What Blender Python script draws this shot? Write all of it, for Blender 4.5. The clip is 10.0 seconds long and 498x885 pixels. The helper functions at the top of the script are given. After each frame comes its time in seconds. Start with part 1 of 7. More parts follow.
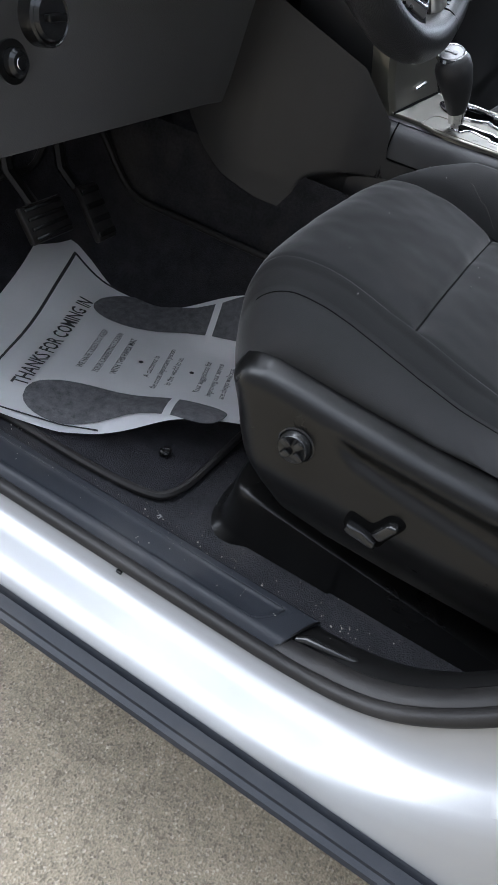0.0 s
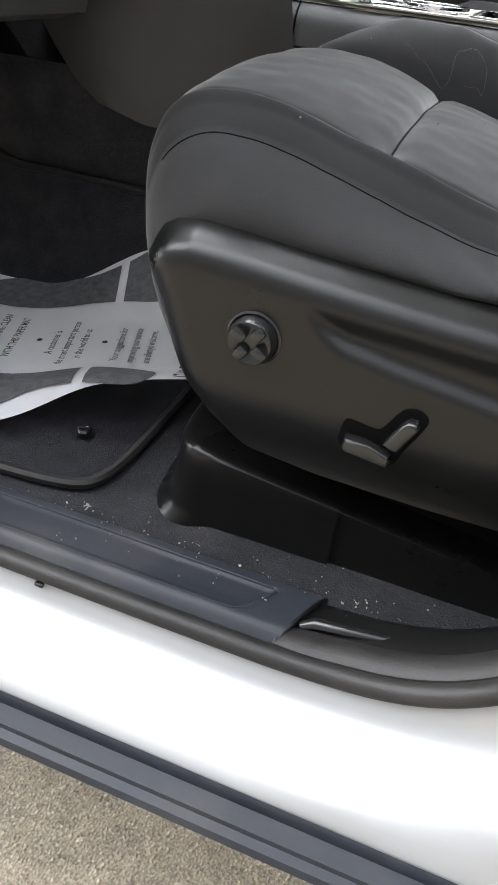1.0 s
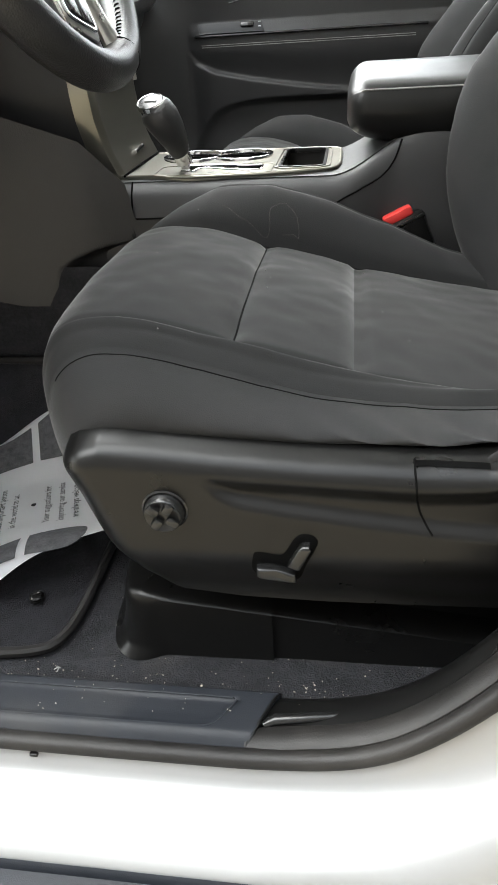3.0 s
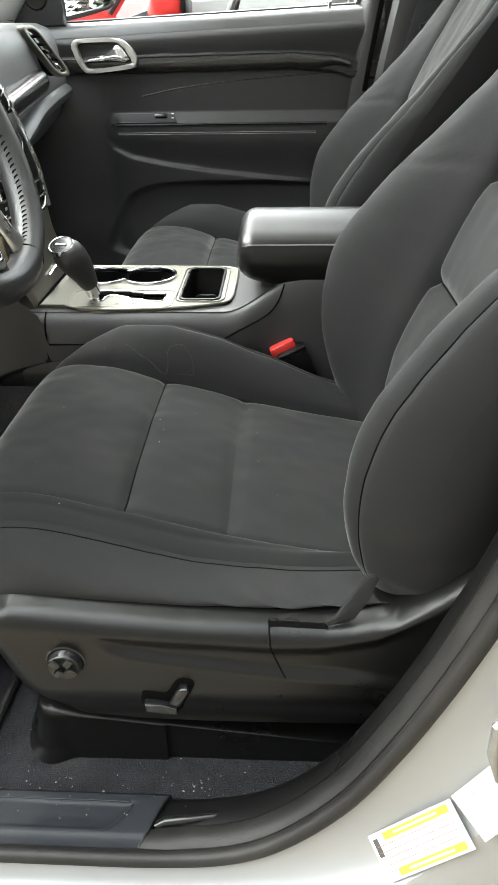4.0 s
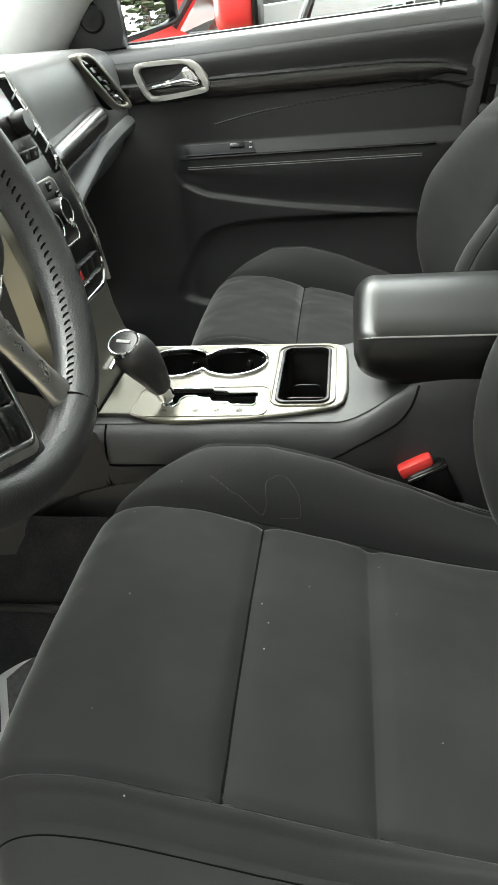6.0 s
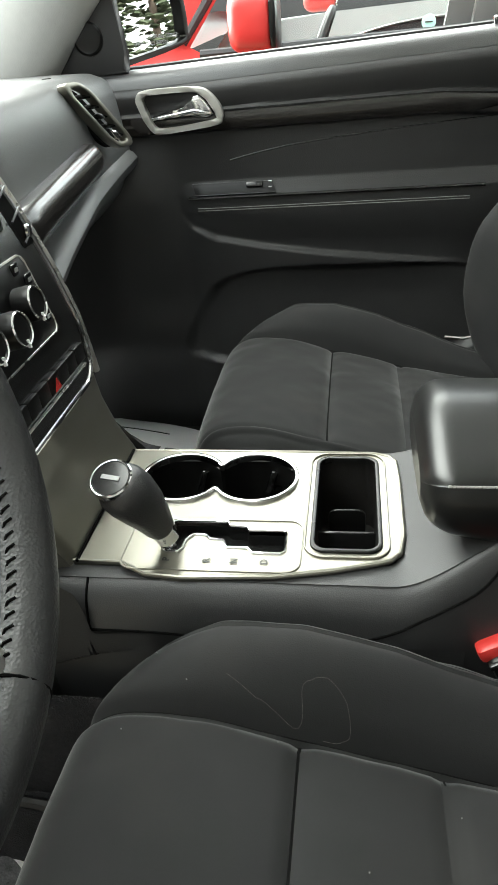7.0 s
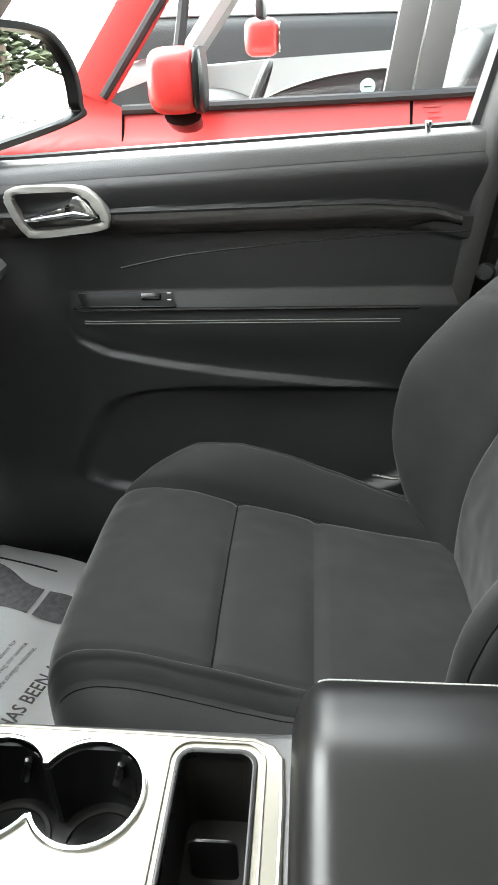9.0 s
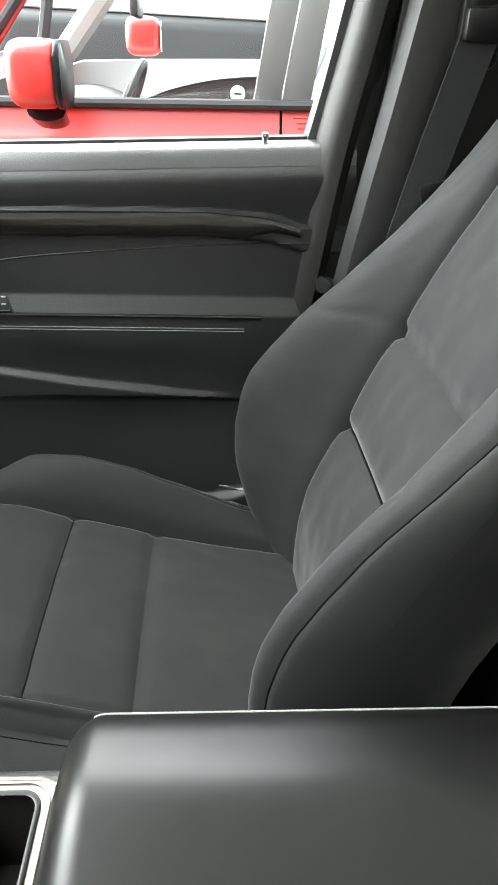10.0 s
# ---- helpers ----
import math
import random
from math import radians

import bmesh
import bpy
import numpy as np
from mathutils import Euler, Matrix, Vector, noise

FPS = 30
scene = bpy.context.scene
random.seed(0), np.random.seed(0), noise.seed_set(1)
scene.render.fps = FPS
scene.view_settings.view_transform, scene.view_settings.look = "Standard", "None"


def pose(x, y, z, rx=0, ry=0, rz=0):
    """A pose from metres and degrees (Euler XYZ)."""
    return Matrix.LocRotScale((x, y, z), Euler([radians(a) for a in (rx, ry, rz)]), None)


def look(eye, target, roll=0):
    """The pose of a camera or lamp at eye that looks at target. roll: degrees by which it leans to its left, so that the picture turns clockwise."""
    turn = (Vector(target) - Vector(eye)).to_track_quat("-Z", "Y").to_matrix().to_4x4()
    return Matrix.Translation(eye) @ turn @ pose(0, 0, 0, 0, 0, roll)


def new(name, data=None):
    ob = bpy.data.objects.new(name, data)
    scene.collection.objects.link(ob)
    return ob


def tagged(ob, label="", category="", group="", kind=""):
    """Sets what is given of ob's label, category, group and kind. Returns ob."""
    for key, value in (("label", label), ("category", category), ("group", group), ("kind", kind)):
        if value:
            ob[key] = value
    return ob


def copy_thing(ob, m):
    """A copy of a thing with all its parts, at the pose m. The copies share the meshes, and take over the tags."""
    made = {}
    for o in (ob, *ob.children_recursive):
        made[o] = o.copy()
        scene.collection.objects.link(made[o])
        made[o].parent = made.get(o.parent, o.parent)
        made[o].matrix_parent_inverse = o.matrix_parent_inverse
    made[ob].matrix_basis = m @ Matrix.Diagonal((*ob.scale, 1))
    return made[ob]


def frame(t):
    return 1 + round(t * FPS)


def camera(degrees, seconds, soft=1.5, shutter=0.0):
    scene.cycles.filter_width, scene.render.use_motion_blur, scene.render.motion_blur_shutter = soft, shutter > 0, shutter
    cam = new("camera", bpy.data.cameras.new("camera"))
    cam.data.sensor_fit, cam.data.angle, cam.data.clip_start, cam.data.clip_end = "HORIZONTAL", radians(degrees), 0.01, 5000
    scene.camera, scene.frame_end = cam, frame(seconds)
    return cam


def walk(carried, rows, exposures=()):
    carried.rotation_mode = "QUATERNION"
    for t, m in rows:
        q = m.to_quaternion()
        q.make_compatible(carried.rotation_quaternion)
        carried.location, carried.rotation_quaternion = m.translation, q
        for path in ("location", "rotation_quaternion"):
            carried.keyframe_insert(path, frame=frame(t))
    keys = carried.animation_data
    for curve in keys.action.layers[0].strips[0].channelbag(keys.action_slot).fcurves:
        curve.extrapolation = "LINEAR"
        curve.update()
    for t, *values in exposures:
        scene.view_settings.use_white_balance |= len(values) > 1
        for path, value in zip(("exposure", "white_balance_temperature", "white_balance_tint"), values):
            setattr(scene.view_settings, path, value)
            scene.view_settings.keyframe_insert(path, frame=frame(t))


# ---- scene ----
cam = camera(39.8, 10.0)
PATH = [
    (0, (0.223, -1.107, 1.132), (-0.328, 0.302, -0.176), 14.0),
    (0.5, (0.203, -1.062, 1.026), (-0.256, 0.397, -0.263), 11.3),
    (1, (0.202, -1.018, 0.922), (-0.251, 0.537, -0.252), 7.0),
    (1.5, (0.197, -1.0, 0.858), (-0.156, 0.675, -0.177), -2.9),
    (2, (0.198, -0.996, 0.844), (-0.133, 0.693, -0.176), -3.4),
    (2.2, (0.199, -0.996, 0.851), (-0.125, 0.695, -0.167), -3.3),
    (3.3, (0.243, -1.085, 1.131), (0.004, 0.605, 0.09), -3.5),
    (3.5, (0.254, -1.088, 1.175), (0.053, 0.605, 0.131), -2.8),
    (4, (0.291, -1.076, 1.242), (0.195, 0.625, 0.194), -1.1),
    (4.5, (0.334, -1.036, 1.279), (0.306, 0.668, 0.233), -0.4),
    (5, (0.314, -0.967, 1.274), (0.188, 0.733, 0.228), -2.3),
    (5.5, (0.274, -0.891, 1.258), (0.009, 0.795, 0.216), -5.1),
    (5.7, (0.249, -0.851, 1.258), (-0.033, 0.834, 0.218), -5.4),
    (6.8, (0.169, -0.581, 1.272), (-0.121, 1.113, 0.251), -4.9),
    (7, (0.168, -0.546, 1.276), (-0.133, 1.151, 0.261), -5.0),
    (7.5, (0.161, -0.468, 1.291), (-0.163, 1.232, 0.288), -5.1),
    (8, (0.167, -0.351, 1.317), (-0.164, 1.354, 0.325), -5.3),
    (8.5, (0.185, -0.295, 1.358), (-0.092, 1.421, 0.369), -4.2),
    (9, (0.233, -0.264, 1.359), (0.056, 1.471, 0.379), -2.5),
    (9.5, (0.28, -0.246, 1.361), (0.212, 1.498, 0.384), -0.7),
    (10, (0.319, -0.238, 1.361), (0.425, 1.504, 0.384), 1.9),
]
EXPOSURES = [(0.0, 2.75, 5650, 10), (1.0, 3.4, 6150, 10), (2.2, 3.45, 6350, 9), (3.5, 3.45, 6400, 4), (4.5, 3.4, 6400, 2), (5.5, 3.4, 6500, 0), (7.5, 3.05, 6450, -1), (9.0, 3.45, 6300, 3), (10.0, 3.6, 6300, 3)]
walk(cam, [(t, look(eye, target, roll)) for t, eye, target, roll in PATH], EXPOSURES)

# ---- world and sun: bright overcast ----
SUN_EL, SUN_AZ = 46.0, 300.0
world = bpy.data.worlds.new("overcast_sky")
scene.world = world
world.use_nodes = True
wn, wl = world.node_tree.nodes, world.node_tree.links
sky = wn.new("ShaderNodeTexSky")
sky.sky_type, sky.sun_disc = "NISHITA", False
sky.sun_elevation, sky.sun_rotation = radians(SUN_EL), radians(SUN_AZ)
sky.air_density, sky.dust_density = 1.0, 1.0
soften = wn.new("ShaderNodeHueSaturation")
soften.inputs["Saturation"].default_value = 0.12
wl.new(sky.outputs[0], soften.inputs["Color"])
wl.new(soften.outputs[0], wn["Background"].inputs[0])
wn["Background"].inputs[1].default_value = 0.15
sun_data = bpy.data.lights.new("sun", "SUN")
sun_data.energy, sun_data.angle, sun_data.color = 1.7, radians(100), (1.0, 0.97, 0.93)
sun = new("sun", sun_data)
# the brightest part of the cloud stands ahead of the car, over the passenger side
flat = math.cos(radians(SUN_EL))
sun.matrix_world = look((0, 0, 0), (-flat * math.sin(radians(SUN_AZ)), -flat * math.cos(radians(SUN_AZ)), -math.sin(radians(SUN_EL))))

# ---- materials ----


def mat(name, color, rough=0.5, metal=0.0, vary=0.15, scale=40.0, bump=0.0, bump_scale=400.0, coat=0.0, sheen=0.0, spec=0.5, stretch=(1, 1, 1), dust=0.0, kind="noise", rough_vary=0.1, coat_rough=0.12):
    """A surface with two scales of variation in colour and roughness, and fine relief in metres."""
    m = bpy.data.materials.new(name)
    m.use_nodes = True
    n, l = m.node_tree.nodes, m.node_tree.links
    b = n["Principled BSDF"]
    b.inputs["Metallic"].default_value = metal
    b.inputs["Coat Weight"].default_value = coat
    b.inputs["Coat Roughness"].default_value = coat_rough
    b.inputs["Sheen Weight"].default_value = sheen
    b.inputs["Sheen Roughness"].default_value = 0.3
    b.inputs["Specular IOR Level"].default_value = spec
    tc = n.new("ShaderNodeTexCoord")
    mp = n.new("ShaderNodeMapping")
    mp.inputs["Scale"].default_value = stretch
    l.new(tc.outputs["Object"], mp.inputs[0])
    big, fine = n.new("ShaderNodeTexNoise"), n.new("ShaderNodeTexNoise")
    big.inputs["Scale"].default_value, fine.inputs["Scale"].default_value = scale / 6, scale
    big.inputs["Detail"].default_value, fine.inputs["Detail"].default_value = 3, 4
    for t in (big, fine):
        l.new(mp.outputs[0], t.inputs["Vector"])
    both = n.new("ShaderNodeMix")
    both.data_type = "FLOAT"
    both.inputs[0].default_value = 0.5
    l.new(big.outputs[0], both.inputs[2])
    l.new(fine.outputs[0], both.inputs[3])
    ramp = n.new("ShaderNodeMapRange")
    ramp.inputs["From Min"].default_value, ramp.inputs["From Max"].default_value = 0.3, 0.7
    l.new(both.outputs[0], ramp.inputs["Value"])
    mix = n.new("ShaderNodeMix")
    mix.data_type = "RGBA"
    c = Vector(color)
    mix.inputs[6].default_value = (*(c * (1 - vary)), 1)
    mix.inputs[7].default_value = (*(c * (1 + vary)), 1)
    l.new(ramp.outputs[0], mix.inputs[0])
    col = mix.outputs[2]
    if dust:
        d = n.new("ShaderNodeTexNoise")
        d.inputs["Scale"].default_value, d.inputs["Detail"].default_value = 9.0, 6
        l.new(tc.outputs["Object"], d.inputs["Vector"])
        dr = n.new("ShaderNodeMapRange")
        dr.inputs["From Min"].default_value, dr.inputs["From Max"].default_value = 0.5, 0.75
        dr.inputs["To Max"].default_value = dust
        l.new(d.outputs[0], dr.inputs["Value"])
        dm = n.new("ShaderNodeMix")
        dm.data_type = "RGBA"
        dm.inputs[7].default_value = (0.22, 0.2, 0.17, 1)
        l.new(dr.outputs[0], dm.inputs[0])
        l.new(col, dm.inputs[6])
        col = dm.outputs[2]
    l.new(col, b.inputs["Base Color"])
    rr = n.new("ShaderNodeMapRange")
    rr.inputs["To Min"].default_value, rr.inputs["To Max"].default_value = rough * (1 - rough_vary), min(1, rough * (1 + rough_vary))
    l.new(ramp.outputs[0], rr.inputs["Value"])
    l.new(rr.outputs[0], b.inputs["Roughness"])
    if bump:
        bp = n.new("ShaderNodeBump")
        bp.inputs["Distance"].default_value = bump
        bp.inputs["Strength"].default_value = 1.0
        if kind == "leather":
            t = n.new("ShaderNodeTexVoronoi")
            t.inputs["Scale"].default_value = bump_scale
            l.new(tc.outputs["Object"], t.inputs["Vector"])
            l.new(t.outputs["Distance"], bp.inputs["Height"])
        elif kind == "weave":
            w1, w2 = n.new("ShaderNodeTexWave"), n.new("ShaderNodeTexWave")
            for w, axis in ((w1, "X"), (w2, "Y")):
                w.bands_direction = axis
                w.inputs["Scale"].default_value = bump_scale
                w.inputs["Distortion"].default_value = 1.5
                w.inputs["Detail Scale"].default_value = 3.0
                l.new(tc.outputs["Object"], w.inputs["Vector"])
            ad = n.new("ShaderNodeMath")
            l.new(w1.outputs["Fac"], ad.inputs[0])
            l.new(w2.outputs["Fac"], ad.inputs[1])
            l.new(ad.outputs[0], bp.inputs["Height"])
        else:
            t = n.new("ShaderNodeTexNoise")
            t.inputs["Scale"].default_value, t.inputs["Detail"].default_value = bump_scale, 3
            l.new(mp.outputs[0], t.inputs["Vector"])
            l.new(t.outputs[0], bp.inputs["Height"])
        l.new(bp.outputs[0], b.inputs["Normal"])
    return m


FABRIC = mat("woven_seat_fabric", (0.02, 0.02, 0.0203), 0.9, vary=0.12, scale=90, bump=0.00005, bump_scale=1600, sheen=0.4, spec=0.2, dust=0.03, stretch=(0.35, 2.2, 0.6))
FABRIC_SIDE = mat("smooth_seat_fabric", (0.019, 0.019, 0.0195), 0.8, vary=0.12, scale=90, bump=0.00016, bump_scale=900, sheen=0.18, spec=0.2, dust=0.03)
PLASTIC = mat("black_plastic", (0.006, 0.0059, 0.0058), 0.29, vary=0.12, scale=30, spec=0.32, bump=0.00004, bump_scale=2200)
PLASTIC_SATIN = mat("satin_black_plastic", (0.011, 0.011, 0.011), 0.22, vary=0.1, scale=50)
DASH = mat("grained_dark_plastic", (0.04, 0.04, 0.041), 0.45, spec=0.4, vary=0.12, scale=30, bump=0.00009, bump_scale=900, kind="leather")
# lighter copy of DASH: sun through the windshield put into the colour
DASH_TOP = mat("sunlit_grained_dash_vinyl", (0.1, 0.1, 0.1), 0.42, spec=0.6, vary=0.1, scale=30, bump=0.00025, bump_scale=700, kind="leather")
PANEL = mat("door_panel_plastic", (0.023, 0.0228, 0.0235), 0.42, vary=0.12, scale=25, bump=0.00013, bump_scale=520, kind="leather")
# PANEL made lighter and glossier, for the sky light on the door top
PANEL_TOP = mat("skylit_door_top_vinyl", (0.045, 0.045, 0.047), 0.3, spec=0.8, coat=0.4, coat_rough=0.25, vary=0.1, scale=25, bump=0.0002, bump_scale=600, kind="leather")
LEATHER = mat("black_leather", (0.006, 0.006, 0.0059), 0.38, vary=0.08, scale=40, coat=0.2, coat_rough=0.22, spec=0.3, bump=0.00004, bump_scale=900)
WHEEL_LEATHER = mat("worn_wheel_leather", (0.024, 0.024, 0.025), 0.38, vary=0.12, scale=60, bump=0.0002, bump_scale=600, kind="leather")
THREAD = mat("grey_thread", (0.22, 0.22, 0.21), 0.8, vary=0.1, scale=400)
SEAM = mat("dark_seam_thread", (0.004, 0.004, 0.004), 0.95, scale=300, spec=0.05)
# black that stands for the shade inside openings
GAP = mat("black_gap_shade", (0.003, 0.003, 0.003), 0.95, spec=0.05, vary=0.1)
CHAMPAGNE = mat("champagne_trim", (0.255, 0.244, 0.208), 0.33, metal=0.8, vary=0.05, scale=30, bump=0.00003, bump_scale=2500)
CHROME = mat("chrome", (0.82, 0.82, 0.83), 0.08, metal=1.0, vary=0.03, scale=50)
SATIN_METAL = mat("satin_metal", (0.55, 0.54, 0.51), 0.28, metal=0.9, vary=0.05, scale=50)
MATTE_SILVER = mat("matte_silver_trim", (0.5, 0.49, 0.46), 0.42, metal=0.6, vary=0.04, scale=60)
STEEL = mat("zinc_steel", (0.36, 0.36, 0.35), 0.4, metal=0.8, vary=0.12, scale=120, bump=0.0001, bump_scale=700)
SILVER = mat("silver_paint", (0.32, 0.322, 0.322), 0.42, metal=0.45, vary=0.03, scale=20, coat=0.3, dust=0.04)
RED_PAINT = mat("red_paint", (0.6, 0.035, 0.032), 0.35, vary=0.05, scale=10, coat=0.4)
RUBBER = mat("black_rubber", (0.014, 0.013, 0.0125), 0.5, vary=0.25, scale=60, spec=0.3, bump=0.0002, bump_scale=500, dust=0.04)
CLADDING = mat("grey_black_cladding", (0.015, 0.017, 0.0215), 0.5, spec=0.28, vary=0.15, scale=60, bump=0.00015, bump_scale=900, dust=0.1)
CARPET = mat("black_carpet", (0.028, 0.028, 0.031), 0.95, vary=0.4, scale=220, bump=0.002, bump_scale=500, dust=0.12, spec=0.1)
MAT_CARPET = mat("black_mat_pile", (0.022, 0.022, 0.025), 0.95, vary=0.4, scale=260, bump=0.002, bump_scale=600, dust=0.08, spec=0.1)
PAPER = mat("white_paper", (0.84, 0.84, 0.85), 0.75, vary=0.03, scale=25, bump=0.0004, bump_scale=60, dust=0.06)
INK = mat("black_ink", (0.025, 0.025, 0.028), 0.7, vary=0.2, scale=400)
PRINT = mat("speckled_footprint_ink", (0.075, 0.075, 0.08), 0.75, vary=0.75, scale=600)
WOOD = mat("dark_gloss_wood", (0.013, 0.011, 0.010), 0.25, vary=0.45, scale=60, stretch=(0.15, 1, 1.6), coat=0.35)
RED_PLASTIC = mat("red_plastic", (0.75, 0.05, 0.045), 0.35, vary=0.05, scale=60)
RED_LENS = mat("red_symbol", (0.6, 0.03, 0.03), 0.4)
WHITE_MARK = mat("white_marking", (0.75, 0.75, 0.75), 0.5)
DARK_MARK = mat("dark_marking", (0.05, 0.05, 0.045), 0.5)
HEADLINER = mat("grey_headliner", (0.48, 0.48, 0.465), 0.95, vary=0.06, scale=120, bump=0.0005, bump_scale=500)
PILLAR_TRIM = mat("light_grey_trim", (0.4, 0.4, 0.385), 0.8, vary=0.05, scale=80, bump=0.0003, bump_scale=500)
BELT = mat("black_webbing", (0.03, 0.03, 0.032), 0.8, vary=0.15, scale=300, bump=0.0005, bump_scale=700, kind="weave")
LABEL_WHITE = mat("label_white", (0.5, 0.5, 0.49), 0.5, vary=0.03, scale=60)
LABEL_YELLOW = mat("label_yellow", (0.8, 0.6, 0.04), 0.5, vary=0.03)
LABEL_GREY = mat("label_print", (0.3, 0.3, 0.3), 0.6)
LABEL_RED = mat("label_red_rule", (0.6, 0.12, 0.12), 0.6)
GREY_CARD = mat("grey_interior", (0.5, 0.52, 0.51), 0.8, vary=0.06, scale=40)
DARK_TRIM = mat("dark_window_trim", (0.03, 0.03, 0.032), 0.5, vary=0.1, scale=40)
MIRROR = mat("mirror_glass", (0.9, 0.9, 0.9), 0.01, metal=1.0, vary=0.0, rough_vary=0.0)
BODY_GREY = mat("brown_grey_metallic", (0.2, 0.195, 0.19), 0.35, metal=0.3, vary=0.04, scale=20, coat=0.5)


def glass(name, tint, rough=0.0, thin=0.94):
    """A thin pane: mostly see-through, with a glossy reflection by Fresnel."""
    m = bpy.data.materials.new(name)
    m.use_nodes = True
    n, l = m.node_tree.nodes, m.node_tree.links
    n.remove(n["Principled BSDF"])
    tr, gl, fr, mx = n.new("ShaderNodeBsdfTransparent"), n.new("ShaderNodeBsdfGlossy"), n.new("ShaderNodeFresnel"), n.new("ShaderNodeMixShader")
    tr.inputs[0].default_value = (*tint, 1)
    gl.inputs["Roughness"].default_value = rough
    fr.inputs[0].default_value = 1.5
    l.new(fr.outputs[0], mx.inputs[0])
    l.new(tr.outputs[0], mx.inputs[1])
    l.new(gl.outputs[0], mx.inputs[2])
    l.new(mx.outputs[0], n["Material Output"].inputs[0])
    return m


GLASS = glass("clear_window_glass", (0.93, 0.96, 0.95))
TINT = glass("tinted_window_glass", (0.5, 0.53, 0.53))


def concrete():
    m = mat("exposed_aggregate_concrete", (0.2, 0.175, 0.135), 0.9, vary=0.55, scale=22, spec=0.2)
    n, l = m.node_tree.nodes, m.node_tree.links
    b = n["Principled BSDF"]
    old = b.inputs["Base Color"].links[0].from_socket
    tc = n.new("ShaderNodeTexCoord")
    vo = n.new("ShaderNodeTexVoronoi")
    vo.inputs["Scale"].default_value = 260
    l.new(tc.outputs["Object"], vo.inputs["Vector"])
    grain = n.new("ShaderNodeTexNoise")
    grain.inputs["Scale"].default_value, grain.inputs["Detail"].default_value = 300, 5
    l.new(tc.outputs["Object"], grain.inputs["Vector"])
    hue = n.new("ShaderNodeSeparateColor")
    l.new(vo.outputs["Color"], hue.inputs[0])
    ramp = n.new("ShaderNodeValToRGB")
    for p, c in ((0.0, (0.06, 0.055, 0.045, 1)), (0.1, (0.13, 0.115, 0.09, 1)), (0.35, (0.2, 0.175, 0.135, 1)), (0.85, (0.25, 0.22, 0.17, 1)), (1.0, (0.38, 0.35, 0.29, 1))):
        e = ramp.color_ramp.elements.new(p)
        e.color = c
    for e in ramp.color_ramp.elements:
        if e.position > 0.99:
            e.color = (0.38, 0.35, 0.29, 1)
        if e.position < 0.01:
            e.color = (0.06, 0.055, 0.045, 1)
    l.new(hue.outputs[0], ramp.inputs[0])
    mx = n.new("ShaderNodeMix")
    mx.data_type, mx.blend_type = "RGBA", "MIX"
    mx.inputs[0].default_value = 0.5
    l.new(old, mx.inputs[6])
    l.new(ramp.outputs[0], mx.inputs[7])
    gm = n.new("ShaderNodeMix")
    gm.data_type, gm.blend_type = "RGBA", "OVERLAY"
    gm.inputs[0].default_value = 0.7
    l.new(mx.outputs[2], gm.inputs[6])
    l.new(grain.outputs[0], gm.inputs[7])
    bw = n.new("ShaderNodeHueSaturation")
    bw.inputs["Saturation"].default_value = 1.15
    l.new(gm.outputs[2], bw.inputs["Color"])
    l.new(bw.outputs[0], b.inputs["Base Color"])
    bp = n.new("ShaderNodeBump")
    bp.inputs["Distance"].default_value = 0.0015
    ad = n.new("ShaderNodeMath")
    l.new(vo.outputs["Distance"], ad.inputs[0])
    l.new(grain.outputs[0], ad.inputs[1])
    l.new(ad.outputs[0], bp.inputs["Height"])
    l.new(bp.outputs[0], b.inputs["Normal"])
    return m


CONCRETE = concrete()

# ---- shape helpers ----


def thing(name, base, label, category, group="", kind=""):
    ob = new(name)
    ob.location = base
    ob.empty_display_size = 0.05
    return tagged(ob, label, category, group, kind)


def part(name, bm, material, parent=None, label="", smooth=True):
    """Links a bmesh in world places as one mesh object, under a thing or a part."""
    me = bpy.data.meshes.new(name)
    bmesh.ops.recalc_face_normals(bm, faces=bm.faces)
    bm.to_mesh(me)
    bm.free()
    me.materials.append(material)
    if smooth:
        me.polygons.foreach_set("use_smooth", [True] * len(me.polygons))
        me.set_sharp_from_angle(angle=radians(38))
    ob = new(name, me)
    if parent:
        ob.parent = parent
        if parent.type == "EMPTY":
            ob.matrix_parent_inverse = Matrix.Translation(parent.location).inverted()
    return tagged(ob, label)


def smooth01(a, b, v):
    t = min(1.0, max(0.0, (v - a) / (b - a)))
    return t * t * (3 - 2 * t)


def curve_at(points, t):
    """Catmull-Rom through the points, t from 0 to 1."""
    n = len(points) - 1
    f = min(max(t, 0.0), 1.0) * n
    i = min(int(f), n - 1)
    f -= i
    p0, p1, p2, p3 = (Vector(points[min(max(k, 0), n)]) for k in (i - 1, i, i + 1, i + 2))
    return 0.5 * (2 * p1 + (p2 - p0) * f + (2 * p0 - 5 * p1 + 4 * p2 - p3) * f * f + (3 * p1 - p0 - 3 * p2 + p3) * f**3)


def table(points, x):
    """Straight interpolation of y over x."""
    if x <= points[0][0]:
        return points[0][1]
    for (x0, y0), (x1, y1) in zip(points, points[1:]):
        if x <= x1:
            return y0 + (y1 - y0) * (x - x0) / (x1 - x0)
    return points[-1][1]


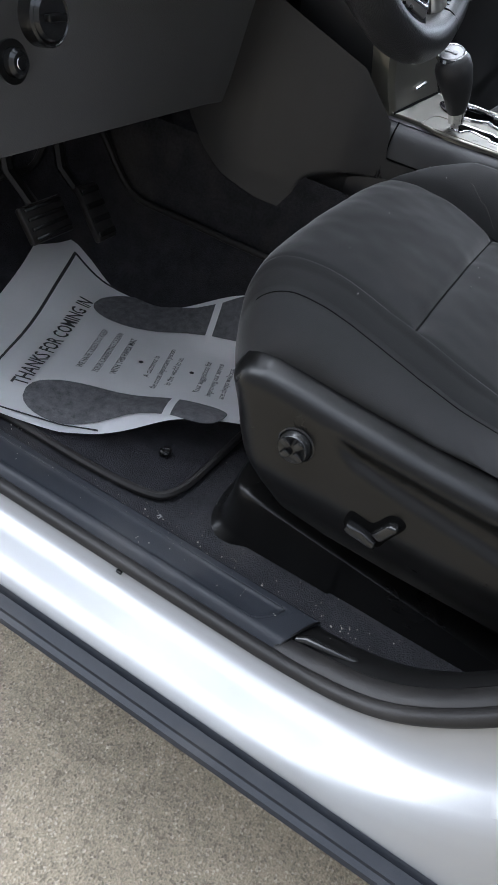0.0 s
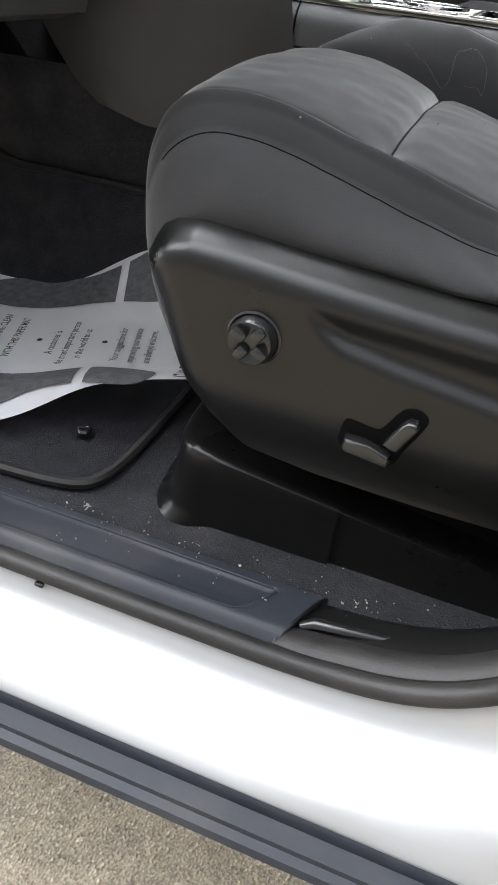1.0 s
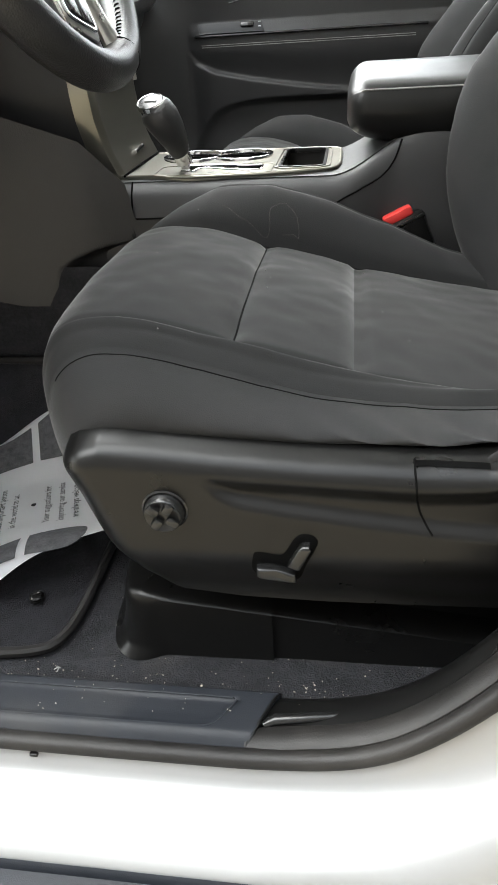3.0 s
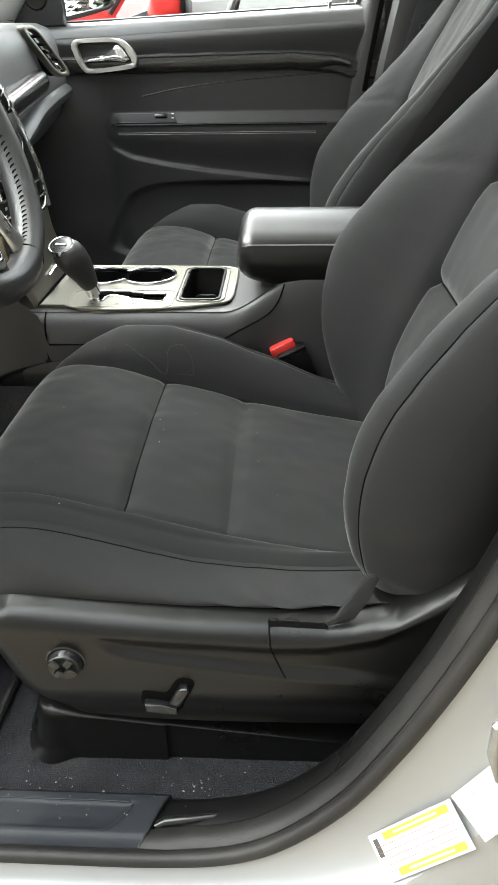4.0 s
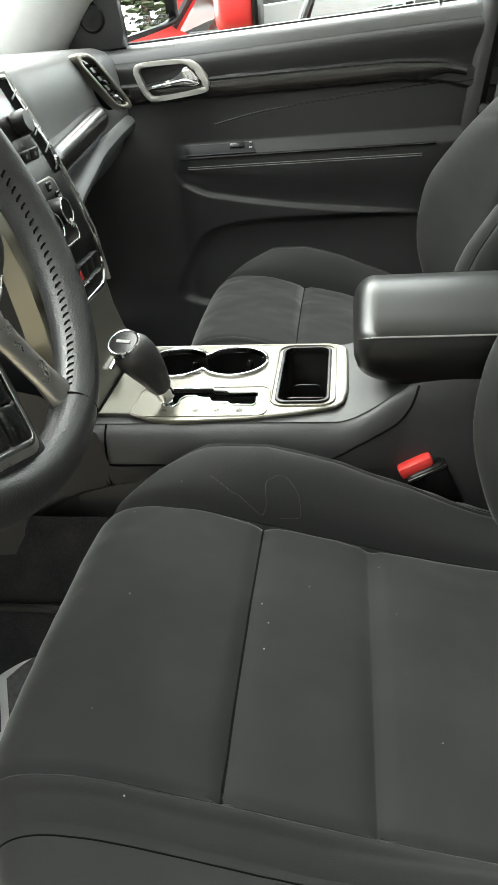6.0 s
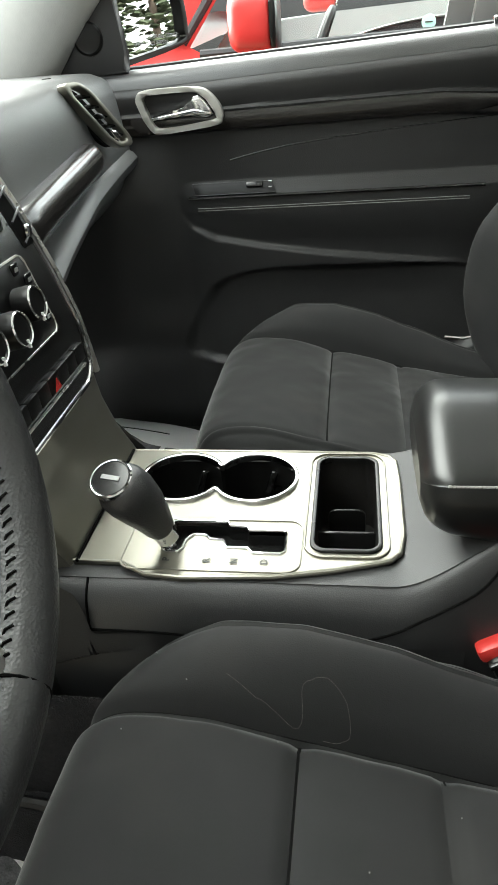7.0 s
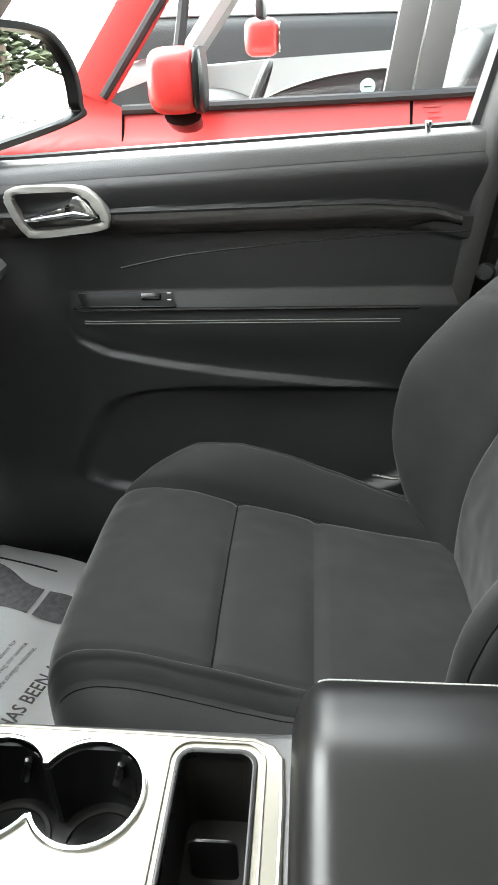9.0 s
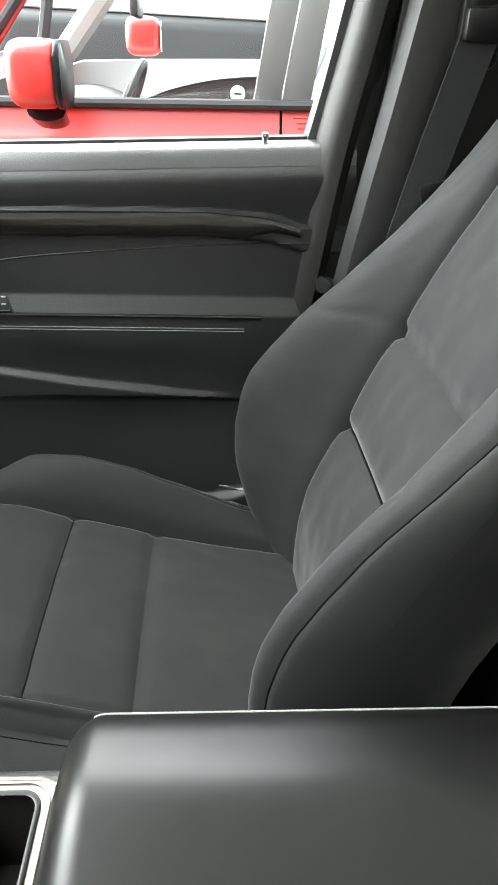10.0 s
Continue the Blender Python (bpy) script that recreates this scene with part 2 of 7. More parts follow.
def grid(fn, nu, nv, keep=None):
    """A sheet of nu x nv quads from fn(u, v); keep(i, j) picks quads."""
    bm = bmesh.new()
    rows = [[None] * (nv + 1) for _ in range(nu + 1)]

    def vert(i, j):
        if rows[i][j] is None:
            rows[i][j] = bm.verts.new(fn(i / nu, j / nv))
        return rows[i][j]

    for i in range(nu):
        for j in range(nv):
            if keep is None or keep(i, j):
                bm.faces.new((vert(i, j), vert(i + 1, j), vert(i + 1, j + 1), vert(i, j + 1)))
    return bm


def add(bm, other):
    """Joins another bmesh into bm."""
    me = bpy.data.meshes.new("join")
    other.to_mesh(me)
    other.free()
    bm.from_mesh(me)
    bpy.data.meshes.remove(me)
    return bm


def moved(bm, m):
    bmesh.ops.transform(bm, matrix=m, verts=bm.verts)
    return bm


def prism(outline, axis, a, b, bevel=0.0, seg=2):
    """A plate of the outline's shape from a to b along an axis (outline in the other two, in order), with rounded edges."""
    put = {"x": lambda p, h: (h, p[0], p[1]), "y": lambda p, h: (p[0], h, p[1]), "z": lambda p, h: (p[0], p[1], h)}[axis]
    bm = bmesh.new()
    low, high = [bm.verts.new(put(p, a)) for p in outline], [bm.verts.new(put(p, b)) for p in outline]
    n = len(outline)
    bm.faces.new(low)
    bm.faces.new(high[::-1])
    for i in range(n):
        bm.faces.new((low[i], high[i], high[(i + 1) % n], low[(i + 1) % n]))
    if bevel:
        tops = [e for e in bm.edges if (e.verts[0] in low and e.verts[1] in low) or (e.verts[0] in high and e.verts[1] in high)]
        bmesh.ops.bevel(bm, geom=tops, offset=bevel, segments=seg, profile=0.5, affect="EDGES")
    return bm


def box(c, s, bevel=0.004, turn=None, seg=2):
    bm = bmesh.new()
    bmesh.ops.create_cube(bm, size=1)
    bmesh.ops.scale(bm, vec=s, verts=bm.verts)
    if bevel:
        bmesh.ops.bevel(bm, geom=list(bm.edges), offset=bevel, segments=seg, profile=0.5, affect="EDGES")
    m = Matrix.Translation(c)
    return moved(bm, m @ turn.to_4x4() if turn else m)


def rrect(cx, cy, w, h, r, n=5):
    """A rounded rectangle as a list of points."""
    out = []
    for sx, sy, a0 in ((1, 1, 0), (-1, 1, 90), (-1, -1, 180), (1, -1, 270)):
        for k in range(n + 1):
            a = radians(a0 + 90 * k / n)
            out.append((cx + sx * (w / 2 - r) + r * math.cos(a), cy + sy * (h / 2 - r) + r * math.sin(a)))
    return out


def tube(points, radius, n=10, closed=False, flat=1.0, up=(0, 0, 1)):
    """A round (or flattened) bar along points; radius may be a list."""
    bm = bmesh.new()
    pts = [Vector(p) for p in points]
    k = len(pts)
    rings = []
    side = None
    for i, p in enumerate(pts):
        a, b = pts[(i - 1) % k if closed else max(i - 1, 0)], pts[(i + 1) % k if closed else min(i + 1, k - 1)]
        d = (b - a).normalized()
        side = d.cross(Vector(up)) if side is None else side - d * side.dot(d)
        if side.length < 1e-5:
            side = d.cross(Vector((1, 0.3, 0)))
        side.normalize()
        top = side.cross(d)
        r = radius[i] if isinstance(radius, (list, tuple)) else radius
        rings.append([bm.verts.new(p + side * (r * math.cos(q)) + top * (r * flat * math.sin(q))) for q in (2 * math.pi * j / n for j in range(n))])
    for i in range(k if closed else k - 1):
        r0, r1 = rings[i], rings[(i + 1) % k]
        for j in range(n):
            bm.faces.new((r0[j], r0[(j + 1) % n], r1[(j + 1) % n], r1[j]))
    if not closed:
        bm.faces.new(rings[0][::-1])
        bm.faces.new(rings[-1])
    return bm


def lathe(profile, n=24, m=None):
    """Turns (radius, height) points about z."""
    bm = bmesh.new()
    rings = []
    for r, h in profile:
        rings.append([bm.verts.new((r * math.cos(2 * math.pi * j / n), r * math.sin(2 * math.pi * j / n), h)) for j in range(n)] if r > 1e-6 else [bm.verts.new((0, 0, h))])
    for a, b in zip(rings, rings[1:]):
        for j in range(n):
            va, vb = [a[j % len(a)], a[(j + 1) % len(a)]], [b[j % len(b)], b[(j + 1) % len(b)]]
            f = list(dict.fromkeys((va[0], va[1], vb[1], vb[0])))
            if len(f) > 2:
                bm.faces.new(f)
    return moved(bm, m) if m else bm


def sweep(profile_at, count, n):
    """A strip through count cross-sections, each a list of n points from profile_at(i)."""
    bm = bmesh.new()
    rows = [[bm.verts.new(p) for p in profile_at(i)] for i in range(count)]
    for a, b in zip(rows, rows[1:]):
        for j in range(n - 1):
            bm.faces.new((a[j], a[j + 1], b[j + 1], b[j]))
    return bm


def ring_plate(outer, inner, axis, a, b, bevel=0.0):
    """A frame between two outlines of equally many points, from a to b along an axis."""
    put = {"x": lambda p, h: (h, p[0], p[1]), "y": lambda p, h: (p[0], h, p[1]), "z": lambda p, h: (p[0], p[1], h)}[axis]
    bm = bmesh.new()
    n = len(outer)
    loops = [[bm.verts.new(put(p, h)) for p in o] for o, h in ((outer, a), (outer, b), (inner, b), (inner, a))]
    for k in range(4):
        lo, hi = loops[k], loops[(k + 1) % 4]
        for i in range(n):
            bm.faces.new((lo[i], lo[(i + 1) % n], hi[(i + 1) % n], hi[i]))
    if bevel:
        top = [e for e in bm.edges if all(v in loops[1] for v in e.verts) or all(v in loops[2] for v in e.verts)]
        bmesh.ops.bevel(bm, geom=top, offset=bevel, segments=2, profile=0.5, affect="EDGES")
    return bm


def lettering(text, size, align="LEFT", bold=0.0, width=1.0):
    """Flat letters as a bmesh in the xy plane, from the built-in font."""
    cu = bpy.data.curves.new("letters", "FONT")
    cu.body, cu.size, cu.align_x, cu.offset, cu.resolution_u = text, size, align, bold, 2
    ob = new("letters", cu)
    me = bpy.data.meshes.new_from_object(ob.evaluated_get(bpy.context.evaluated_depsgraph_get()))
    bm = bmesh.new()
    bm.from_mesh(me)
    bpy.data.objects.remove(ob)
    bpy.data.curves.remove(cu)
    bpy.data.meshes.remove(me)
    bmesh.ops.scale(bm, vec=(width, 1, 1), verts=bm.verts)
    return bm


def bend(bm, fn):
    for v in bm.verts:
        v.co = fn(v.co.x, v.co.y)
    return bm

# ---- ground ----
ground = grid(lambda u, v: (-40 + 80 * u, -40 + 80 * v, 0), 8, 8)
tagged(part("ground", ground, CONCRETE), "weathered exposed-aggregate concrete parking ground", "ground", kind="structure")

# added out of view: cuts the low sky light on the driver side
tagged(part("light_block_wall", prism([(-16, 0), (16, 0), (16, 5.2), (-16, 5.2)], "y", -4.4, -4.2, 0.0), mat("dull_grey_wall", (0.1, 0.095, 0.09), 0.9, vary=0.2, scale=6)), "unseen plain dull grey wall added to block light from the driver side", "wall", kind="structure")

# ---- door opening of the car: sill, jamb and seals ----
# inner edge of the painted opening in x and z, from the front of the sill up the centre pillar
OPENING = [(-1.3, 0.495), (-0.9, 0.495), (-0.5, 0.495), (-0.2, 0.494), (0.05, 0.493), (0.17, 0.495), (0.245, 0.508), (0.3, 0.543), (0.355, 0.61), (0.395, 0.69), (0.425, 0.765), (0.45, 0.84), (0.47, 0.91), (0.49, 0.985), (0.515, 1.1), (0.54, 1.25), (0.56, 1.4), (0.575, 1.58)]
N_OPEN = 120


def opening(i, d, y):
    """A point at offset d towards the inside of the opening, at y."""
    t = i / (N_OPEN - 1)
    p, q = curve_at(OPENING, max(t - 0.004, 0)), curve_at(OPENING, min(t + 0.004, 1))
    c = curve_at(OPENING, t)
    k = (q - p).normalized()
    return (c.x - k.y * d, y, c.y + k.x * d)


def up_pillar(i):
    return smooth01(0.2, 0.42, curve_at(OPENING, i / (N_OPEN - 1)).x)


def jamb_profile(i):
    k = up_pillar(i)
    wide = [(0.004, -0.690), (-0.006, -0.699), (-0.02, -0.705), (-0.027, -0.712), (-0.031, -0.73), (-0.034, -0.75), (-0.0365, -0.763), (-0.0425, -0.7715), (-0.048, -0.78), (-0.06, -0.785), (-0.09, -0.79)]
    tall = [(0.004, -0.690), (-0.006, -0.699), (-0.03, -0.703), (-0.055, -0.708), (-0.075, -0.722), (-0.085, -0.74), (-0.11, -0.748), (-0.14, -0.752), (-0.17, -0.77), (-0.185, -0.8), (-0.2, -0.83)]
    pts = [opening(i, a[0] + (b[0] - a[0]) * k, a[1] + (b[1] - a[1]) * k) for a, b in zip(wide, tall)]
    x, y, z = pts[7]
    return pts[:8] + [(x, -0.775, min(z - 0.004, 0.4475)), (x, -0.777, min(z - 0.008, 0.442)), (x, -0.777, 0.41)]


sill = thing("door_frame", (0, -0.75, 0.2), "silver painted car door opening with sill and pillar", "car body", kind="structure")
part("painted_jamb", sweep(jamb_profile, N_OPEN, 11), SILVER, sill, "glossy silver painted sill and pillar")


def cladding_profile(i):
    x = -1.4 + 2.2 * i / 40
    return [(x, y, z) for y, z in ((-0.7765, 0.4465), (-0.779, 0.444), (-0.7805, 0.4375), (-0.785, 0.437), (-0.7872, 0.4425), (-0.7965, 0.4415), (-0.7978, 0.438), (-0.8035, 0.4355), (-0.806, 0.4305), (-0.803, 0.425), (-0.79, 0.415), (-0.77, 0.40), (-0.73, 0.36), (-0.66, 0.28), (-0.5, 0.22))]


part("rocker_cladding", sweep(cladding_profile, 41, 14), CLADDING, sill, "dull grey-black plastic rocker cladding")


def bulb(i, d, y, rd, ry, n=9, a0=-40, a1=220):
    out = []
    for j in range(n):
        a = radians(a0 + (a1 - a0) * j / (n - 1))
        out.append(opening(i, d + rd * math.sin(a), y - ry * math.cos(a)))
    return out


seal = thing("door_seal", (0, -0.69, 0.5), "black rubber weatherstrip round the door opening", "weatherstrip")
part("outer_lip", sweep(lambda i: bulb(i, 0.0, -0.696, 0.008, 0.009), N_OPEN, 9), RUBBER, seal, "dusty brownish-black rubber lip")
LIP_START = next(i for i in range(N_OPEN) if curve_at(OPENING, i / (N_OPEN - 1)).x > 0.13)
part("inner_lip", sweep(lambda i: bulb(i + LIP_START, 0.004 - 0.002 * (1 - min(1.0, i / 5)), -0.678, 0.007 * min(1.0, 0.55 + i / 9), 0.013 * min(1.0, 0.8 + i / 9)), N_OPEN - LIP_START, 9), RUBBER, seal)


def trim_profile(i):
    k = up_pillar(i)
    lo = [(-0.004, -0.668), (0.004, -0.664), (0.005, -0.655), (0.004, -0.64), (0.0, -0.632), (-0.004, -0.63), (-0.03, -0.628)]
    hi = [(0.0, -0.668), (0.007, -0.664), (0.009, -0.655), (0.006, -0.645), (-0.004, -0.638), (-0.03, -0.634), (-0.25, -0.63)]
    return [opening(i, a[0] + (b[0] - a[0]) * k, a[1] + (b[1] - a[1]) * k) for a, b in zip(lo, hi)]


part("pillar_trim", sweep(trim_profile, N_OPEN, 7), PLASTIC, sill, "black plastic lower pillar trim")

# scuff plate with a shallow sunk panel
def scuff(u, v):
    x, y = -1.0 + 1.19 * u, -0.628 - 0.066 * v
    end = 0.168 + (y + 0.635) * 0.45
    x = min(x, end)
    z = 0.5035 - 0.013 * smooth01(0.68, 1.0, v) ** 1.5 - 0.005 * smooth01(0.08, 0.0, v)
    slant = 0.131 + (y + 0.643) * 0.75
    inside = smooth01(slant + 0.002, slant - 0.002, x) * smooth01(0.19, 0.23, v) * smooth01(0.69, 0.64, v)
    deep = 0.0016 + 0.0016 * smooth01(-0.01, 0.05, x) * smooth01(0.7, 0.45, v)
    return (x, y, z - deep * inside)


def plate_from(fn, nu, nv, thick):
    """A sheet from fn with a skirt of the given depth."""
    bm = grid(fn, nu, nv)
    edge = [e for e in bm.edges if e.is_boundary]
    out = bmesh.ops.extrude_edge_only(bm, edges=edge)
    for v in (g for g in out["geom"] if isinstance(g, bmesh.types.BMVert)):
        v.co.z -= thick
    return bm


plate = thing("scuff_plate", (-0.3, -0.655, 0.49), "dusty black plastic door sill scuff plate", "sill trim")
part("plate", plate_from(scuff, 300, 28, 0.012), CLADDING, plate)
part("panel_rim", tube([(-0.7, -0.6405, 0.5034), (0.1, -0.6405, 0.5034), (0.126, -0.641, 0.5034), (0.1305, -0.6435, 0.5034), (0.124, -0.656, 0.5032), (0.113, -0.668, 0.5028), (0.104, -0.6725, 0.5026), (0.09, -0.6735, 0.5025), (-0.7, -0.6735, 0.5025)], 0.0011, 8), CLADDING, plate)
part("plate_rim", tube([(0.1685, -0.6315, 0.5015), (0.163, -0.645, 0.5035), (0.154, -0.665, 0.503), (0.146, -0.683, 0.4985), (0.1415, -0.693, 0.492)], 0.0016, 8), PLASTIC, plate)
part("rear_scuff", tube([(0.158, -0.664, 0.499), (0.168, -0.661, 0.503), (0.2, -0.657, 0.504), (0.235, -0.651, 0.504), (0.262, -0.644, 0.502)], [0.004, 0.0055, 0.005, 0.004, 0.0015], 10, flat=0.8), PLASTIC_SATIN, plate, "glossy black rear sill trim")
clip = thing("sill_clip", (-0.05, -0.699, 0.488), "small dark plastic clip in the sill seal", "clip")
part("clip", box((-0.05, -0.7045, 0.4865), (0.008, 0.004, 0.004), 0.0012), PLASTIC, clip)

# ---- floor ----


def floor_z(x, y):
    driver = 0.479
    passenger = 0.545
    side = smooth01(-0.05, 0.05, y)
    z = driver + (passenger - driver) * side
    toe = max(0.0, -0.42 - x) if y < 0 else max(0.0, -0.5 - x)
    z += 0.9 * toe * smooth01(0, 0.12, toe)
    tunnel = smooth01(0.26, 0.16, abs(y))
    z += 0.16 * tunnel
    if y < 0:
        z += 0.012 * smooth01(-0.6, -0.635, y)
    z += 0.0015 * noise.noise((x * 9, y * 9, 0.0))
    return z


floor_bm = grid(lambda u, v: ((x := -1.0 + 2.2 * u), (y := -0.642 + 1.37 * v), floor_z(x, y)), 150, 110)
floor = part("floor", floor_bm, CARPET)
tagged(floor, "black carpeted car floor with sand grains and crumbs", "floor", kind="structure")


def mat_shape(cx, cy, w, l, rise):
    def fn(u, v):
        a, b = 2 * u - 1, 2 * v - 1
        # rounded corners by squeezing the square
        k = 1 - 0.07 * (a * a * b * b) ** 3
        x, y = cx + a * l / 2 * k, cy + b * w / 2 * k
        return (x, y, floor_z(x, y) + rise)
    return fn


def floor_mat(cx, cy, w, l, label):
    t = thing("floor_mat", (cx, cy, 0.48), label, "floor mat", "floor mats")
    fn = mat_shape(cx, cy, w, l, 0.009)
    bm = plate_from(fn, 50, 50, 0.009)
    part("carpet_face", bm, MAT_CARPET, t)
    rim = [fn(k / 30, 0) for k in range(30)] + [fn(1, k / 30) for k in range(30)] + [fn(1 - k / 30, 1) for k in range(30)] + [fn(0, 1 - k / 30) for k in range(30)]
    part("edge_binding", tube(rim, 0.006, 8, closed=True), RUBBER, t, "rolled black edge binding")
    return t


floor_mat(-0.335, -0.385, 0.42, 0.54, "black carpet floor mat in the driver footwell")
floor_mat(-0.36, 0.47, 0.40, 0.5, "black carpet floor mat in the passenger footwell")
post = thing("mat_fastener", (-0.122, -0.516, 0.495), "round black mat fastener with a slot", "fastener")
part("washer", lathe([(0.0, 0.003), (0.0065, 0.003), (0.0085, 0.001), (0.009, -0.004)], 20, Matrix.Translation((-0.122, -0.516, 0.497))), PLASTIC, post)
part("twist_tab", box((-0.122, -0.516, 0.501), (0.010, 0.003, 0.003), 0.0015, Euler((0, 0, 0.5)).to_matrix()), PLASTIC_SATIN, post)

# grains of sand and crumbs on carpet, mat and sill
rng = random.Random(5)
crumbs = bmesh.new()
for k in range(240):
    x = -0.35 + 0.7 * rng.random() ** 0.8
    y = -0.605 - 0.03 * rng.random() + (0.12 * rng.random() ** 3 if x > -0.02 else 0.16 * rng.random() ** 3)
    if rng.random() < 0.2:
        x, y = -0.5 + 0.7 * rng.random(), -0.632 - 0.04 * rng.random()
    if -0.56 < y and x < -0.08:
        continue
    z = (0.5045 if y < -0.63 else floor_z(x, y) + 0.002)
    s = 0.0005 + 0.0010 * rng.random() ** 3
    c = bmesh.new()
    bmesh.ops.create_icosphere(c, subdivisions=1, radius=s)
    moved(c, Matrix.LocRotScale((x, y, z), Euler((rng.random() * 3, rng.random() * 3, rng.random() * 3)), (1, 0.6 + rng.random(), 0.6)))
    add(crumbs, c)
tagged(part("sand_grains", crumbs, mat("pale_grit", (0.3, 0.27, 0.23), 0.9, vary=0.5, scale=300)), "pale sand grains and crumbs scattered on the carpet", "crumbs", kind="stuff")
leaf = thing("dry_leaf", (-0.06, -0.612, 0.49), "tiny pale shredded dry leaf on the carpet", "leaf")
part("leaf_bits", add(add(tube([(-0.064, -0.6145, 0.4935), (-0.06, -0.612, 0.495), (-0.0575, -0.612, 0.4935)], 0.0008, 6, flat=0.5), tube([(-0.063, -0.61, 0.4935), (-0.06, -0.612, 0.4955)], 0.0007, 6, flat=0.5)), tube([(-0.06, -0.617, 0.493), (-0.059, -0.612, 0.495)], 0.0007, 6, flat=0.5)), THREAD, leaf)

# ---- paper floor mats ----


def paper_mat(origin, along, rise, label, lift, near=0.196, taper=0.0):
    """A printed paper mat. origin: its upper centre dot; along: degrees of its length from +x."""
    a = radians(along)
    vx, vy = math.cos(a), math.sin(a)
    ux, uy = -vy, vx

    def sheet(u, v):
        x, y = origin[0] + u * ux + v * vx, origin[1] + u * uy + v * vy
        z = rise + lift(u, v, x)
        z += 0.003 * noise.noise((u * 11, v * 11, rise)) + 0.0025 * math.sin(v * 14 + u * 5)
        return Vector((x, y, z))

    t = thing("paper_floor_mat", (*origin, rise), label, "paper mat", "paper mats")
    W, V0, V1 = 0.226, -0.235, 0.30

    def outline(u, v):
        vv = V0 + (V1 - V0) * v
        wa = near - taper * smooth01(-0.05, 0.25, vv)
        uu = -wa + (W + wa) * u
        return sheet(uu + 0.004 * math.sin(vv * 22), vv + 0.004 * math.sin(uu * 17))

    bm = grid(outline, 60, 70)
    bmesh.ops.solidify(bm, geom=list(bm.faces), thickness=-0.0006)
    part("sheet", bm, PAPER, t)

    def on(u, v, h=0.0018):
        p = sheet(u, v)
        return p + Vector((0, 0, h))

    def rule(u0, v0, u1, v1, w):
        k = 40
        du, dv = u1 - u0, v1 - v0
        n = math.hypot(du, dv)
        pu, pv = -dv / n * w / 2, du / n * w / 2
        return sweep(lambda i: [on(u0 + du * i / k + pu, v0 + dv * i / k + pv), on(u0 + du * i / k - pu, v0 + dv * i / k - pv)], k + 1, 2)

    frame_bm = rule(-0.178, -0.185, 0.188, -0.185, 0.004)
    add(frame_bm, rule(0.188, -0.185, 0.188, 0.07, 0.004))
    add(frame_bm, rule(-0.178, -0.185, -0.178, 0.0, 0.003))
    part("border", frame_bm, INK, t)

    def foot(sign):
        sole, heel = [], []
        shape = [(-0.125, 0.0), (-0.118, 0.024), (-0.09, 0.044), (-0.05, 0.05), (-0.01, 0.043), (0.035, 0.03), (0.075, 0.029)]
        back = [(0.086, 0.029), (0.115, 0.032), (0.14, 0.03), (0.155, 0.016), (0.158, 0.0)]
        def outline_of(pts):
            top = [curve_at(pts, k / 16) for k in range(17)]
            return top
        out = []
        for pts in (shape, back):
            top = outline_of(pts)
            bm = bmesh.new()
            rows = []
            for p in top:
                mid = sign * 0.128 - sign * 0.012 * smooth01(-0.1, 0.1, p.x)
                rows.append([bm.verts.new(on(mid + p.y * (k / 4 - 1) * (0.8 if (k < 4) == (sign > 0) else 1.0), p.x, 0.0016)) for k in range(9)])
            for r0, r1 in zip(rows, rows[1:]):
                for k in range(8):
                    bm.faces.new((r0[k], r0[k + 1], r1[k + 1], r1[k]))
            out.append(bm)
        return add(out[0], out[1])

    for sgn in (-1, 1):
        part("footprint", foot(sgn), PRINT, t, "speckled grey shoe print")

    def line(text, size, u, v, bold=0.0, width=1.0, align="CENTER"):
        return bend(lettering(text, size, align, bold, width), lambda lx, ly: on(u + lx, v - ly, 0.002))

    part("heading", line("THANKS FOR COMING IN", 0.034, 0, -0.126, 0.0004, 0.63), INK, t)
    part("upper_text", add(add(line("WE HAVE TRIED TO KEEP", 0.0135, 0.005, -0.075, 0.0001, 0.72), line("YOUR CARPETING CLEAN", 0.0135, 0.005, -0.05, 0.0001, 0.72)), line("WITH THIS PAPER MAT", 0.0135, 0.005, -0.025, 0.0001, 0.72)), INK, t)
    part("middle_text", add(add(line("A customer is", 0.0135, -0.005, 0.0225, 0.0001, 0.75), line("the most important person", 0.0135, -0.005, 0.0405, 0.0001, 0.75)), line("in the world to us.", 0.0135, -0.005, 0.0585, 0.0001, 0.75)), INK, t)
    part("lower_text", add(add(line("Your suggestions for", 0.0135, -0.005, 0.1025, 0.0001, 0.75), line("improving our service", 0.0135, -0.005, 0.1215, 0.0001, 0.75)), line("are always welcome.", 0.0135, -0.005, 0.1405, 0.0001, 0.75)), INK, t)
    part("closing_text", line("IT HAS BEEN A PLEASURE", 0.034, 0.0, 0.20, 0.0004, 0.66, "CENTER"), INK, t)
    for v in (0.0, 0.08):
        part("centre_dot", bend(lathe([(0, 0), (0.0035, 0)], 12), lambda lx, ly: on(lx, v + ly, 0.002)), INK, t)
    return t


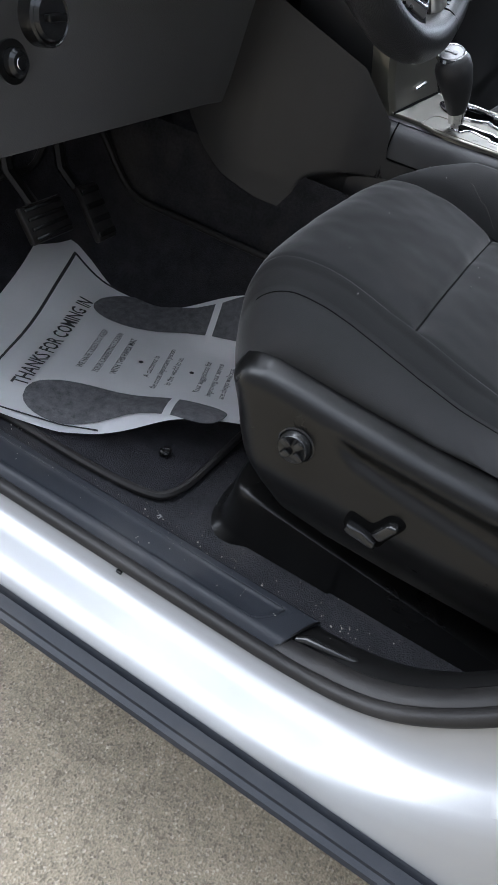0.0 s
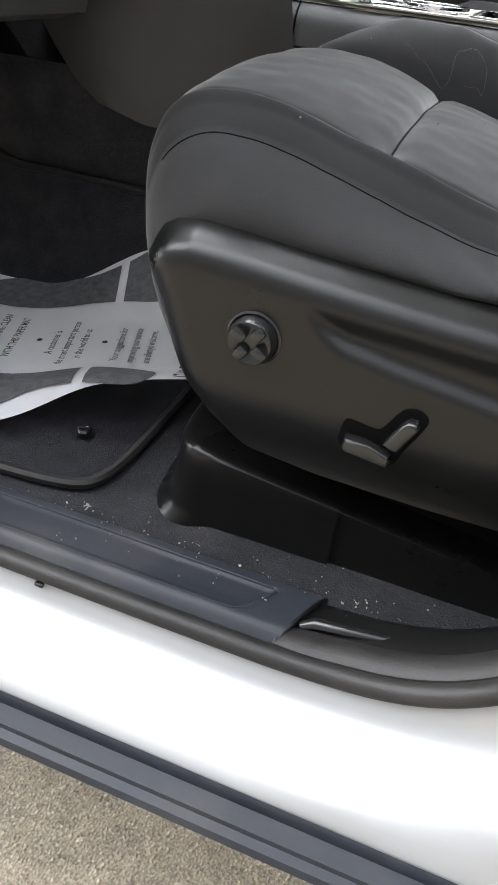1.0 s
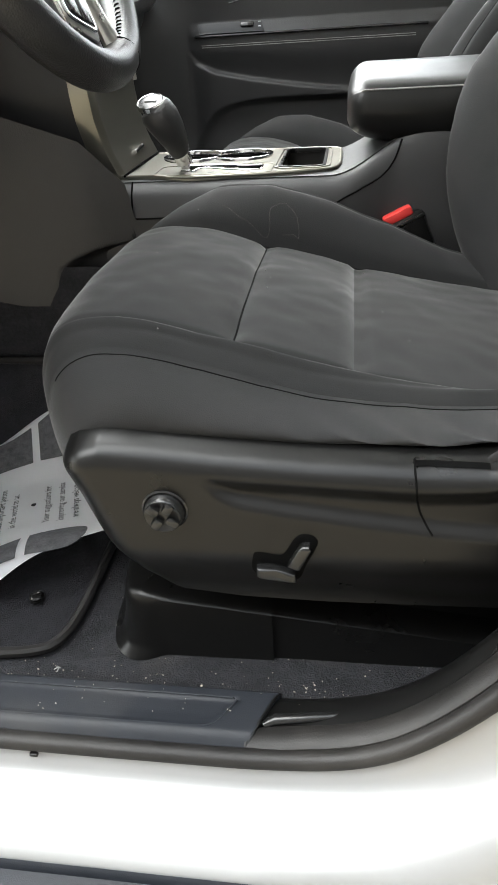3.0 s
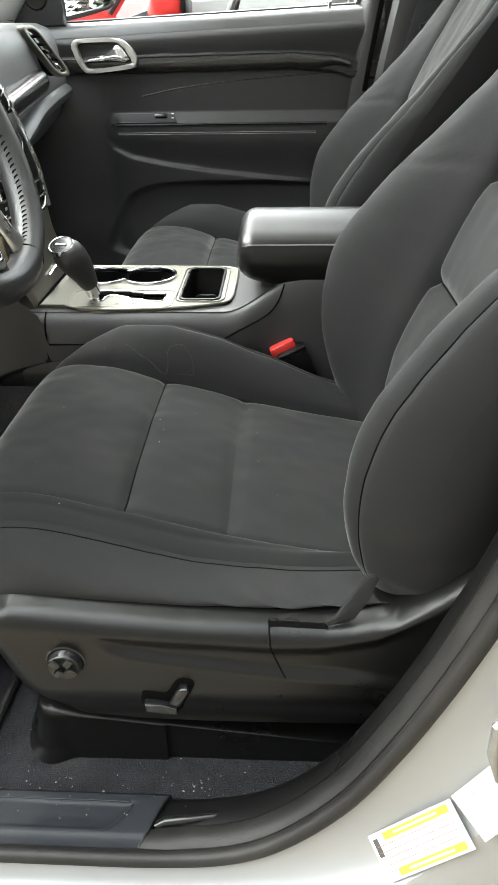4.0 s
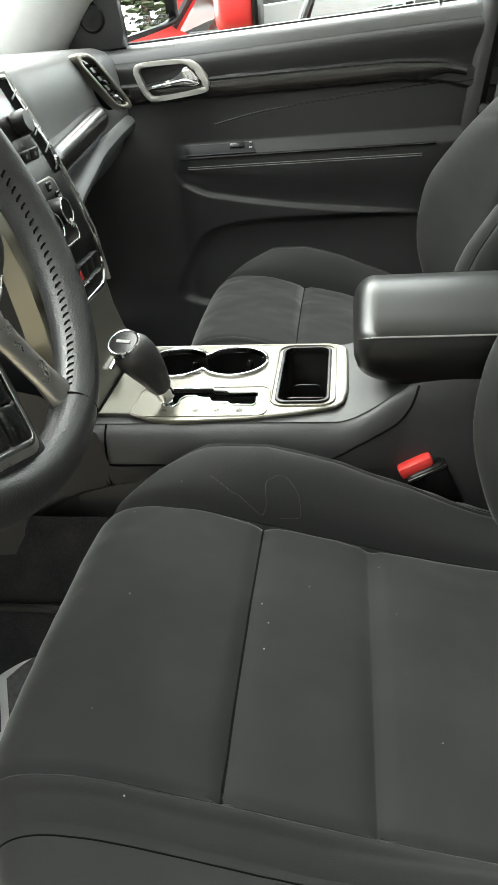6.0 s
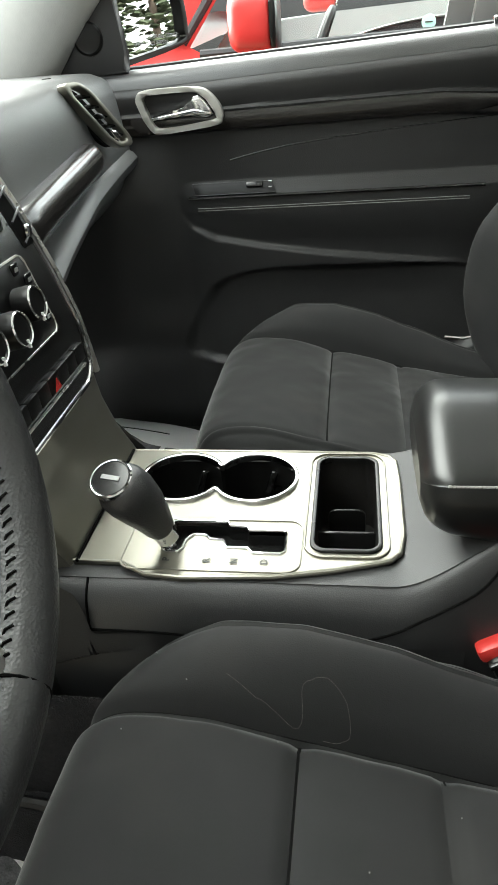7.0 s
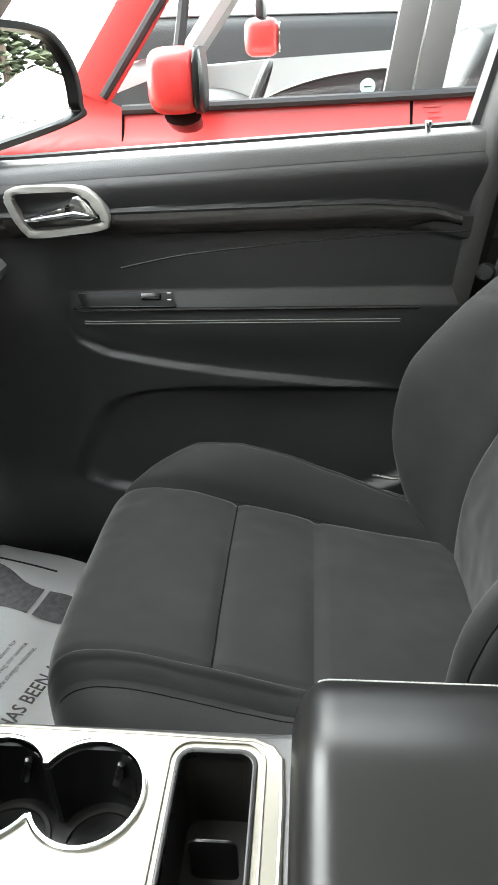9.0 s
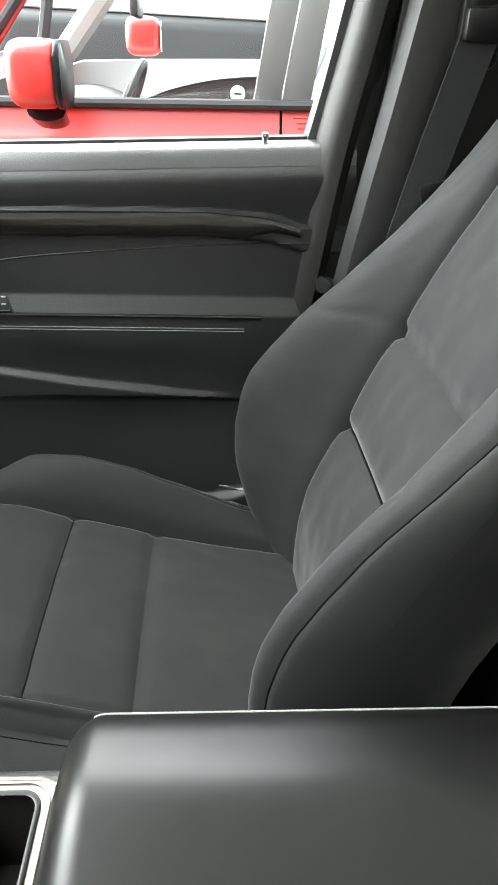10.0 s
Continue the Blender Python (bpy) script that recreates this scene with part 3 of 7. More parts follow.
paper_mat((-0.263, -0.386), 18.5, 0.502, "crumpled white paper floor mat with black shoe prints and wording", lambda u, v, x: 0.12 * smooth01(-0.42, -0.6, x) + 0.145 * smooth01(0.05, 0.22, u) * smooth01(-0.04, 0.2, v) + 0.04 * max(0.0, v) + 0.035 * smooth01(-0.04, -0.14, u) * smooth01(-0.06, 0.1, v) - 0.045 * smooth01(-0.145, -0.2, u) * smooth01(-0.04, 0.1, v), 0.187, 0.07)
paper_mat((-0.332, 0.487), -18.2, 0.566, "clean white paper floor mat in the passenger footwell", lambda u, v, x: 0.1 * smooth01(-0.5, -0.66, x) + 0.012 * smooth01(0.05, 0.2, u))
# ---- seats ----
SEAT_Y = -0.36
CUSHION = [(-0.03, 0.66), (-0.048, 0.70), (-0.058, 0.745), (-0.057, 0.785), (-0.041, 0.82), (-0.008, 0.838), (0.05, 0.836), (0.128, 0.817), (0.237, 0.787), (0.33, 0.766), (0.42, 0.75), (0.47, 0.74)]


def cushion_point(u, v):
    """u: front to back, v: across from the outer to the inner side."""
    p = curve_at(CUSHION, u)
    x, z = p.x, p.y
    a = 2 * v - 1
    q = abs(a)
    s = 1 if a > 0 else -1
    wide = 0.024
    lift = 1.2 * table([(-0.1, 0.0), (-0.03, 0.006), (0.05, 0.03), (0.13, 0.046), (0.2, 0.046), (0.28, 0.034), (0.36, 0.018), (0.47, 0.01)], x)
    outer = a < 0
    seam_w = 0.156 if outer else 0.150
    # the outer edge stays high where the middle sinks towards the back rest
    rear = table([(0.2, 0.0), (0.3, 0.014), (0.36, 0.028), (0.47, 0.045)], x) * smooth01(0.56, 0.72, q) if outer else 0.0
    z += rear
    if q < 0.56:
        w = seam_w * q / 0.56
        crown = 0.006 * (1 - (q / 0.56) ** 2)
        seam_x = min(abs(x - 0.128), abs(x - 0.237))
        groove = 0.007 * math.exp(-(seam_x / 0.005) ** 2) + 0.004 * math.exp(-(seam_x / 0.022) ** 2)
        groove *= smooth01(0.56, 0.45, q) * 0.35 + 0.65
        edge = (0.004 if outer else 0.010) * math.exp(-((0.56 - q) / (0.015 if outer else 0.03)) ** 2)
        z += crown - groove - edge - (0.004 * (q / 0.56) ** 2 if outer else 0.0)
    elif q < 0.8:
        t = (q - 0.56) / 0.24
        if outer:
            w = seam_w + 0.026 * t
            z += -0.004 + 0.0035 * math.sin(math.pi * min(1.0, t * 2.2)) - 0.018 * t ** 1.8 - 0.004 * math.exp(-(t / 0.1) ** 2)
        else:
            w = seam_w + 0.058 * t
            edge = 0.010 * math.exp(-(t / 0.12) ** 2)
            pipe = 0.0025 * math.exp(-((t - 0.93) / 0.03) ** 2)
            z += lift * math.sin(min(1.0, t * 1.12) * math.pi / 2) - edge - pipe
    else:
        t = (q - 0.8) / 0.2
        low = min(table([(0.0, 0.757), (0.1, 0.758), (0.2, 0.755), (0.3, 0.757), (0.36, 0.761), (0.42, 0.77), (0.47, 0.79)], x), z - 0.004)
        if outer:
            a0 = radians(38)
            ang = a0 + (math.pi / 2 + 0.25 - a0) * t
            w = 0.182 + 0.052 * (math.sin(ang) - math.sin(a0)) / (1 - math.sin(a0))
            w -= 0.0016 * math.exp(-((t - 0.06) / 0.03) ** 2)
            z += -0.022 + (low - z + 0.022) * (math.cos(a0) - math.cos(ang)) / (math.cos(a0) - math.cos(math.pi / 2 + 0.25))
        else:
            w = 0.208 + wide * math.sin(min(1.0, t * 1.25) * math.pi / 2) - 0.022 * smooth01(0.75, 1.0, t)
            w -= 0.002 * math.exp(-((t - 0.125) / 0.05) ** 2)
            top = z + lift
            z = top + (low - top) * (1 - math.cos(t * math.pi / 2)) ** 0.8
    x += 0.08 * max(0.0, (w - 0.12) / 0.13) ** 2 * smooth01(0.1, -0.02, x)
    wr = 0.0016 * noise.noise((x * 16, a * 5, 2.0)) + 0.0008 * noise.noise((x * 45, a * 12, 5.0))
    if q > 0.8 and x > 0.1:
        wr += 0.002 * math.sin(x * 120 + a * 40) * smooth01(0.12, 0.25, x) * smooth01(0.8, 0.9, q) * smooth01(1.0, 0.93, q)
    return (x, SEAT_Y + s * w, z + wr)


# front of the back rest along its centre, and along the bolsters, from the bottom up
BACK_MID = [(0.425, 0.70), (0.424, 0.78), (0.437, 0.87), (0.475, 0.966), (0.527, 1.091), (0.592, 1.22), (0.652, 1.33), (0.69, 1.39), (0.72, 1.42), (0.765, 1.425), (0.80, 1.40)]
BACK_BOLSTER = [(0.42, 0.70), (0.366, 0.79), (0.346, 0.885), (0.360, 0.975), (0.415, 1.055), (0.496, 1.14), (0.578, 1.235), (0.645, 1.335), (0.685, 1.39), (0.72, 1.418), (0.765, 1.42)]


def back_point(u, v):
    m, b = curve_at(BACK_MID, u), curve_at(BACK_BOLSTER, u)
    a = 2 * v - 1
    q, s = abs(a), (1 if a > 0 else -1)
    h = m.y
    wide = table([(0.7, 0.66), (0.76, 0.84), (0.8, 0.93), (0.86, 0.985), (0.92, 1.0), (1.0, 1.0), (1.15, 0.97), (1.3, 0.9), (1.43, 0.8)], h)
    n = Vector((-0.87, 0.49))
    groove = 0.0
    seams = min(abs(h - 0.966), abs(h - 1.091))
    if q < 0.44:
        t = q / 0.44
        w = 0.138 * t
        hollow = 0.010 * (1 - t * t)
        groove = 0.011 * math.exp(-(seams / 0.007) ** 2) + 0.004 * math.exp(-(seams / 0.025) ** 2) + 0.009 * math.exp(-((1 - t) / 0.05) ** 2)
        p = m - n * (hollow * 0.5 + groove)
    elif q < 0.7:
        t = (q - 0.44) / 0.26
        w = 0.138 + 0.094 * t
        k = smooth01(-0.12, 1.05, t)
        groove = 0.007 * math.exp(-(t / 0.09) ** 2) + 0.0
        groove += 0.003 * math.exp(-(abs(h - 1.091 - 0.05 * t) / 0.005) ** 2)
        p = m + (b - m) * k - n * groove
    elif q < 0.88:
        t = (q - 0.7) / 0.18
        w = 0.232 + 0.03 * math.sin(t * math.pi / 2)
        back = b + (m - n * 0.03 - b) * 0.5
        p = b + (back - b) * (1 - math.cos(t * math.pi / 2)) - n * 0.004 * math.exp(-((t - 0.34) / 0.07) ** 2)
    else:
        t = (q - 0.88) / 0.12
        w = 0.262 - 0.085 * t * t
        p = b + (m - n * 0.03 - b) * 0.5 - n * (0.16 * t)
    wr = 0.0018 * noise.noise((h * 13, a * 5, 7.0)) + 0.0008 * noise.noise((h * 40, a * 11, 9.0))
    p = p + n * wr
    return (p.x, SEAT_Y + s * w * wide, p.y)


NU, NV = 156, 160


def x_of(i):
    return curve_at(CUSHION, (i + 0.5) / NU).x


def z_of(i):
    return curve_at(BACK_MID, (i + 0.5) / NU).y


def q_of(j):
    return abs(2 * (j + 0.5) / NV - 1)


def build_seat(label):
    seat = thing("front_seat", (0.15, SEAT_Y, 0.48), label, "car seat", "front seats")
    front = lambda i: (i + 0.5) / NU < 0.3
    part("cushion_front_panel", grid(cushion_point, NU, NV, lambda i, j: q_of(j) < 0.56 and (x_of(i) < 0.128 or front(i))), FABRIC, seat)
    part("cushion_middle_panel", grid(cushion_point, NU, NV, lambda i, j: q_of(j) < 0.56 and not front(i) and 0.128 <= x_of(i) < 0.237), FABRIC, seat)
    part("cushion_rear_panel", grid(cushion_point, NU, NV, lambda i, j: q_of(j) < 0.56 and not front(i) and x_of(i) >= 0.237), FABRIC, seat)
    for side in (0, 1):
        on = (lambda j: j < NV // 2) if side == 0 else (lambda j: j >= NV // 2)
        part("cushion_bolster", grid(cushion_point, NU, NV, lambda i, j: 0.56 <= q_of(j) < 0.785 and on(j)), FABRIC_SIDE, seat)
        part("cushion_side", grid(cushion_point, NU, NV, lambda i, j: q_of(j) >= 0.785 and on(j)), FABRIC_SIDE, seat)
        for r, qq in ((0.0006, 0.562), (0.0006, 0.812 if side == 0 else 0.825)):
            v = 0.5 + (qq / 2 if side else -qq / 2)
            part("piping", tube([Vector(cushion_point(0.34 + 0.66 * k / 70, v)) + Vector((0, 0.0002 * (1 if side else -1), 0)) for k in range(71)], r, 6), SEAM, seat)
    for xs in (0.128, 0.237):
        us = min(range(300, 1000), key=lambda k: abs(curve_at(CUSHION, k / 1000).x - xs)) / 1000
        part("cross_seam", tube([Vector(cushion_point(us, 0.225 + 0.55 * k / 40)) + Vector((0, 0, 0.0008)) for k in range(41)], 0.0015, 6), SEAM, seat)
    for zs in (0.966, 1.091):
        us = min(range(1000), key=lambda k: abs(curve_at(BACK_MID, k / 1000).y - zs)) / 1000
        part("cross_seam", tube([Vector(back_point(us, 0.285 + 0.43 * k / 40)) + Vector((-0.0004, 0, 0.0002)) for k in range(41)], 0.0017, 6), SEAM, seat)
    part("lower_back_panel", grid(back_point, NU, NV, lambda i, j: q_of(j) < 0.44 and z_of(i) < 0.966), FABRIC, seat)
    part("middle_back_panel", grid(back_point, NU, NV, lambda i, j: q_of(j) < 0.44 and 0.966 <= z_of(i) < 1.091), FABRIC, seat)
    part("upper_back_panel", grid(back_point, NU, NV, lambda i, j: q_of(j) < 0.44 and z_of(i) >= 1.091), FABRIC, seat)
    for side in (0, 1):
        on = (lambda j: j < NV // 2) if side == 0 else (lambda j: j >= NV // 2)
        part("back_bolster", grid(back_point, NU, NV, lambda i, j: 0.44 <= q_of(j) < 0.76 and on(j)), FABRIC_SIDE, seat)
        part("back_side", grid(back_point, NU, NV, lambda i, j: 0.76 <= q_of(j) < 0.88 and on(j)), FABRIC_SIDE, seat)
        part("back_rear_side", grid(back_point, NU, NV, lambda i, j: q_of(j) >= 0.88 and on(j)), FABRIC_SIDE, seat)
        v = 0.5 + (0.762 / 2 if side else -0.762 / 2)
        part("back_piping", tube([Vector(back_point(0.06 + 0.8 * k / 70, v)) for k in range(71)], 0.0009, 6), SEAM, seat)

    def shell(u, v):
        m = curve_at(BACK_MID, u)
        n = Vector((-0.87, 0.49))
        wide = table([(0.7, 0.9), (0.9, 1.0), (1.0, 1.0), (1.15, 0.97), (1.3, 0.9), (1.43, 0.8)], m.y)
        a = 2 * v - 1
        p = m - n * (0.13 + 0.012 * (1 - a * a))
        return (p.x, SEAT_Y + 0.226 * wide * a, p.y)

    part("back_shell", grid(shell, 40, 20), PLASTIC, seat)
    head = Vector((0.745, SEAT_Y, 1.53))
    hb = bmesh.new()
    bmesh.ops.create_uvsphere(hb, u_segments=32, v_segments=20, radius=1)
    for v in hb.verts:
        c = v.co
        k = lambda t, e: math.copysign(abs(t) ** e, t)
        v.co = Vector((k(c.x, 0.7) * 0.055, k(c.y, 0.6) * 0.135, k(c.z, 0.6) * 0.10))
    part("headrest", moved(hb, Matrix.Translation(head) @ Euler((0, radians(18), 0)).to_matrix().to_4x4()), FABRIC_SIDE, seat)
    for dy in (-0.07, 0.07):
        part("headrest_post", tube([(0.735, SEAT_Y + dy, 1.39), (0.75, SEAT_Y + dy, 1.46)], 0.007, 10), CHROME, seat)
    part("seat_pan", prism([(0.0, 0.64), (-0.02, 0.70), (0.1, 0.755), (0.42, 0.72), (0.45, 0.62), (0.3, 0.58), (0.05, 0.60)], "y", SEAT_Y - 0.2, SEAT_Y + 0.2, 0.01), PLASTIC, seat)
    for dy in (-0.19, 0.19):
        part("seat_rail", box((0.31, SEAT_Y + dy * 0.8, 0.515), (0.3, 0.04, 0.06), 0.006), SEAM, seat)
        part("seat_leg", box((0.28, SEAT_Y + dy * 0.75, 0.58), (0.28, 0.03, 0.09), 0.006), SEAM, seat)
    return seat


driver_seat = build_seat("dark grey fabric driver seat with stitched panels and lint")
passenger_seat = copy_thing(driver_seat, Matrix.Translation((0.155, SEAT_Y + 0.749, 0.48)))
tagged(passenger_seat, "dark grey fabric passenger seat with clean stitched panels")

# outer side shield of the driver seat
SH_TOP = [(-0.009, 0.752), (-0.003, 0.762), (0.008, 0.769), (0.028, 0.772), (0.05, 0.771), (0.12, 0.764), (0.2, 0.758), (0.29, 0.755), (0.335, 0.7555), (0.36, 0.759), (0.40, 0.77), (0.435, 0.80), (0.5, 0.862), (0.62, 0.93)]
SH_LOW = [(-0.009, 0.742), (-0.003, 0.728), (0.003, 0.712), (0.013, 0.680), (0.024, 0.652), (0.038, 0.625), (0.055, 0.606), (0.079, 0.597), (0.136, 0.590), (0.214, 0.588), (0.5, 0.592)]
SH_FRONT = [(0.58, 0.070), (0.606, 0.055), (0.625, 0.038), (0.652, 0.024), (0.680, 0.013), (0.712, 0.003), (0.742, -0.009)]
RIDGE1 = [(-0.009, 0.736), (0.003, 0.741), (0.013, 0.746), (0.028, 0.7495), (0.06, 0.7475), (0.10, 0.744), (0.15, 0.741), (0.23, 0.737), (0.29, 0.734), (0.335, 0.7365), (0.383, 0.75), (0.435, 0.785), (0.5, 0.845), (0.62, 0.91)]
RIDGE2 = [(0.09, 0.744), (0.113, 0.738), (0.125, 0.724), (0.14, 0.715), (0.178, 0.708), (0.245, 0.699), (0.304, 0.692), (0.36, 0.688), (0.5, 0.68)]


def shield_y(x, z):
    r1, r2 = table(RIDGE1, x), table(RIDGE2, x)
    top = table(SH_TOP, x)
    # flank below, shoulder that turns inward above the first ridge, sunk band between the ridges
    y = -0.6215
    foot = r1 - 0.006
    over = min(0.995, max(0.0, (z - foot) / max(0.004, top - foot)))
    y += 0.054 * (1 - (1 - over ** 2.3) ** (1 / 2.3))
    if x > 0.085:
        band = smooth01(0.095, 0.112, x) * smooth01(0.46, 0.34, x)
        y += 0.0085 * band * smooth01(r2 - 0.005, r2 + 0.009, z) * smooth01(r1 + 0.001, r1 - 0.022, z)
    front = min(1.0, max(0.0, (0.029 - x + table(SH_FRONT, z)) / 0.034))
    y += 0.036 * (1 - math.sqrt(max(0.0, 1 - front * front)))
    y += 0.020 * smooth01(0.668, 0.597, z)
    return y


def shield_fn(u, v):
    x = -0.009 + 0.629 * u ** 1.25
    lo, hi = table(SH_LOW, x), table(SH_TOP, x)
    foot = max(table(RIDGE1, x) - 0.006, lo + 0.2 * (hi - lo))
    if v < 0.72:
        z = lo + (foot - lo) * v / 0.72
    else:
        z = foot + (hi - foot) * math.sin((v - 0.72) / 0.28 * math.pi / 2)
    y = shield_y(x, z)
    # turn the rim inwards
    y += 0.018 * smooth01(0.03, 0.0, v) + 0.03 * smooth01(0.99, 1.0, v)
    return (x, y, z)


shield = thing("seat_side_shield", (0.2, -0.61, 0.6), "black plastic power seat side shield with moulded ridges", "seat trim")
sh = grid(shield_fn, 210, 90)
part("shell", sh, PLASTIC, shield)
knob = part("lumbar_knob", lathe([(0.0195, -0.004), (0.0195, 0.001), (0.018, 0.002), (0.0172, 0.0008), (0.0165, 0.002), (0.0165, 0.0085), (0.015, 0.0105), (0.009, 0.008), (0, 0.0075)], 40, Matrix.Translation((0.081, -0.621, 0.708)) @ Euler((radians(90), 0, 0)).to_matrix().to_4x4()), PLASTIC_SATIN, shield)
for k in range(4):
    a = radians(45 + 90 * k + 10)
    part("knob_lobe", box((0.081 + 0.0095 * math.cos(a), -0.631, 0.708 + 0.0095 * math.sin(a)), (0.0115, 0.006, 0.0085), 0.0028, Euler((0, -a, 0)).to_matrix()), PLASTIC_SATIN, knob)
sock = [(0.150, 0.650), (0.152, 0.664), (0.157, 0.667), (0.173, 0.6645), (0.179, 0.668), (0.186, 0.681), (0.192, 0.687), (0.201, 0.687), (0.206, 0.682), (0.205, 0.674), (0.196, 0.654), (0.192, 0.642), (0.186, 0.638), (0.170, 0.639), (0.154, 0.643)]
# no real hollow: a black patch paints the recess shade on the flank
part("switch_recess", prism([tuple(curve_at(sock + sock[:1], k / 56)) for k in range(56)], "y", -0.612, -0.6218, 0.0003), GAP, shield, "flat black patch for the shade in the switch recess")
part("cushion_switch", prism([(0.1545, 0.648), (0.1555, 0.6575), (0.172, 0.6555), (0.188, 0.6515), (0.1885, 0.6425), (0.1865, 0.641), (0.157, 0.645)], "y", -0.622, -0.632, 0.003, 3), PLASTIC_SATIN, shield)
part("recline_switch", prism([(0.1815, 0.660), (0.191, 0.679), (0.194, 0.682), (0.2, 0.682), (0.202, 0.678), (0.192, 0.6565), (0.188, 0.6565)], "y", -0.622, -0.633, 0.003, 3), PLASTIC_SATIN, shield)
part("panel_joint", tube([(p.x, shield_y(p.x, p.y), p.y) for p in (curve_at([(0.2805, 0.7505), (0.2808, 0.744), (0.2818, 0.735), (0.284, 0.718), (0.289, 0.702), (0.297, 0.69)], k / 40) for k in range(41))], 0.0009, 6), SEAM, shield)
# the slot's shade as a black strip just proud of the shoulder
slot_rows = [[(x, shield_y(x, z) - 0.0012, z) for z in (0.748, 0.7488, 0.7496, 0.7504)] for x in (0.2805 + 0.056 * k / 24 for k in range(25))]
part("strap_slot", sweep(lambda i: slot_rows[i], 25, 4), GAP, shield, "flat black strip for the shade in the strap slot")
strap = thing("seat_strap", (0.345, -0.6, 0.76), "bunched black webbing strap at the seat hinge", "strap")
for k in range(4):
    off = 0.004 * k
    part("strap_fold", tube([(0.335 + off, -0.612 + off * 0.3, 0.757), (0.345 + off, -0.614 + off * 0.3, 0.766), (0.357 + off, -0.609 + off * 0.3, 0.784), (0.371 + off * 0.7, -0.6 + off * 0.3, 0.806)], [0.0035, 0.005, 0.005, 0.004], 8, flat=0.5, up=(0, 1, 0)), BELT, strap)
wire = thing("seat_wire", (0.43, -0.58, 0.80), "thin bent metal wire under the seat back", "wire")
part("wire", tube([(0.405, -0.585, 0.80), (0.408, -0.588, 0.792), (0.44, -0.588, 0.803), (0.46, -0.586, 0.812)], 0.0014, 6), STEEL, wire)

# rail cover by the sill
RAIL_CREST = [(-0.004, -0.40), (-0.003, -0.47), (-0.001, -0.52), (0.005, -0.548), (0.018, -0.566), (0.045, -0.571), (0.1, -0.571), (0.2, -0.571), (0.3, -0.571), (0.44, -0.571)]


def rail_fn(u, v):
    """A crest that turns in round the front corner, with a flared skirt."""
    c, c2 = curve_at(RAIL_CREST, u), curve_at(RAIL_CREST, min(1.0, u + 0.01))
    c0 = curve_at(RAIL_CREST, max(0.0, u - 0.01))
    k = (c2 - c0).normalized()
    out = Vector((k.y, -k.x))
    if out.x > 0:
        out.x = -out.x
    front = smooth01(0.05, 0.004, c.x)
    prof = [(-0.085, 1.10), (-0.045, 1.055), (-0.016, 1.02), (-0.004, 0.995), (0.0015, 0.93), (0.004, 0.8), (0.0055, 0.6), (0.0075, 0.38), (0.011, 0.17), (0.017, 0.05), (0.022, -0.03)]
    p = curve_at(prof, v)
    d = p.x * (0.12 + 1.0 * front) if p.x > 0 else p.x
    top = 0.561 - 0.125 * max(0.0, c.x - 0.02)
    z = 0.482 + p.y * (top - 0.482)
    return (c.x + out.x * d, c.y + out.y * d, z)


rail = thing("seat_rail_cover", (0.2, -0.56, 0.485), "moulded black plastic seat rail cover on the carpet", "seat trim")
part("cover", grid(rail_fn, 120, 44, lambda i, j: i < 88), PLASTIC, rail)
part("rear_cover", grid(lambda u, v: tuple(Vector(rail_fn(u, v)) + Vector((0, 0.004, -0.004))), 120, 44, lambda i, j: i >= 87), PLASTIC, rail)

# ---- seat belt buckles ----


def buckle(x, y, z, lean, label):
    t = thing("belt_buckle", (x, y, z - 0.1), label, "seat belt buckle", "belt buckles")
    turn = Euler((0, radians(lean), radians(8))).to_matrix()
    c = Vector((x, y, z))
    part("body", box(c + turn @ Vector((0.008, 0, -0.05)), (0.046, 0.026, 0.10), 0.006, turn), PLASTIC, t)
    part("release_button", box(c + turn @ Vector((0.0, 0.001, 0.003)), (0.040, 0.018, 0.016), 0.004, turn), RED_PLASTIC, t, "bright red release button")
    part("rim", box(c + turn @ Vector((0.008, 0, -0.006)), (0.048, 0.028, 0.006), 0.002, turn), PLASTIC_SATIN, t)
    part("stalk", box(c + turn @ Vector((0.02, 0.004, -0.11)), (0.03, 0.012, 0.06), 0.004, turn), PLASTIC_SATIN, t)
    return t


buckle(0.292, -0.112, 0.815, -24, "seat belt buckle with red button beside the console")
hinge = thing("seat_hinge_rail", (0.34, -0.125, 0.75), "thin chrome hinge strip between seat and console", "hinge")
part("strip", tube([(0.315, -0.125, 0.752), (0.335, -0.128, 0.752), (0.352, -0.132, 0.757)], 0.0028, 8), CHROME, hinge)
hinge2 = thing("seat_hinge_rail", (0.35, 0.64, 0.75), "thin chrome hinge strip beside the passenger seat", "hinge")
part("strip", tube([(0.33, 0.655, 0.783), (0.36, 0.65, 0.781), (0.385, 0.645, 0.787)], 0.0028, 8), CHROME, hinge2)
# ---- centre console ----
DECK = 0.876
console = thing("centre_console", (0.15, 0, 0.6), "black centre console with champagne silver shift panel", "console")


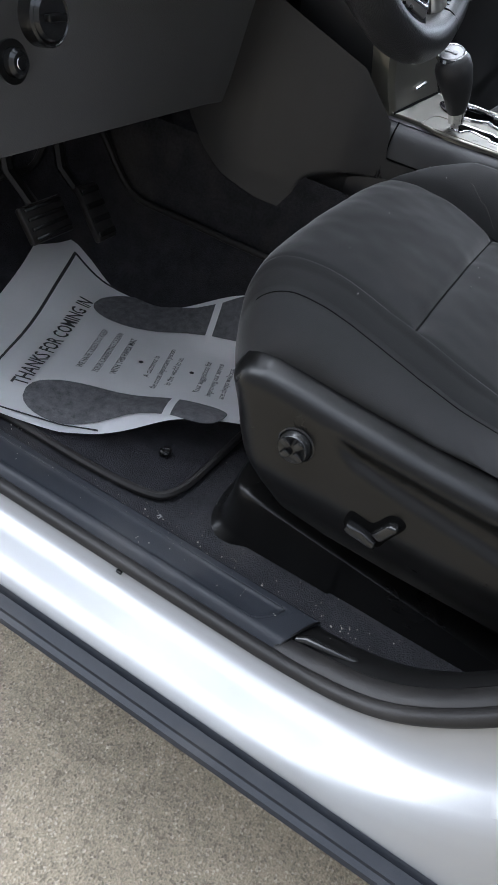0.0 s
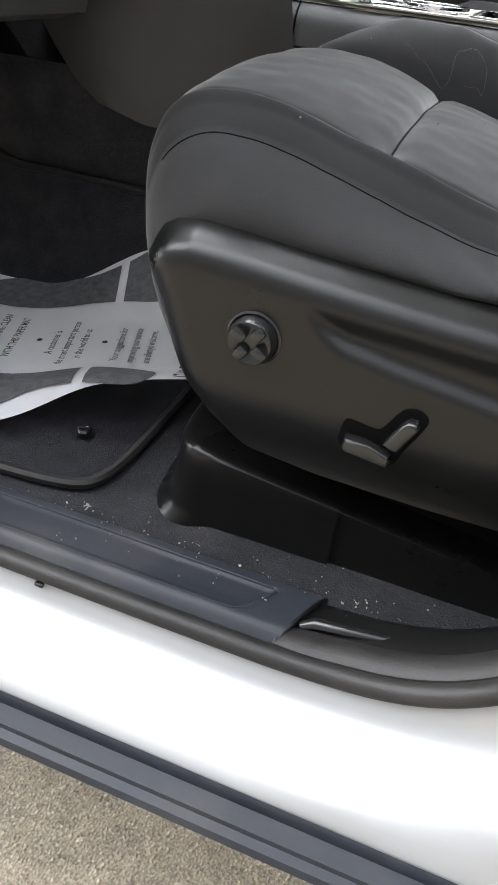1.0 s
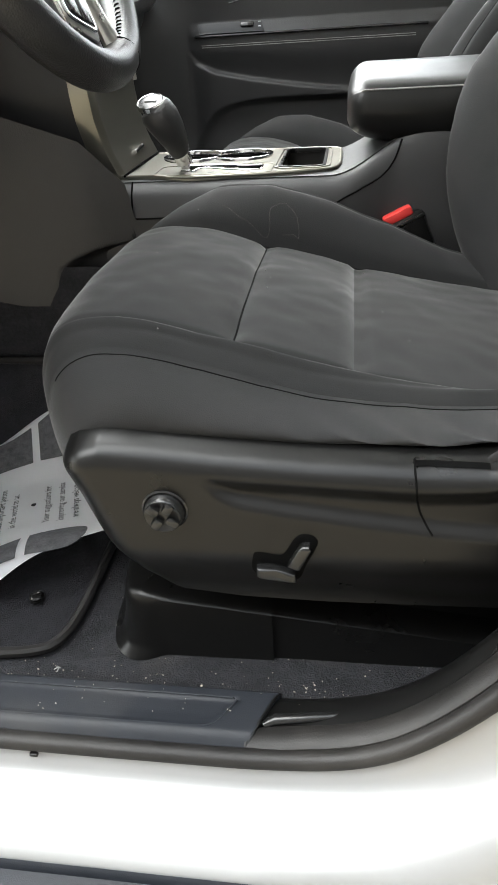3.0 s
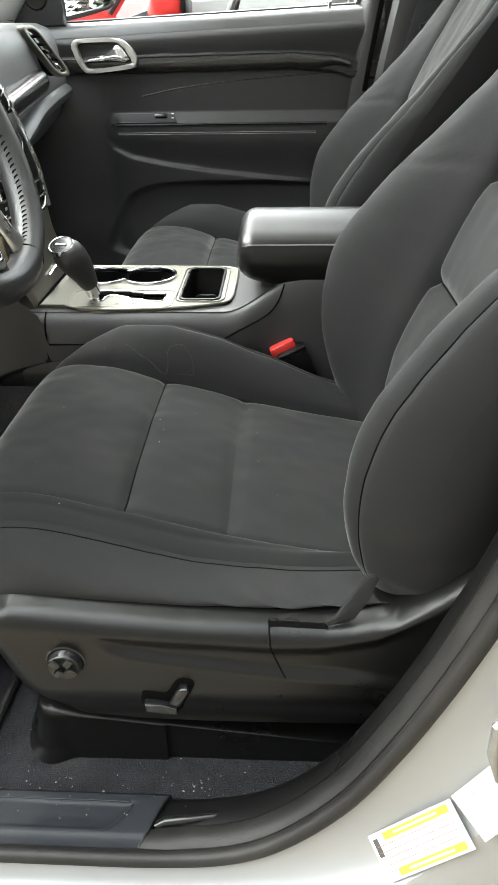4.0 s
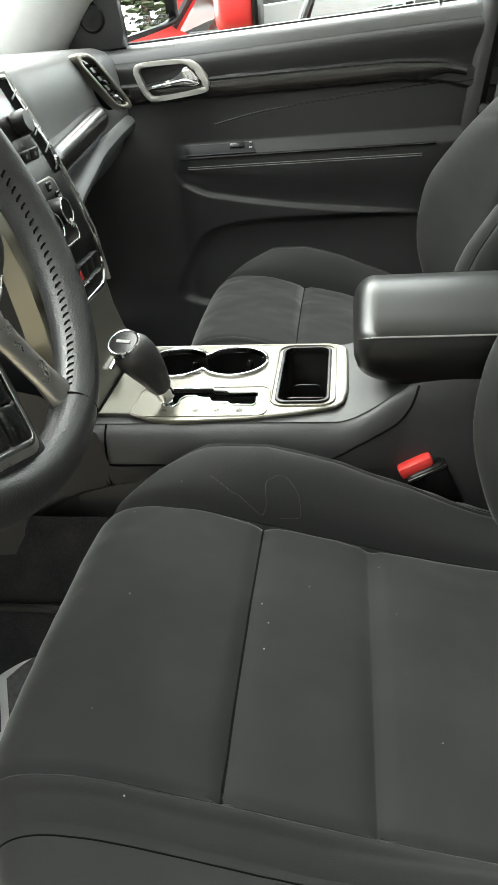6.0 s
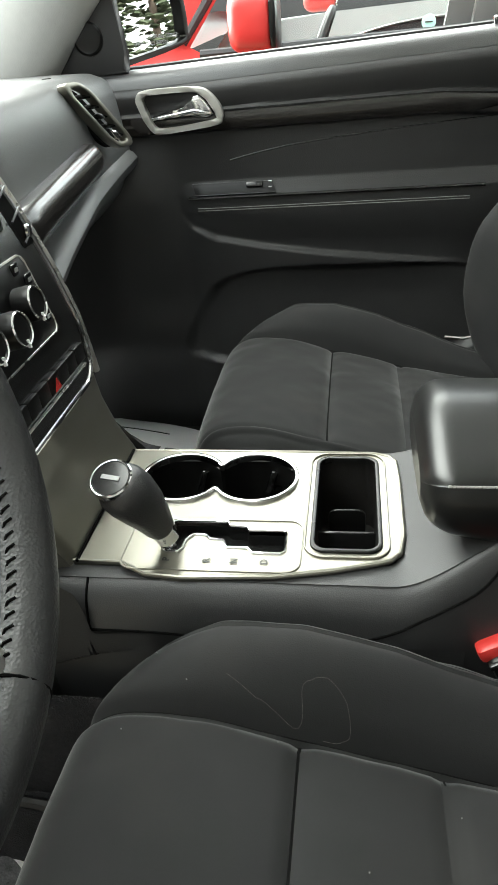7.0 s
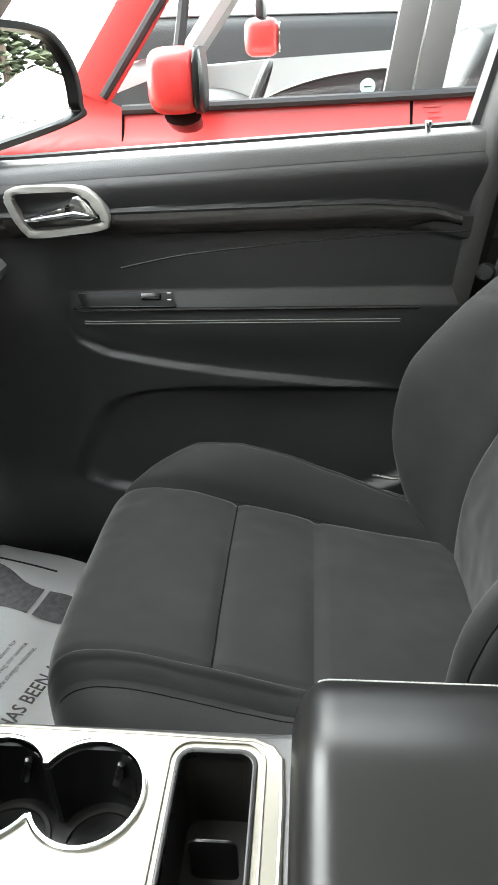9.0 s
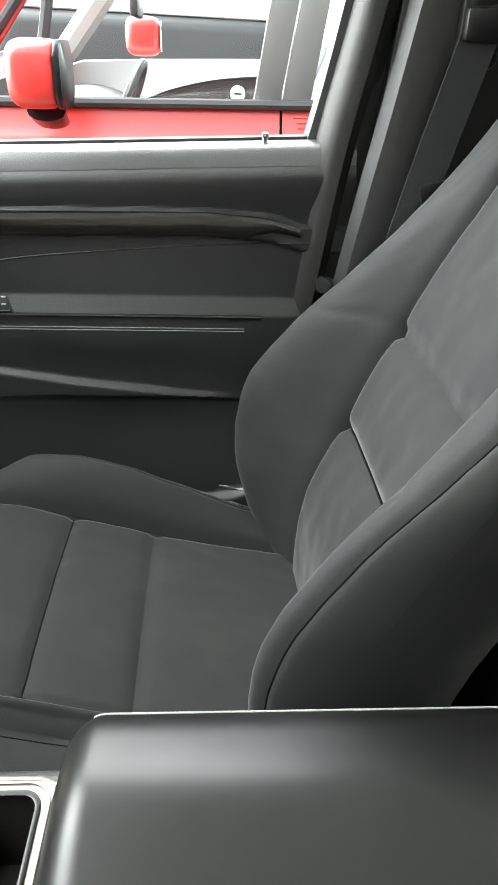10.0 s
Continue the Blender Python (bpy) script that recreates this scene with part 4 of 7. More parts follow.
def console_fn(u, v):
    x = -0.22 + 0.87 * u
    rise = 0.055 * smooth01(0.2, 0.33, x)
    prof = [(-0.124, 0.60), (-0.126, 0.75), (-0.125, 0.808), (-0.1225, 0.836), (-0.1165, 0.857), (-0.104, 0.8695), (-0.085, 0.8715), (0.085, 0.8715), (0.106, 0.8715), (0.116, 0.864), (0.122, 0.848), (0.1245, 0.82), (0.126, 0.75), (0.124, 0.60)]
    p = curve_at(prof, v)
    z = p.y + rise * smooth01(0.82, 0.87, p.y)
    return (x, p.x * (1 - 0.14 * smooth01(0.2, 0.3, x)), z)


# the cups and the bin sink through the top: leave the deck open below the panel
def deck_open(i, j):
    x = -0.22 + 0.87 * (i + 0.5) / 174
    y = console_fn((i + 0.5) / 174, (j + 0.5) / 96)[1]
    z = console_fn((i + 0.5) / 174, (j + 0.5) / 96)[2]
    return not (z > 0.86 and ((-0.085 < x < 0.15 and abs(y) < 0.086) or (0.115 < x < 0.203 and -0.073 < y < 0.092)))


part("body", grid(console_fn, 174, 96, deck_open), DASH, console)
def on_flank(x, z):
    """A point of the driver's side of the console, slightly proud."""
    v = min((k / 400 for k in range(20, 200)), key=lambda q: abs(console_fn((x + 0.22) / 0.87, q)[2] - z))
    p = console_fn((x + 0.22) / 0.87, v)
    return (x, p[1] - 0.0004, p[2])


JOINT = [(-0.2, 0.804), (-0.13, 0.815), (-0.065, 0.8265), (0.05, 0.8245), (0.13, 0.8235), (0.18, 0.828), (0.222, 0.846), (0.262, 0.865), (0.282, 0.885), (0.292, 0.91)]
part("rear_joint", tube([on_flank(*curve_at(JOINT, k / 40)) for k in range(41)], 0.0012, 6), SEAM, console)
part("front_joint", tube([on_flank(-0.067, 0.826 + 0.045 * k / 12) for k in range(13)], 0.0012, 6), SEAM, console)



def cup_outline(grow=0.0):
    """Two joined round wells, counter-clockwise."""
    out = []
    r = 0.0425 + grow
    c1, c2, cy = -0.012, 0.066, 0.049
    k = 0.018 + grow * 0.5
    half = math.degrees(math.asin(min(0.95, (0.021 + grow) / r)))
    for a in range(0, 41):
        t = radians(half + (360 - 2 * half) * a / 40)
        out.append((c1 + r * math.cos(t), cy + r * math.sin(t)))
    for a in range(0, 41):
        t = radians(180 + half + (360 - 2 * half) * a / 40)
        out.append((c2 + r * math.cos(t), cy + r * math.sin(t)))
    return out


PANEL_OUT = [(-0.088, -0.087), (-0.04, -0.088), (-0.015, -0.102), (0.02, -0.105), (0.1, -0.1005), (0.15, -0.091), (0.185, -0.081), (0.2, -0.076), (0.209, -0.066), (0.2135, -0.04), (0.214, 0.05), (0.212, 0.085), (0.205, 0.095), (0.19, 0.101), (0.1, 0.1035), (0.0, 0.1045), (-0.088, 0.105)]
BIN = rrect(0.1615, 0.011, 0.063, 0.157, 0.013, 6)
GATE = [(-0.006, -0.069), (-0.006, -0.03), (0.0, -0.026), (0.048, -0.0255), (0.052, -0.031), (0.068, -0.0325), (0.071, -0.038), (0.104, -0.038), (0.1065, -0.043), (0.107, -0.068), (0.1035, -0.0715), (0.078, -0.0715), (0.073, -0.065), (0.054, -0.0645), (0.049, -0.054), (0.036, -0.053), (0.031, -0.0475), (0.019, -0.047), (0.013, -0.0555), (0.0125, -0.067), (0.009, -0.072), (-0.002, -0.072)]


def plate_with_holes(outer, holes, z0, z1):
    """A plate with openings, filled between the outlines."""
    bm = bmesh.new()
    edges = []
    for o in [outer, *holes]:
        vs = [bm.verts.new((p[0], p[1], z1)) for p in o]
        edges += [bm.edges.new((vs[k], vs[(k + 1) % len(vs)])) for k in range(len(vs))]
    bmesh.ops.triangle_fill(bm, edges=edges, use_beauty=True)
    ext = bmesh.ops.extrude_face_region(bm, geom=list(bm.faces))
    for v in (g for g in ext["geom"] if isinstance(g, bmesh.types.BMVert)):
        v.co.z = z0
    return bm


part("shift_panel", plate_with_holes(PANEL_OUT, [cup_outline(0.002), BIN, GATE], DECK - 0.006, DECK), CHAMPAGNE, console, "satin champagne silver panel", smooth=False)
part("panel_edge", tube([(*p, DECK - 0.001) for p in PANEL_OUT], 0.0022, 8, closed=True), CHAMPAGNE, console)
part("gate_step", ring_plate(rrect(0.04, -0.06, 0.165, 0.075, 0.014, 6), rrect(0.04, -0.06, 0.161, 0.071, 0.012, 6), "z", DECK, DECK + 0.0012, 0.0005), CHAMPAGNE, console)
part("cup_ring", ring_plate(cup_outline(0.0035), cup_outline(-0.001), "z", DECK - 0.004, DECK + 0.004, 0.0015), CHROME, console, "chrome cup holder rim")


def well(outline, z1, z0, shrink, cx, cy):
    bm = bmesh.new()
    loops = []
    for k in range(7):
        t = k / 6
        s = 1 - shrink * t
        loops.append([bm.verts.new((cx + (p[0] - cx) * s, cy + (p[1] - cy) * s, z1 + (z0 - z1) * t)) for p in outline])
    n = len(outline)
    for a, b in zip(loops, loops[1:]):
        for k in range(n):
            bm.faces.new((a[k], a[(k + 1) % n], b[(k + 1) % n], b[k]))
    bm.faces.new(loops[-1])
    return bm


cups = part("cup_well", well(cup_outline(0.0), DECK, DECK - 0.075, 0.05, 0.027, 0.049), PLASTIC, console)
for cx in (-0.012, 0.066):
    part("cup_floor_ring", lathe([(0.030, 0), (0.0305, 0.002), (0.034, 0.002), (0.0345, 0)], 32, Matrix.Translation((cx, 0.049, DECK - 0.0745))), RUBBER, cups)
    part("cup_finger", box((cx + 0.012, 0.085, DECK - 0.028), (0.008, 0.008, 0.03), 0.003, Euler((0, 0.3, 0)).to_matrix()), PLASTIC_SATIN, cups)
part("cup_finger", box((-0.05, 0.045, DECK - 0.028), (0.008, 0.008, 0.03), 0.003), PLASTIC_SATIN, cups)
part("bin_rim", ring_plate(rrect(0.1615, 0.011, 0.0655, 0.1595, 0.014, 6), rrect(0.1615, 0.011, 0.057, 0.150, 0.011, 6), "z", DECK - 0.004, DECK + 0.0025, 0.001), PLASTIC, console, "black bin rim")
part("bin_outer_rim", ring_plate(rrect(0.162, 0.011, 0.078, 0.174, 0.019, 6), rrect(0.162, 0.011, 0.074, 0.170, 0.017, 6), "z", DECK, DECK + 0.002, 0.0008), CHAMPAGNE, console)
bin_part = part("bin", well(BIN, DECK, DECK - 0.085, 0.06, 0.1615, 0.011), RUBBER, console, "matte black storage bin")
part("bin_divider", box((0.1615, -0.006, DECK - 0.045), (0.056, 0.004, 0.04), 0.0015), PLASTIC_SATIN, bin_part)
part("bin_back", prism(rrect(0.1615, DECK - 0.052, 0.038, 0.05, 0.008, 4), "y", 0.035, 0.032, 0.001), PLASTIC, bin_part)
part("gate_well", prism([(-0.012, -0.078), (0.112, -0.078), (0.112, -0.02), (-0.012, -0.02)], "z", DECK - 0.03, DECK - 0.018), PLASTIC_SATIN, console)
part("gate_wall", sweep(lambda i: [(*GATE[i % 22], DECK - 0.001), (*GATE[i % 22], DECK - 0.02)], 23, 2), PLASTIC_SATIN, console)
part("gate_rim", tube([(*p, DECK + 0.0003) for p in GATE], 0.0016, 8, closed=True), CHROME, console, "bright gate edge")
for ch, x in (("P", 0.0), ("R", 0.037), ("N", 0.062), ("D", 0.089)):
    part("gear_letter", moved(lettering(ch, 0.0095, "CENTER", 0.0003), Matrix.Translation((x + 0.004, -0.0835, DECK + 0.0008)) @ Euler((0, 0, radians(90))).to_matrix().to_4x4()), DARK_MARK, console)

# gear lever
lever = thing("gear_shifter", (0.003, -0.062, 0.86), "black leather gear shifter with chrome cap", "gear shifter")
part("shaft", tube([(0.004, -0.061, 0.855), (-0.002, -0.066, 0.895)], [0.006, 0.0065], 14), CHROME, lever)
part("collar", tube([(-0.0005, -0.0645, 0.886), (-0.004, -0.068, 0.903)], [0.011, 0.0125], 20), CHROME, lever, "chrome collar")
part("grip", tube([(-0.004, -0.068, 0.900), (-0.0055, -0.070, 0.905), (-0.009, -0.073, 0.917), (-0.015, -0.077, 0.932), (-0.022, -0.081, 0.946), (-0.028, -0.083, 0.955), (-0.031, -0.084, 0.960), (-0.033, -0.085, 0.963)], [0.0125, 0.0145, 0.0175, 0.0215, 0.024, 0.0235, 0.0205, 0.012], 28, flat=1.0), WHEEL_LEATHER, lever)
cap_m = Matrix.Translation((-0.0325, -0.0885, 0.9665)) @ Vector((-0.10, -0.42, 0.9)).to_track_quat("Z", "Y").to_matrix().to_4x4()
cap = part("cap", lathe([(0.0188, -0.003), (0.0188, 0.001), (0.0165, 0.0022), (0.0158, 0.0015), (0, 0.002)], 36, cap_m), PLASTIC_SATIN, lever, "round dark cap")
part("cap_ring", lathe([(0.0154, 0.0012), (0.0179, 0.0022), (0.0190, 0.001), (0.0190, -0.004)], 36, cap_m), CHROME, cap)
part("cap_mark", moved(box((0, 0, 0.0026), (0.017, 0.004, 0.0006), 0.0), cap_m), LABEL_GREY, cap)

# armrest
def armrest_fn(u, v):
    """u: front to back, v: round the section."""
    x = 0.222 + 0.36 * u
    sec = [(0.0, 0.900), (-0.07, 0.902), (-0.092, 0.912), (-0.101, 0.935), (-0.102, 0.953), (-0.098, 0.9665), (-0.0965, 0.968), (-0.089, 0.9745), (-0.064, 0.9825), (0, 0.9955), (0.052, 0.9865), (0.075, 0.9765), (0.0825, 0.968), (0.084, 0.9665), (0.088, 0.953), (0.087, 0.935), (0.078, 0.912), (0.058, 0.902), (0.0, 0.900)]
    p = curve_at(sec, v)
    k = math.sqrt(max(0.0, 1 - (1 - min(1, u / 0.075)) ** 2.0))
    cy, cz = -0.007, 0.945
    low = math.sqrt(max(0.0, 1 - (1 - min(1, u / 0.26)) ** 2.0))
    return (x, cy + (p.x - cy) * (0.66 + 0.34 * k), cz + (p.y - cz) * (0.35 + 0.65 * (k if p.y > cz else low)))


arm = thing("armrest", (0.4, -0.007, 0.9), "black leather padded console armrest with stitching", "armrest")
ab = grid(armrest_fn, 90, 120)
part("pad", ab, LEATHER, arm)
part("front_face", grid(lambda u, v: tuple(Vector(armrest_fn(0, v)) * u + Vector((0.2225, -0.007, 0.945)) * (1 - u)), 6, 120), LEATHER, arm)
for vv in (0.2925, 0.306, 0.686, 0.668):
    st = bmesh.new()
    for k in range(110):
        u = 0.05 + 0.95 * k / 110
        a, b = Vector(armrest_fn(u, vv)), Vector(armrest_fn(u + 0.0068, vv))
        add(st, tube([a + Vector((0, 0, 0.0006)), (a + b) / 2 + Vector((0, 0, 0.001)), b + Vector((0, 0, 0.0006))], 0.0011, 5))
    part("stitching", st, THREAD, arm, "pale grey double stitching")
part("latch_button", box((0.297, -0.086, 0.906), (0.016, 0.01, 0.008), 0.003), PLASTIC_SATIN, arm)

# ---- dashboard ----
dash = thing("dashboard", (-0.4, 0.1, 0.9), "dark grained dashboard with vents and glossy wood trim", "dashboard")


def dash_front(y):
    """How far the dash face stands towards the rear at y."""
    return table([(-0.75, -0.26), (-0.6, -0.235), (-0.2, -0.225), (0.0, -0.20), (0.15, -0.175), (0.3, -0.19), (0.45, -0.205), (0.6, -0.215), (0.68, -0.22)], y)


def dash_fn(u, v):
    y = -0.72 + 1.42 * v
    f = dash_front(y)
    low = 0.83 if y < -0.1 else 0.92
    knee = 0.0 if y < -0.1 else 0.10
    sec = [(-1.1, 1.20), (-0.7, 1.235), (-0.40, 1.245), (-0.10, 1.244), (-0.035, 1.238), (-0.012, 1.215), (-0.002, 1.155), (0.0, 1.148), (0.003, 1.125), (0.0, 1.105), (-0.012, 1.085), (-0.03, 1.05), (-0.06 - knee * 0.4, 0.99), (-0.09 - knee, low + 0.02), (-0.11 - knee, low), (-0.2 - knee, low - 0.012), (-0.45, low + 0.02)]
    p = curve_at(sec, u)
    z = p.y
    return (f + p.x, y, z)


part("dash_body", grid(dash_fn, 130, 120), DASH_TOP, dash)


def trim_fn(u, v):
    y = 0.04 + 0.445 * v
    sec = [(-0.004, 0.024), (0.010, 0.021), (0.0185, 0.010), (0.0195, -0.003), (0.013, -0.016), (0.0, -0.023), (-0.012, -0.024)]
    p = curve_at(sec, u)
    k = math.sqrt(max(0.0, 1 - smooth01(0.9, 1.0, v) ** 2))
    return (dash_front(y) + 0.004 + p.x * (0.4 + 0.6 * k), y, 1.122 + 0.065 * (y - 0.17) + p.y * (0.25 + 0.75 * k))


def pad_profile(i):
    y = 0.12 + 0.57 * i / 50
    mid = table([(0.1, 1.03), (0.17, 1.052), (0.25, 1.07), (0.4, 1.094), (0.55, 1.106), (0.7, 1.114)], y)
    return [(dash_front(y) + dx, y, mid + dz) for dx, dz in ((-0.045, 0.012), (-0.018, 0.0125), (0.0, 0.011), (0.012, 0.006), (0.018, -0.003), (0.015, -0.014), (0.002, -0.026), (-0.03, -0.04), (-0.09, -0.06))]


part("lower_pad", sweep(pad_profile, 51, 9), DASH_TOP, dash, "soft grained lower dash roll")
part("wood_trim", grid(trim_fn, 24, 50), WOOD, dash, "glossy dark wood trim strip")
# side vent, leaning with the end of the dash
VC, VT = Vector((-0.199, 0.508, 1.192)), Euler((radians(0), radians(-8), radians(-14))).to_matrix().to_4x4()


def vent(c, turn, w, h, slats, parent):
    m = Matrix.Translation(c) @ turn
    skew = Matrix(((1, 0, 0, 0), (0, 1, -1.05, 0), (0, 0, 1, 0), (0, 0, 0, 1)))
    m = m @ skew
    v = part("vent_frame", moved(ring_plate(rrect(0, 0, w, h, 0.021, 6), rrect(0, 0, w - 0.02, h - 0.017, 0.013, 6), "x", -0.006, 0.008, 0.002), m), CHAMPAGNE, parent, "satin champagne vent frame")
    part("vent_back", moved(prism(rrect(0, 0, w - 0.01, h - 0.01, 0.012, 4), "x", -0.02, -0.014), m), SEAM, v)
    for k in range(slats):
        zz = (k + 0.5) / slats * (h - 0.024) - (h - 0.024) / 2
        part("slat", moved(box((-0.002, 0, zz), (0.012, w - 0.018, 0.003), 0.001, Euler((0, radians(25), 0)).to_matrix()), m), PLASTIC_SATIN, v)
    part("vent_tab", moved(box((0.004, 0, 0.0), (0.008, 0.012, 0.008), 0.002), m), PLASTIC, v)
    part("vent_wheel", moved(box((0.003, 0.0, -h / 2 + 0.02), (0.008, 0.016, 0.014), 0.003), m), CHROME, v)
    return v


vent(VC, VT, 0.058, 0.096, 5, dash)
part("dash_mark", box((-0.232, 0.43, 1.2475), (0.012, 0.010, 0.0012), 0.0, Euler((0, 0, 0.4)).to_matrix()), DARK_MARK, dash)

# centre stack
stack = thing("centre_stack", (-0.1, 0.0, 0.88), "champagne silver centre stack with climate knobs", "centre stack")


def stack_x(z):
    return table([(0.86, -0.078), (0.88, -0.084), (0.91, -0.094), (0.95, -0.10), (1.0, -0.10), (1.05, -0.104), (1.1, -0.117), (1.16, -0.138), (1.24, -0.17)], z)


def stack_right(z):
    return table([(0.86, 0.128), (0.88, 0.122), (0.906, 0.113), (0.95, 0.1), (0.98, 0.091), (1.0, 0.086), (1.04, 0.081), (1.09, 0.077), (1.13, 0.075), (1.2, 0.066), (1.24, 0.06)], z)


def stack_left(z):
    return table([(0.86, -0.088), (0.9, -0.099), (0.98, -0.118), (1.04, -0.122), (1.12, -0.125), (1.24, -0.13)], z)


def stack_fn(u, v):
    """Front face with rounded flanks that run back into the dash."""
    z = 0.862 + 0.38 * u
    lo, hi = stack_left(z), stack_right(z)
    if 0.12 <= v <= 0.88:
        a = (v - 0.12) / 0.76
        edge = smooth01(0.06, 0.0, min(a, 1 - a))
        return (stack_x(z) - 0.006 * edge, lo + (hi - lo) * a, z)
    t = (0.12 - v) / 0.12 if v < 0.5 else (v - 0.88) / 0.12
    y = lo if v < 0.5 else hi
    s2 = -1 if v < 0.5 else 1
    return (stack_x(z) - 0.006 - 0.14 * t, y + s2 * 0.004 * math.sin(math.pi * min(1.0, t * 3)), z)


part("bezel", grid(stack_fn, 60, 100, lambda i, j: 10 <= j < 90), CHAMPAGNE, stack, "satin champagne silver bezel")
part("flank", grid(stack_fn, 60, 100, lambda i, j: j < 10), DASH, stack, "dark flank beside the steering column")
part("flank", grid(stack_fn, 60, 100, lambda i, j: j >= 90), DASH, stack, "dark flank beside the footwell")


def on_stack(y, z, d=0.0):
    return Vector((stack_x(z) + d, y, z))


def stack_panel(y0, y1, z0, z1, r, d0, d1, material, name, label="", par=None):
    o = rrect((y0 + y1) / 2, (z0 + z1) / 2, y1 - y0, z1 - z0, r, 5)
    bm = prism(o, "x", d0, d1, 0.002)
    for v in bm.verts:
        v.co.x += stack_x(v.co.z)
    return part(name, bm, material, par or stack, label)


def face_outline(grow=0.0):
    """The black face: straight foot with round corners, sides that follow the bezel."""
    right = [(stack_right(z) - 0.016 + grow, z) for z in (1.015 + 0.215 * k / 16 for k in range(17))]
    left = [(stack_left(z) + 0.016 - grow, z) for z in (1.23 - 0.215 * k / 16 for k in range(17))]
    foot = 0.991 - grow
    a, b = left[-1], right[0]
    low_l = [(a[0] + 0.024 * (1 - math.cos(t)), 1.015 - (1.015 - foot) * math.sin(t)) for t in (math.pi / 2 * k / 6 for k in range(1, 7))]
    low_r = [(b[0] - 0.024 * (1 - math.cos(t)), 1.015 - (1.015 - foot) * math.sin(t)) for t in (math.pi / 2 * k / 6 for k in range(6, 0, -1))]
    return right + left + low_l + low_r




def face_fn(u, v):
    z = 0.991 + 0.239 * u
    dip = max(0.0, (1.015 - z) / 0.024)
    inset = 0.024 * (1 - math.sqrt(max(0.0, 1 - dip * dip)))
    lo, hi = stack_left(z) + 0.016 + inset, stack_right(z) - 0.016 - inset
    return on_stack(lo + (hi - lo) * v, z, 0.003)


face = part("control_face", grid(face_fn, 60, 30), PLASTIC_SATIN, stack, "black control face with rounded foot")
part("face_rim", tube([on_stack(p[0], p[1], 0.003) for p in face_outline(0.003)], 0.0026, 8, closed=True), CHROME, stack, "thin bright rim")
part("outer_edge", tube([on_stack(stack_right(z) - 0.001, z, -0.001) for z in (0.985 + 0.25 * k / 30 for k in range(31))], 0.004, 8), SATIN_METAL, stack, "bright rounded outer edge")
BUTTONS = [0.043 - 0.022 * k for k in range(8)]
for y in BUTTONS:
    part("stack_button", box(on_stack(y, 1.0235, 0.0045), (0.006, 0.0212, 0.017), 0.0012, Euler((0, radians(-4), 0)).to_matrix()), PLASTIC, face)
tri_bm = bmesh.new()
tri_pts = [(-0.0065, -0.005), (0.0065, -0.005), (0, 0.006)]
hz = BUTTONS[3]
add(tri_bm, ring_plate([(p[0] + hz, p[1] + 1.0235) for p in tri_pts], [(p[0] * 0.3 + hz, p[1] * 0.3 + 1.0235) for p in tri_pts], "x", -0.0925, -0.0925 + 0.0012))
part("hazard_symbol", tri_bm, RED_LENS, face, "red triangle symbol")
part("button_symbol", box(on_stack(BUTTONS[7], 1.0235, 0.0078), (0.0006, 0.008, 0.004), 0), WHITE_MARK, face)
part("pull_strip", tube([on_stack(BUTTONS[7] - 0.008, 1.0085, 0.0045), on_stack(0.054, 1.0085, 0.0045)], 0.0013, 6), SATIN_METAL, face)
stack_panel(-0.104, 0.022, 1.058, 1.128, 0.008, 0.002, 0.006, PLASTIC, "climate_panel", par=face)
part("climate_rim", tube([on_stack(p[0], p[1], 0.0055) for p in rrect(-0.041, 1.093, 0.126, 0.07, 0.008, 5)], 0.0012, 6, closed=True), SATIN_METAL, face)
for yk, zk, rk in ((-0.021, 1.095, 0.0152), (-0.061, 1.087, 0.0152), (-0.103, 1.09, 0.0152)):
    m = Matrix.Translation(on_stack(yk, zk, 0.006)) @ Euler((0, radians(78), 0)).to_matrix().to_4x4()
    kn = part("climate_knob", lathe([(rk, 0), (rk, 0.012), (rk * 0.93, 0.0165), (rk * 0.8, 0.0165), (rk * 0.76, 0.0155), (0, 0.0155)], 32, m), PLASTIC, face)
    part("knob_ring", lathe([(rk * 0.84, 0.0163), (rk * 0.9, 0.0175), (rk * 0.96, 0.0163)], 32, m), CHROME, kn)
    part("knob_mark", moved(box((rk * 0.85, 0, 0.016), (0.007, 0.002, 0.0025), 0), m), WHITE_MARK, kn)
for yk, zk in ((0.012, 1.074), (0.012, 1.09), (0.012, 1.108), (0.0, 1.12)):
    part("climate_button", box(on_stack(yk, zk, 0.006), (0.003, 0.012, 0.011), 0.0015), PLASTIC_SATIN, face)
    part("button_symbol", box(on_stack(yk, zk, 0.0078), (0.0006, 0.006, 0.0035), 0), LABEL_GREY, face)
stack_panel(-0.104, 0.022, 1.148, 1.215, 0.006, 0.002, 0.006, PLASTIC_SATIN, "radio", par=face)
for k in range(5):
    key_y = -0.088 + 0.024 * k
    part("radio_key", box(on_stack(key_y, 1.155, 0.006), (0.004, 0.0225, 0.012), 0.0015), PLASTIC, face)
    part("key_mark", box(on_stack(key_y, 1.155, 0.0084), (0.0006, 0.004, 0.004), 0), LABEL_GREY, face)
for sy in (-0.088, 0.008):
    part("radio_knob", lathe([(0.013, 0), (0.013, 0.012), (0.011, 0.015), (0, 0.015)], 24, Matrix.Translation(on_stack(sy, 1.185, 0.006)) @ Euler((0, radians(76), 0)).to_matrix().to_4x4()), PLASTIC, face)
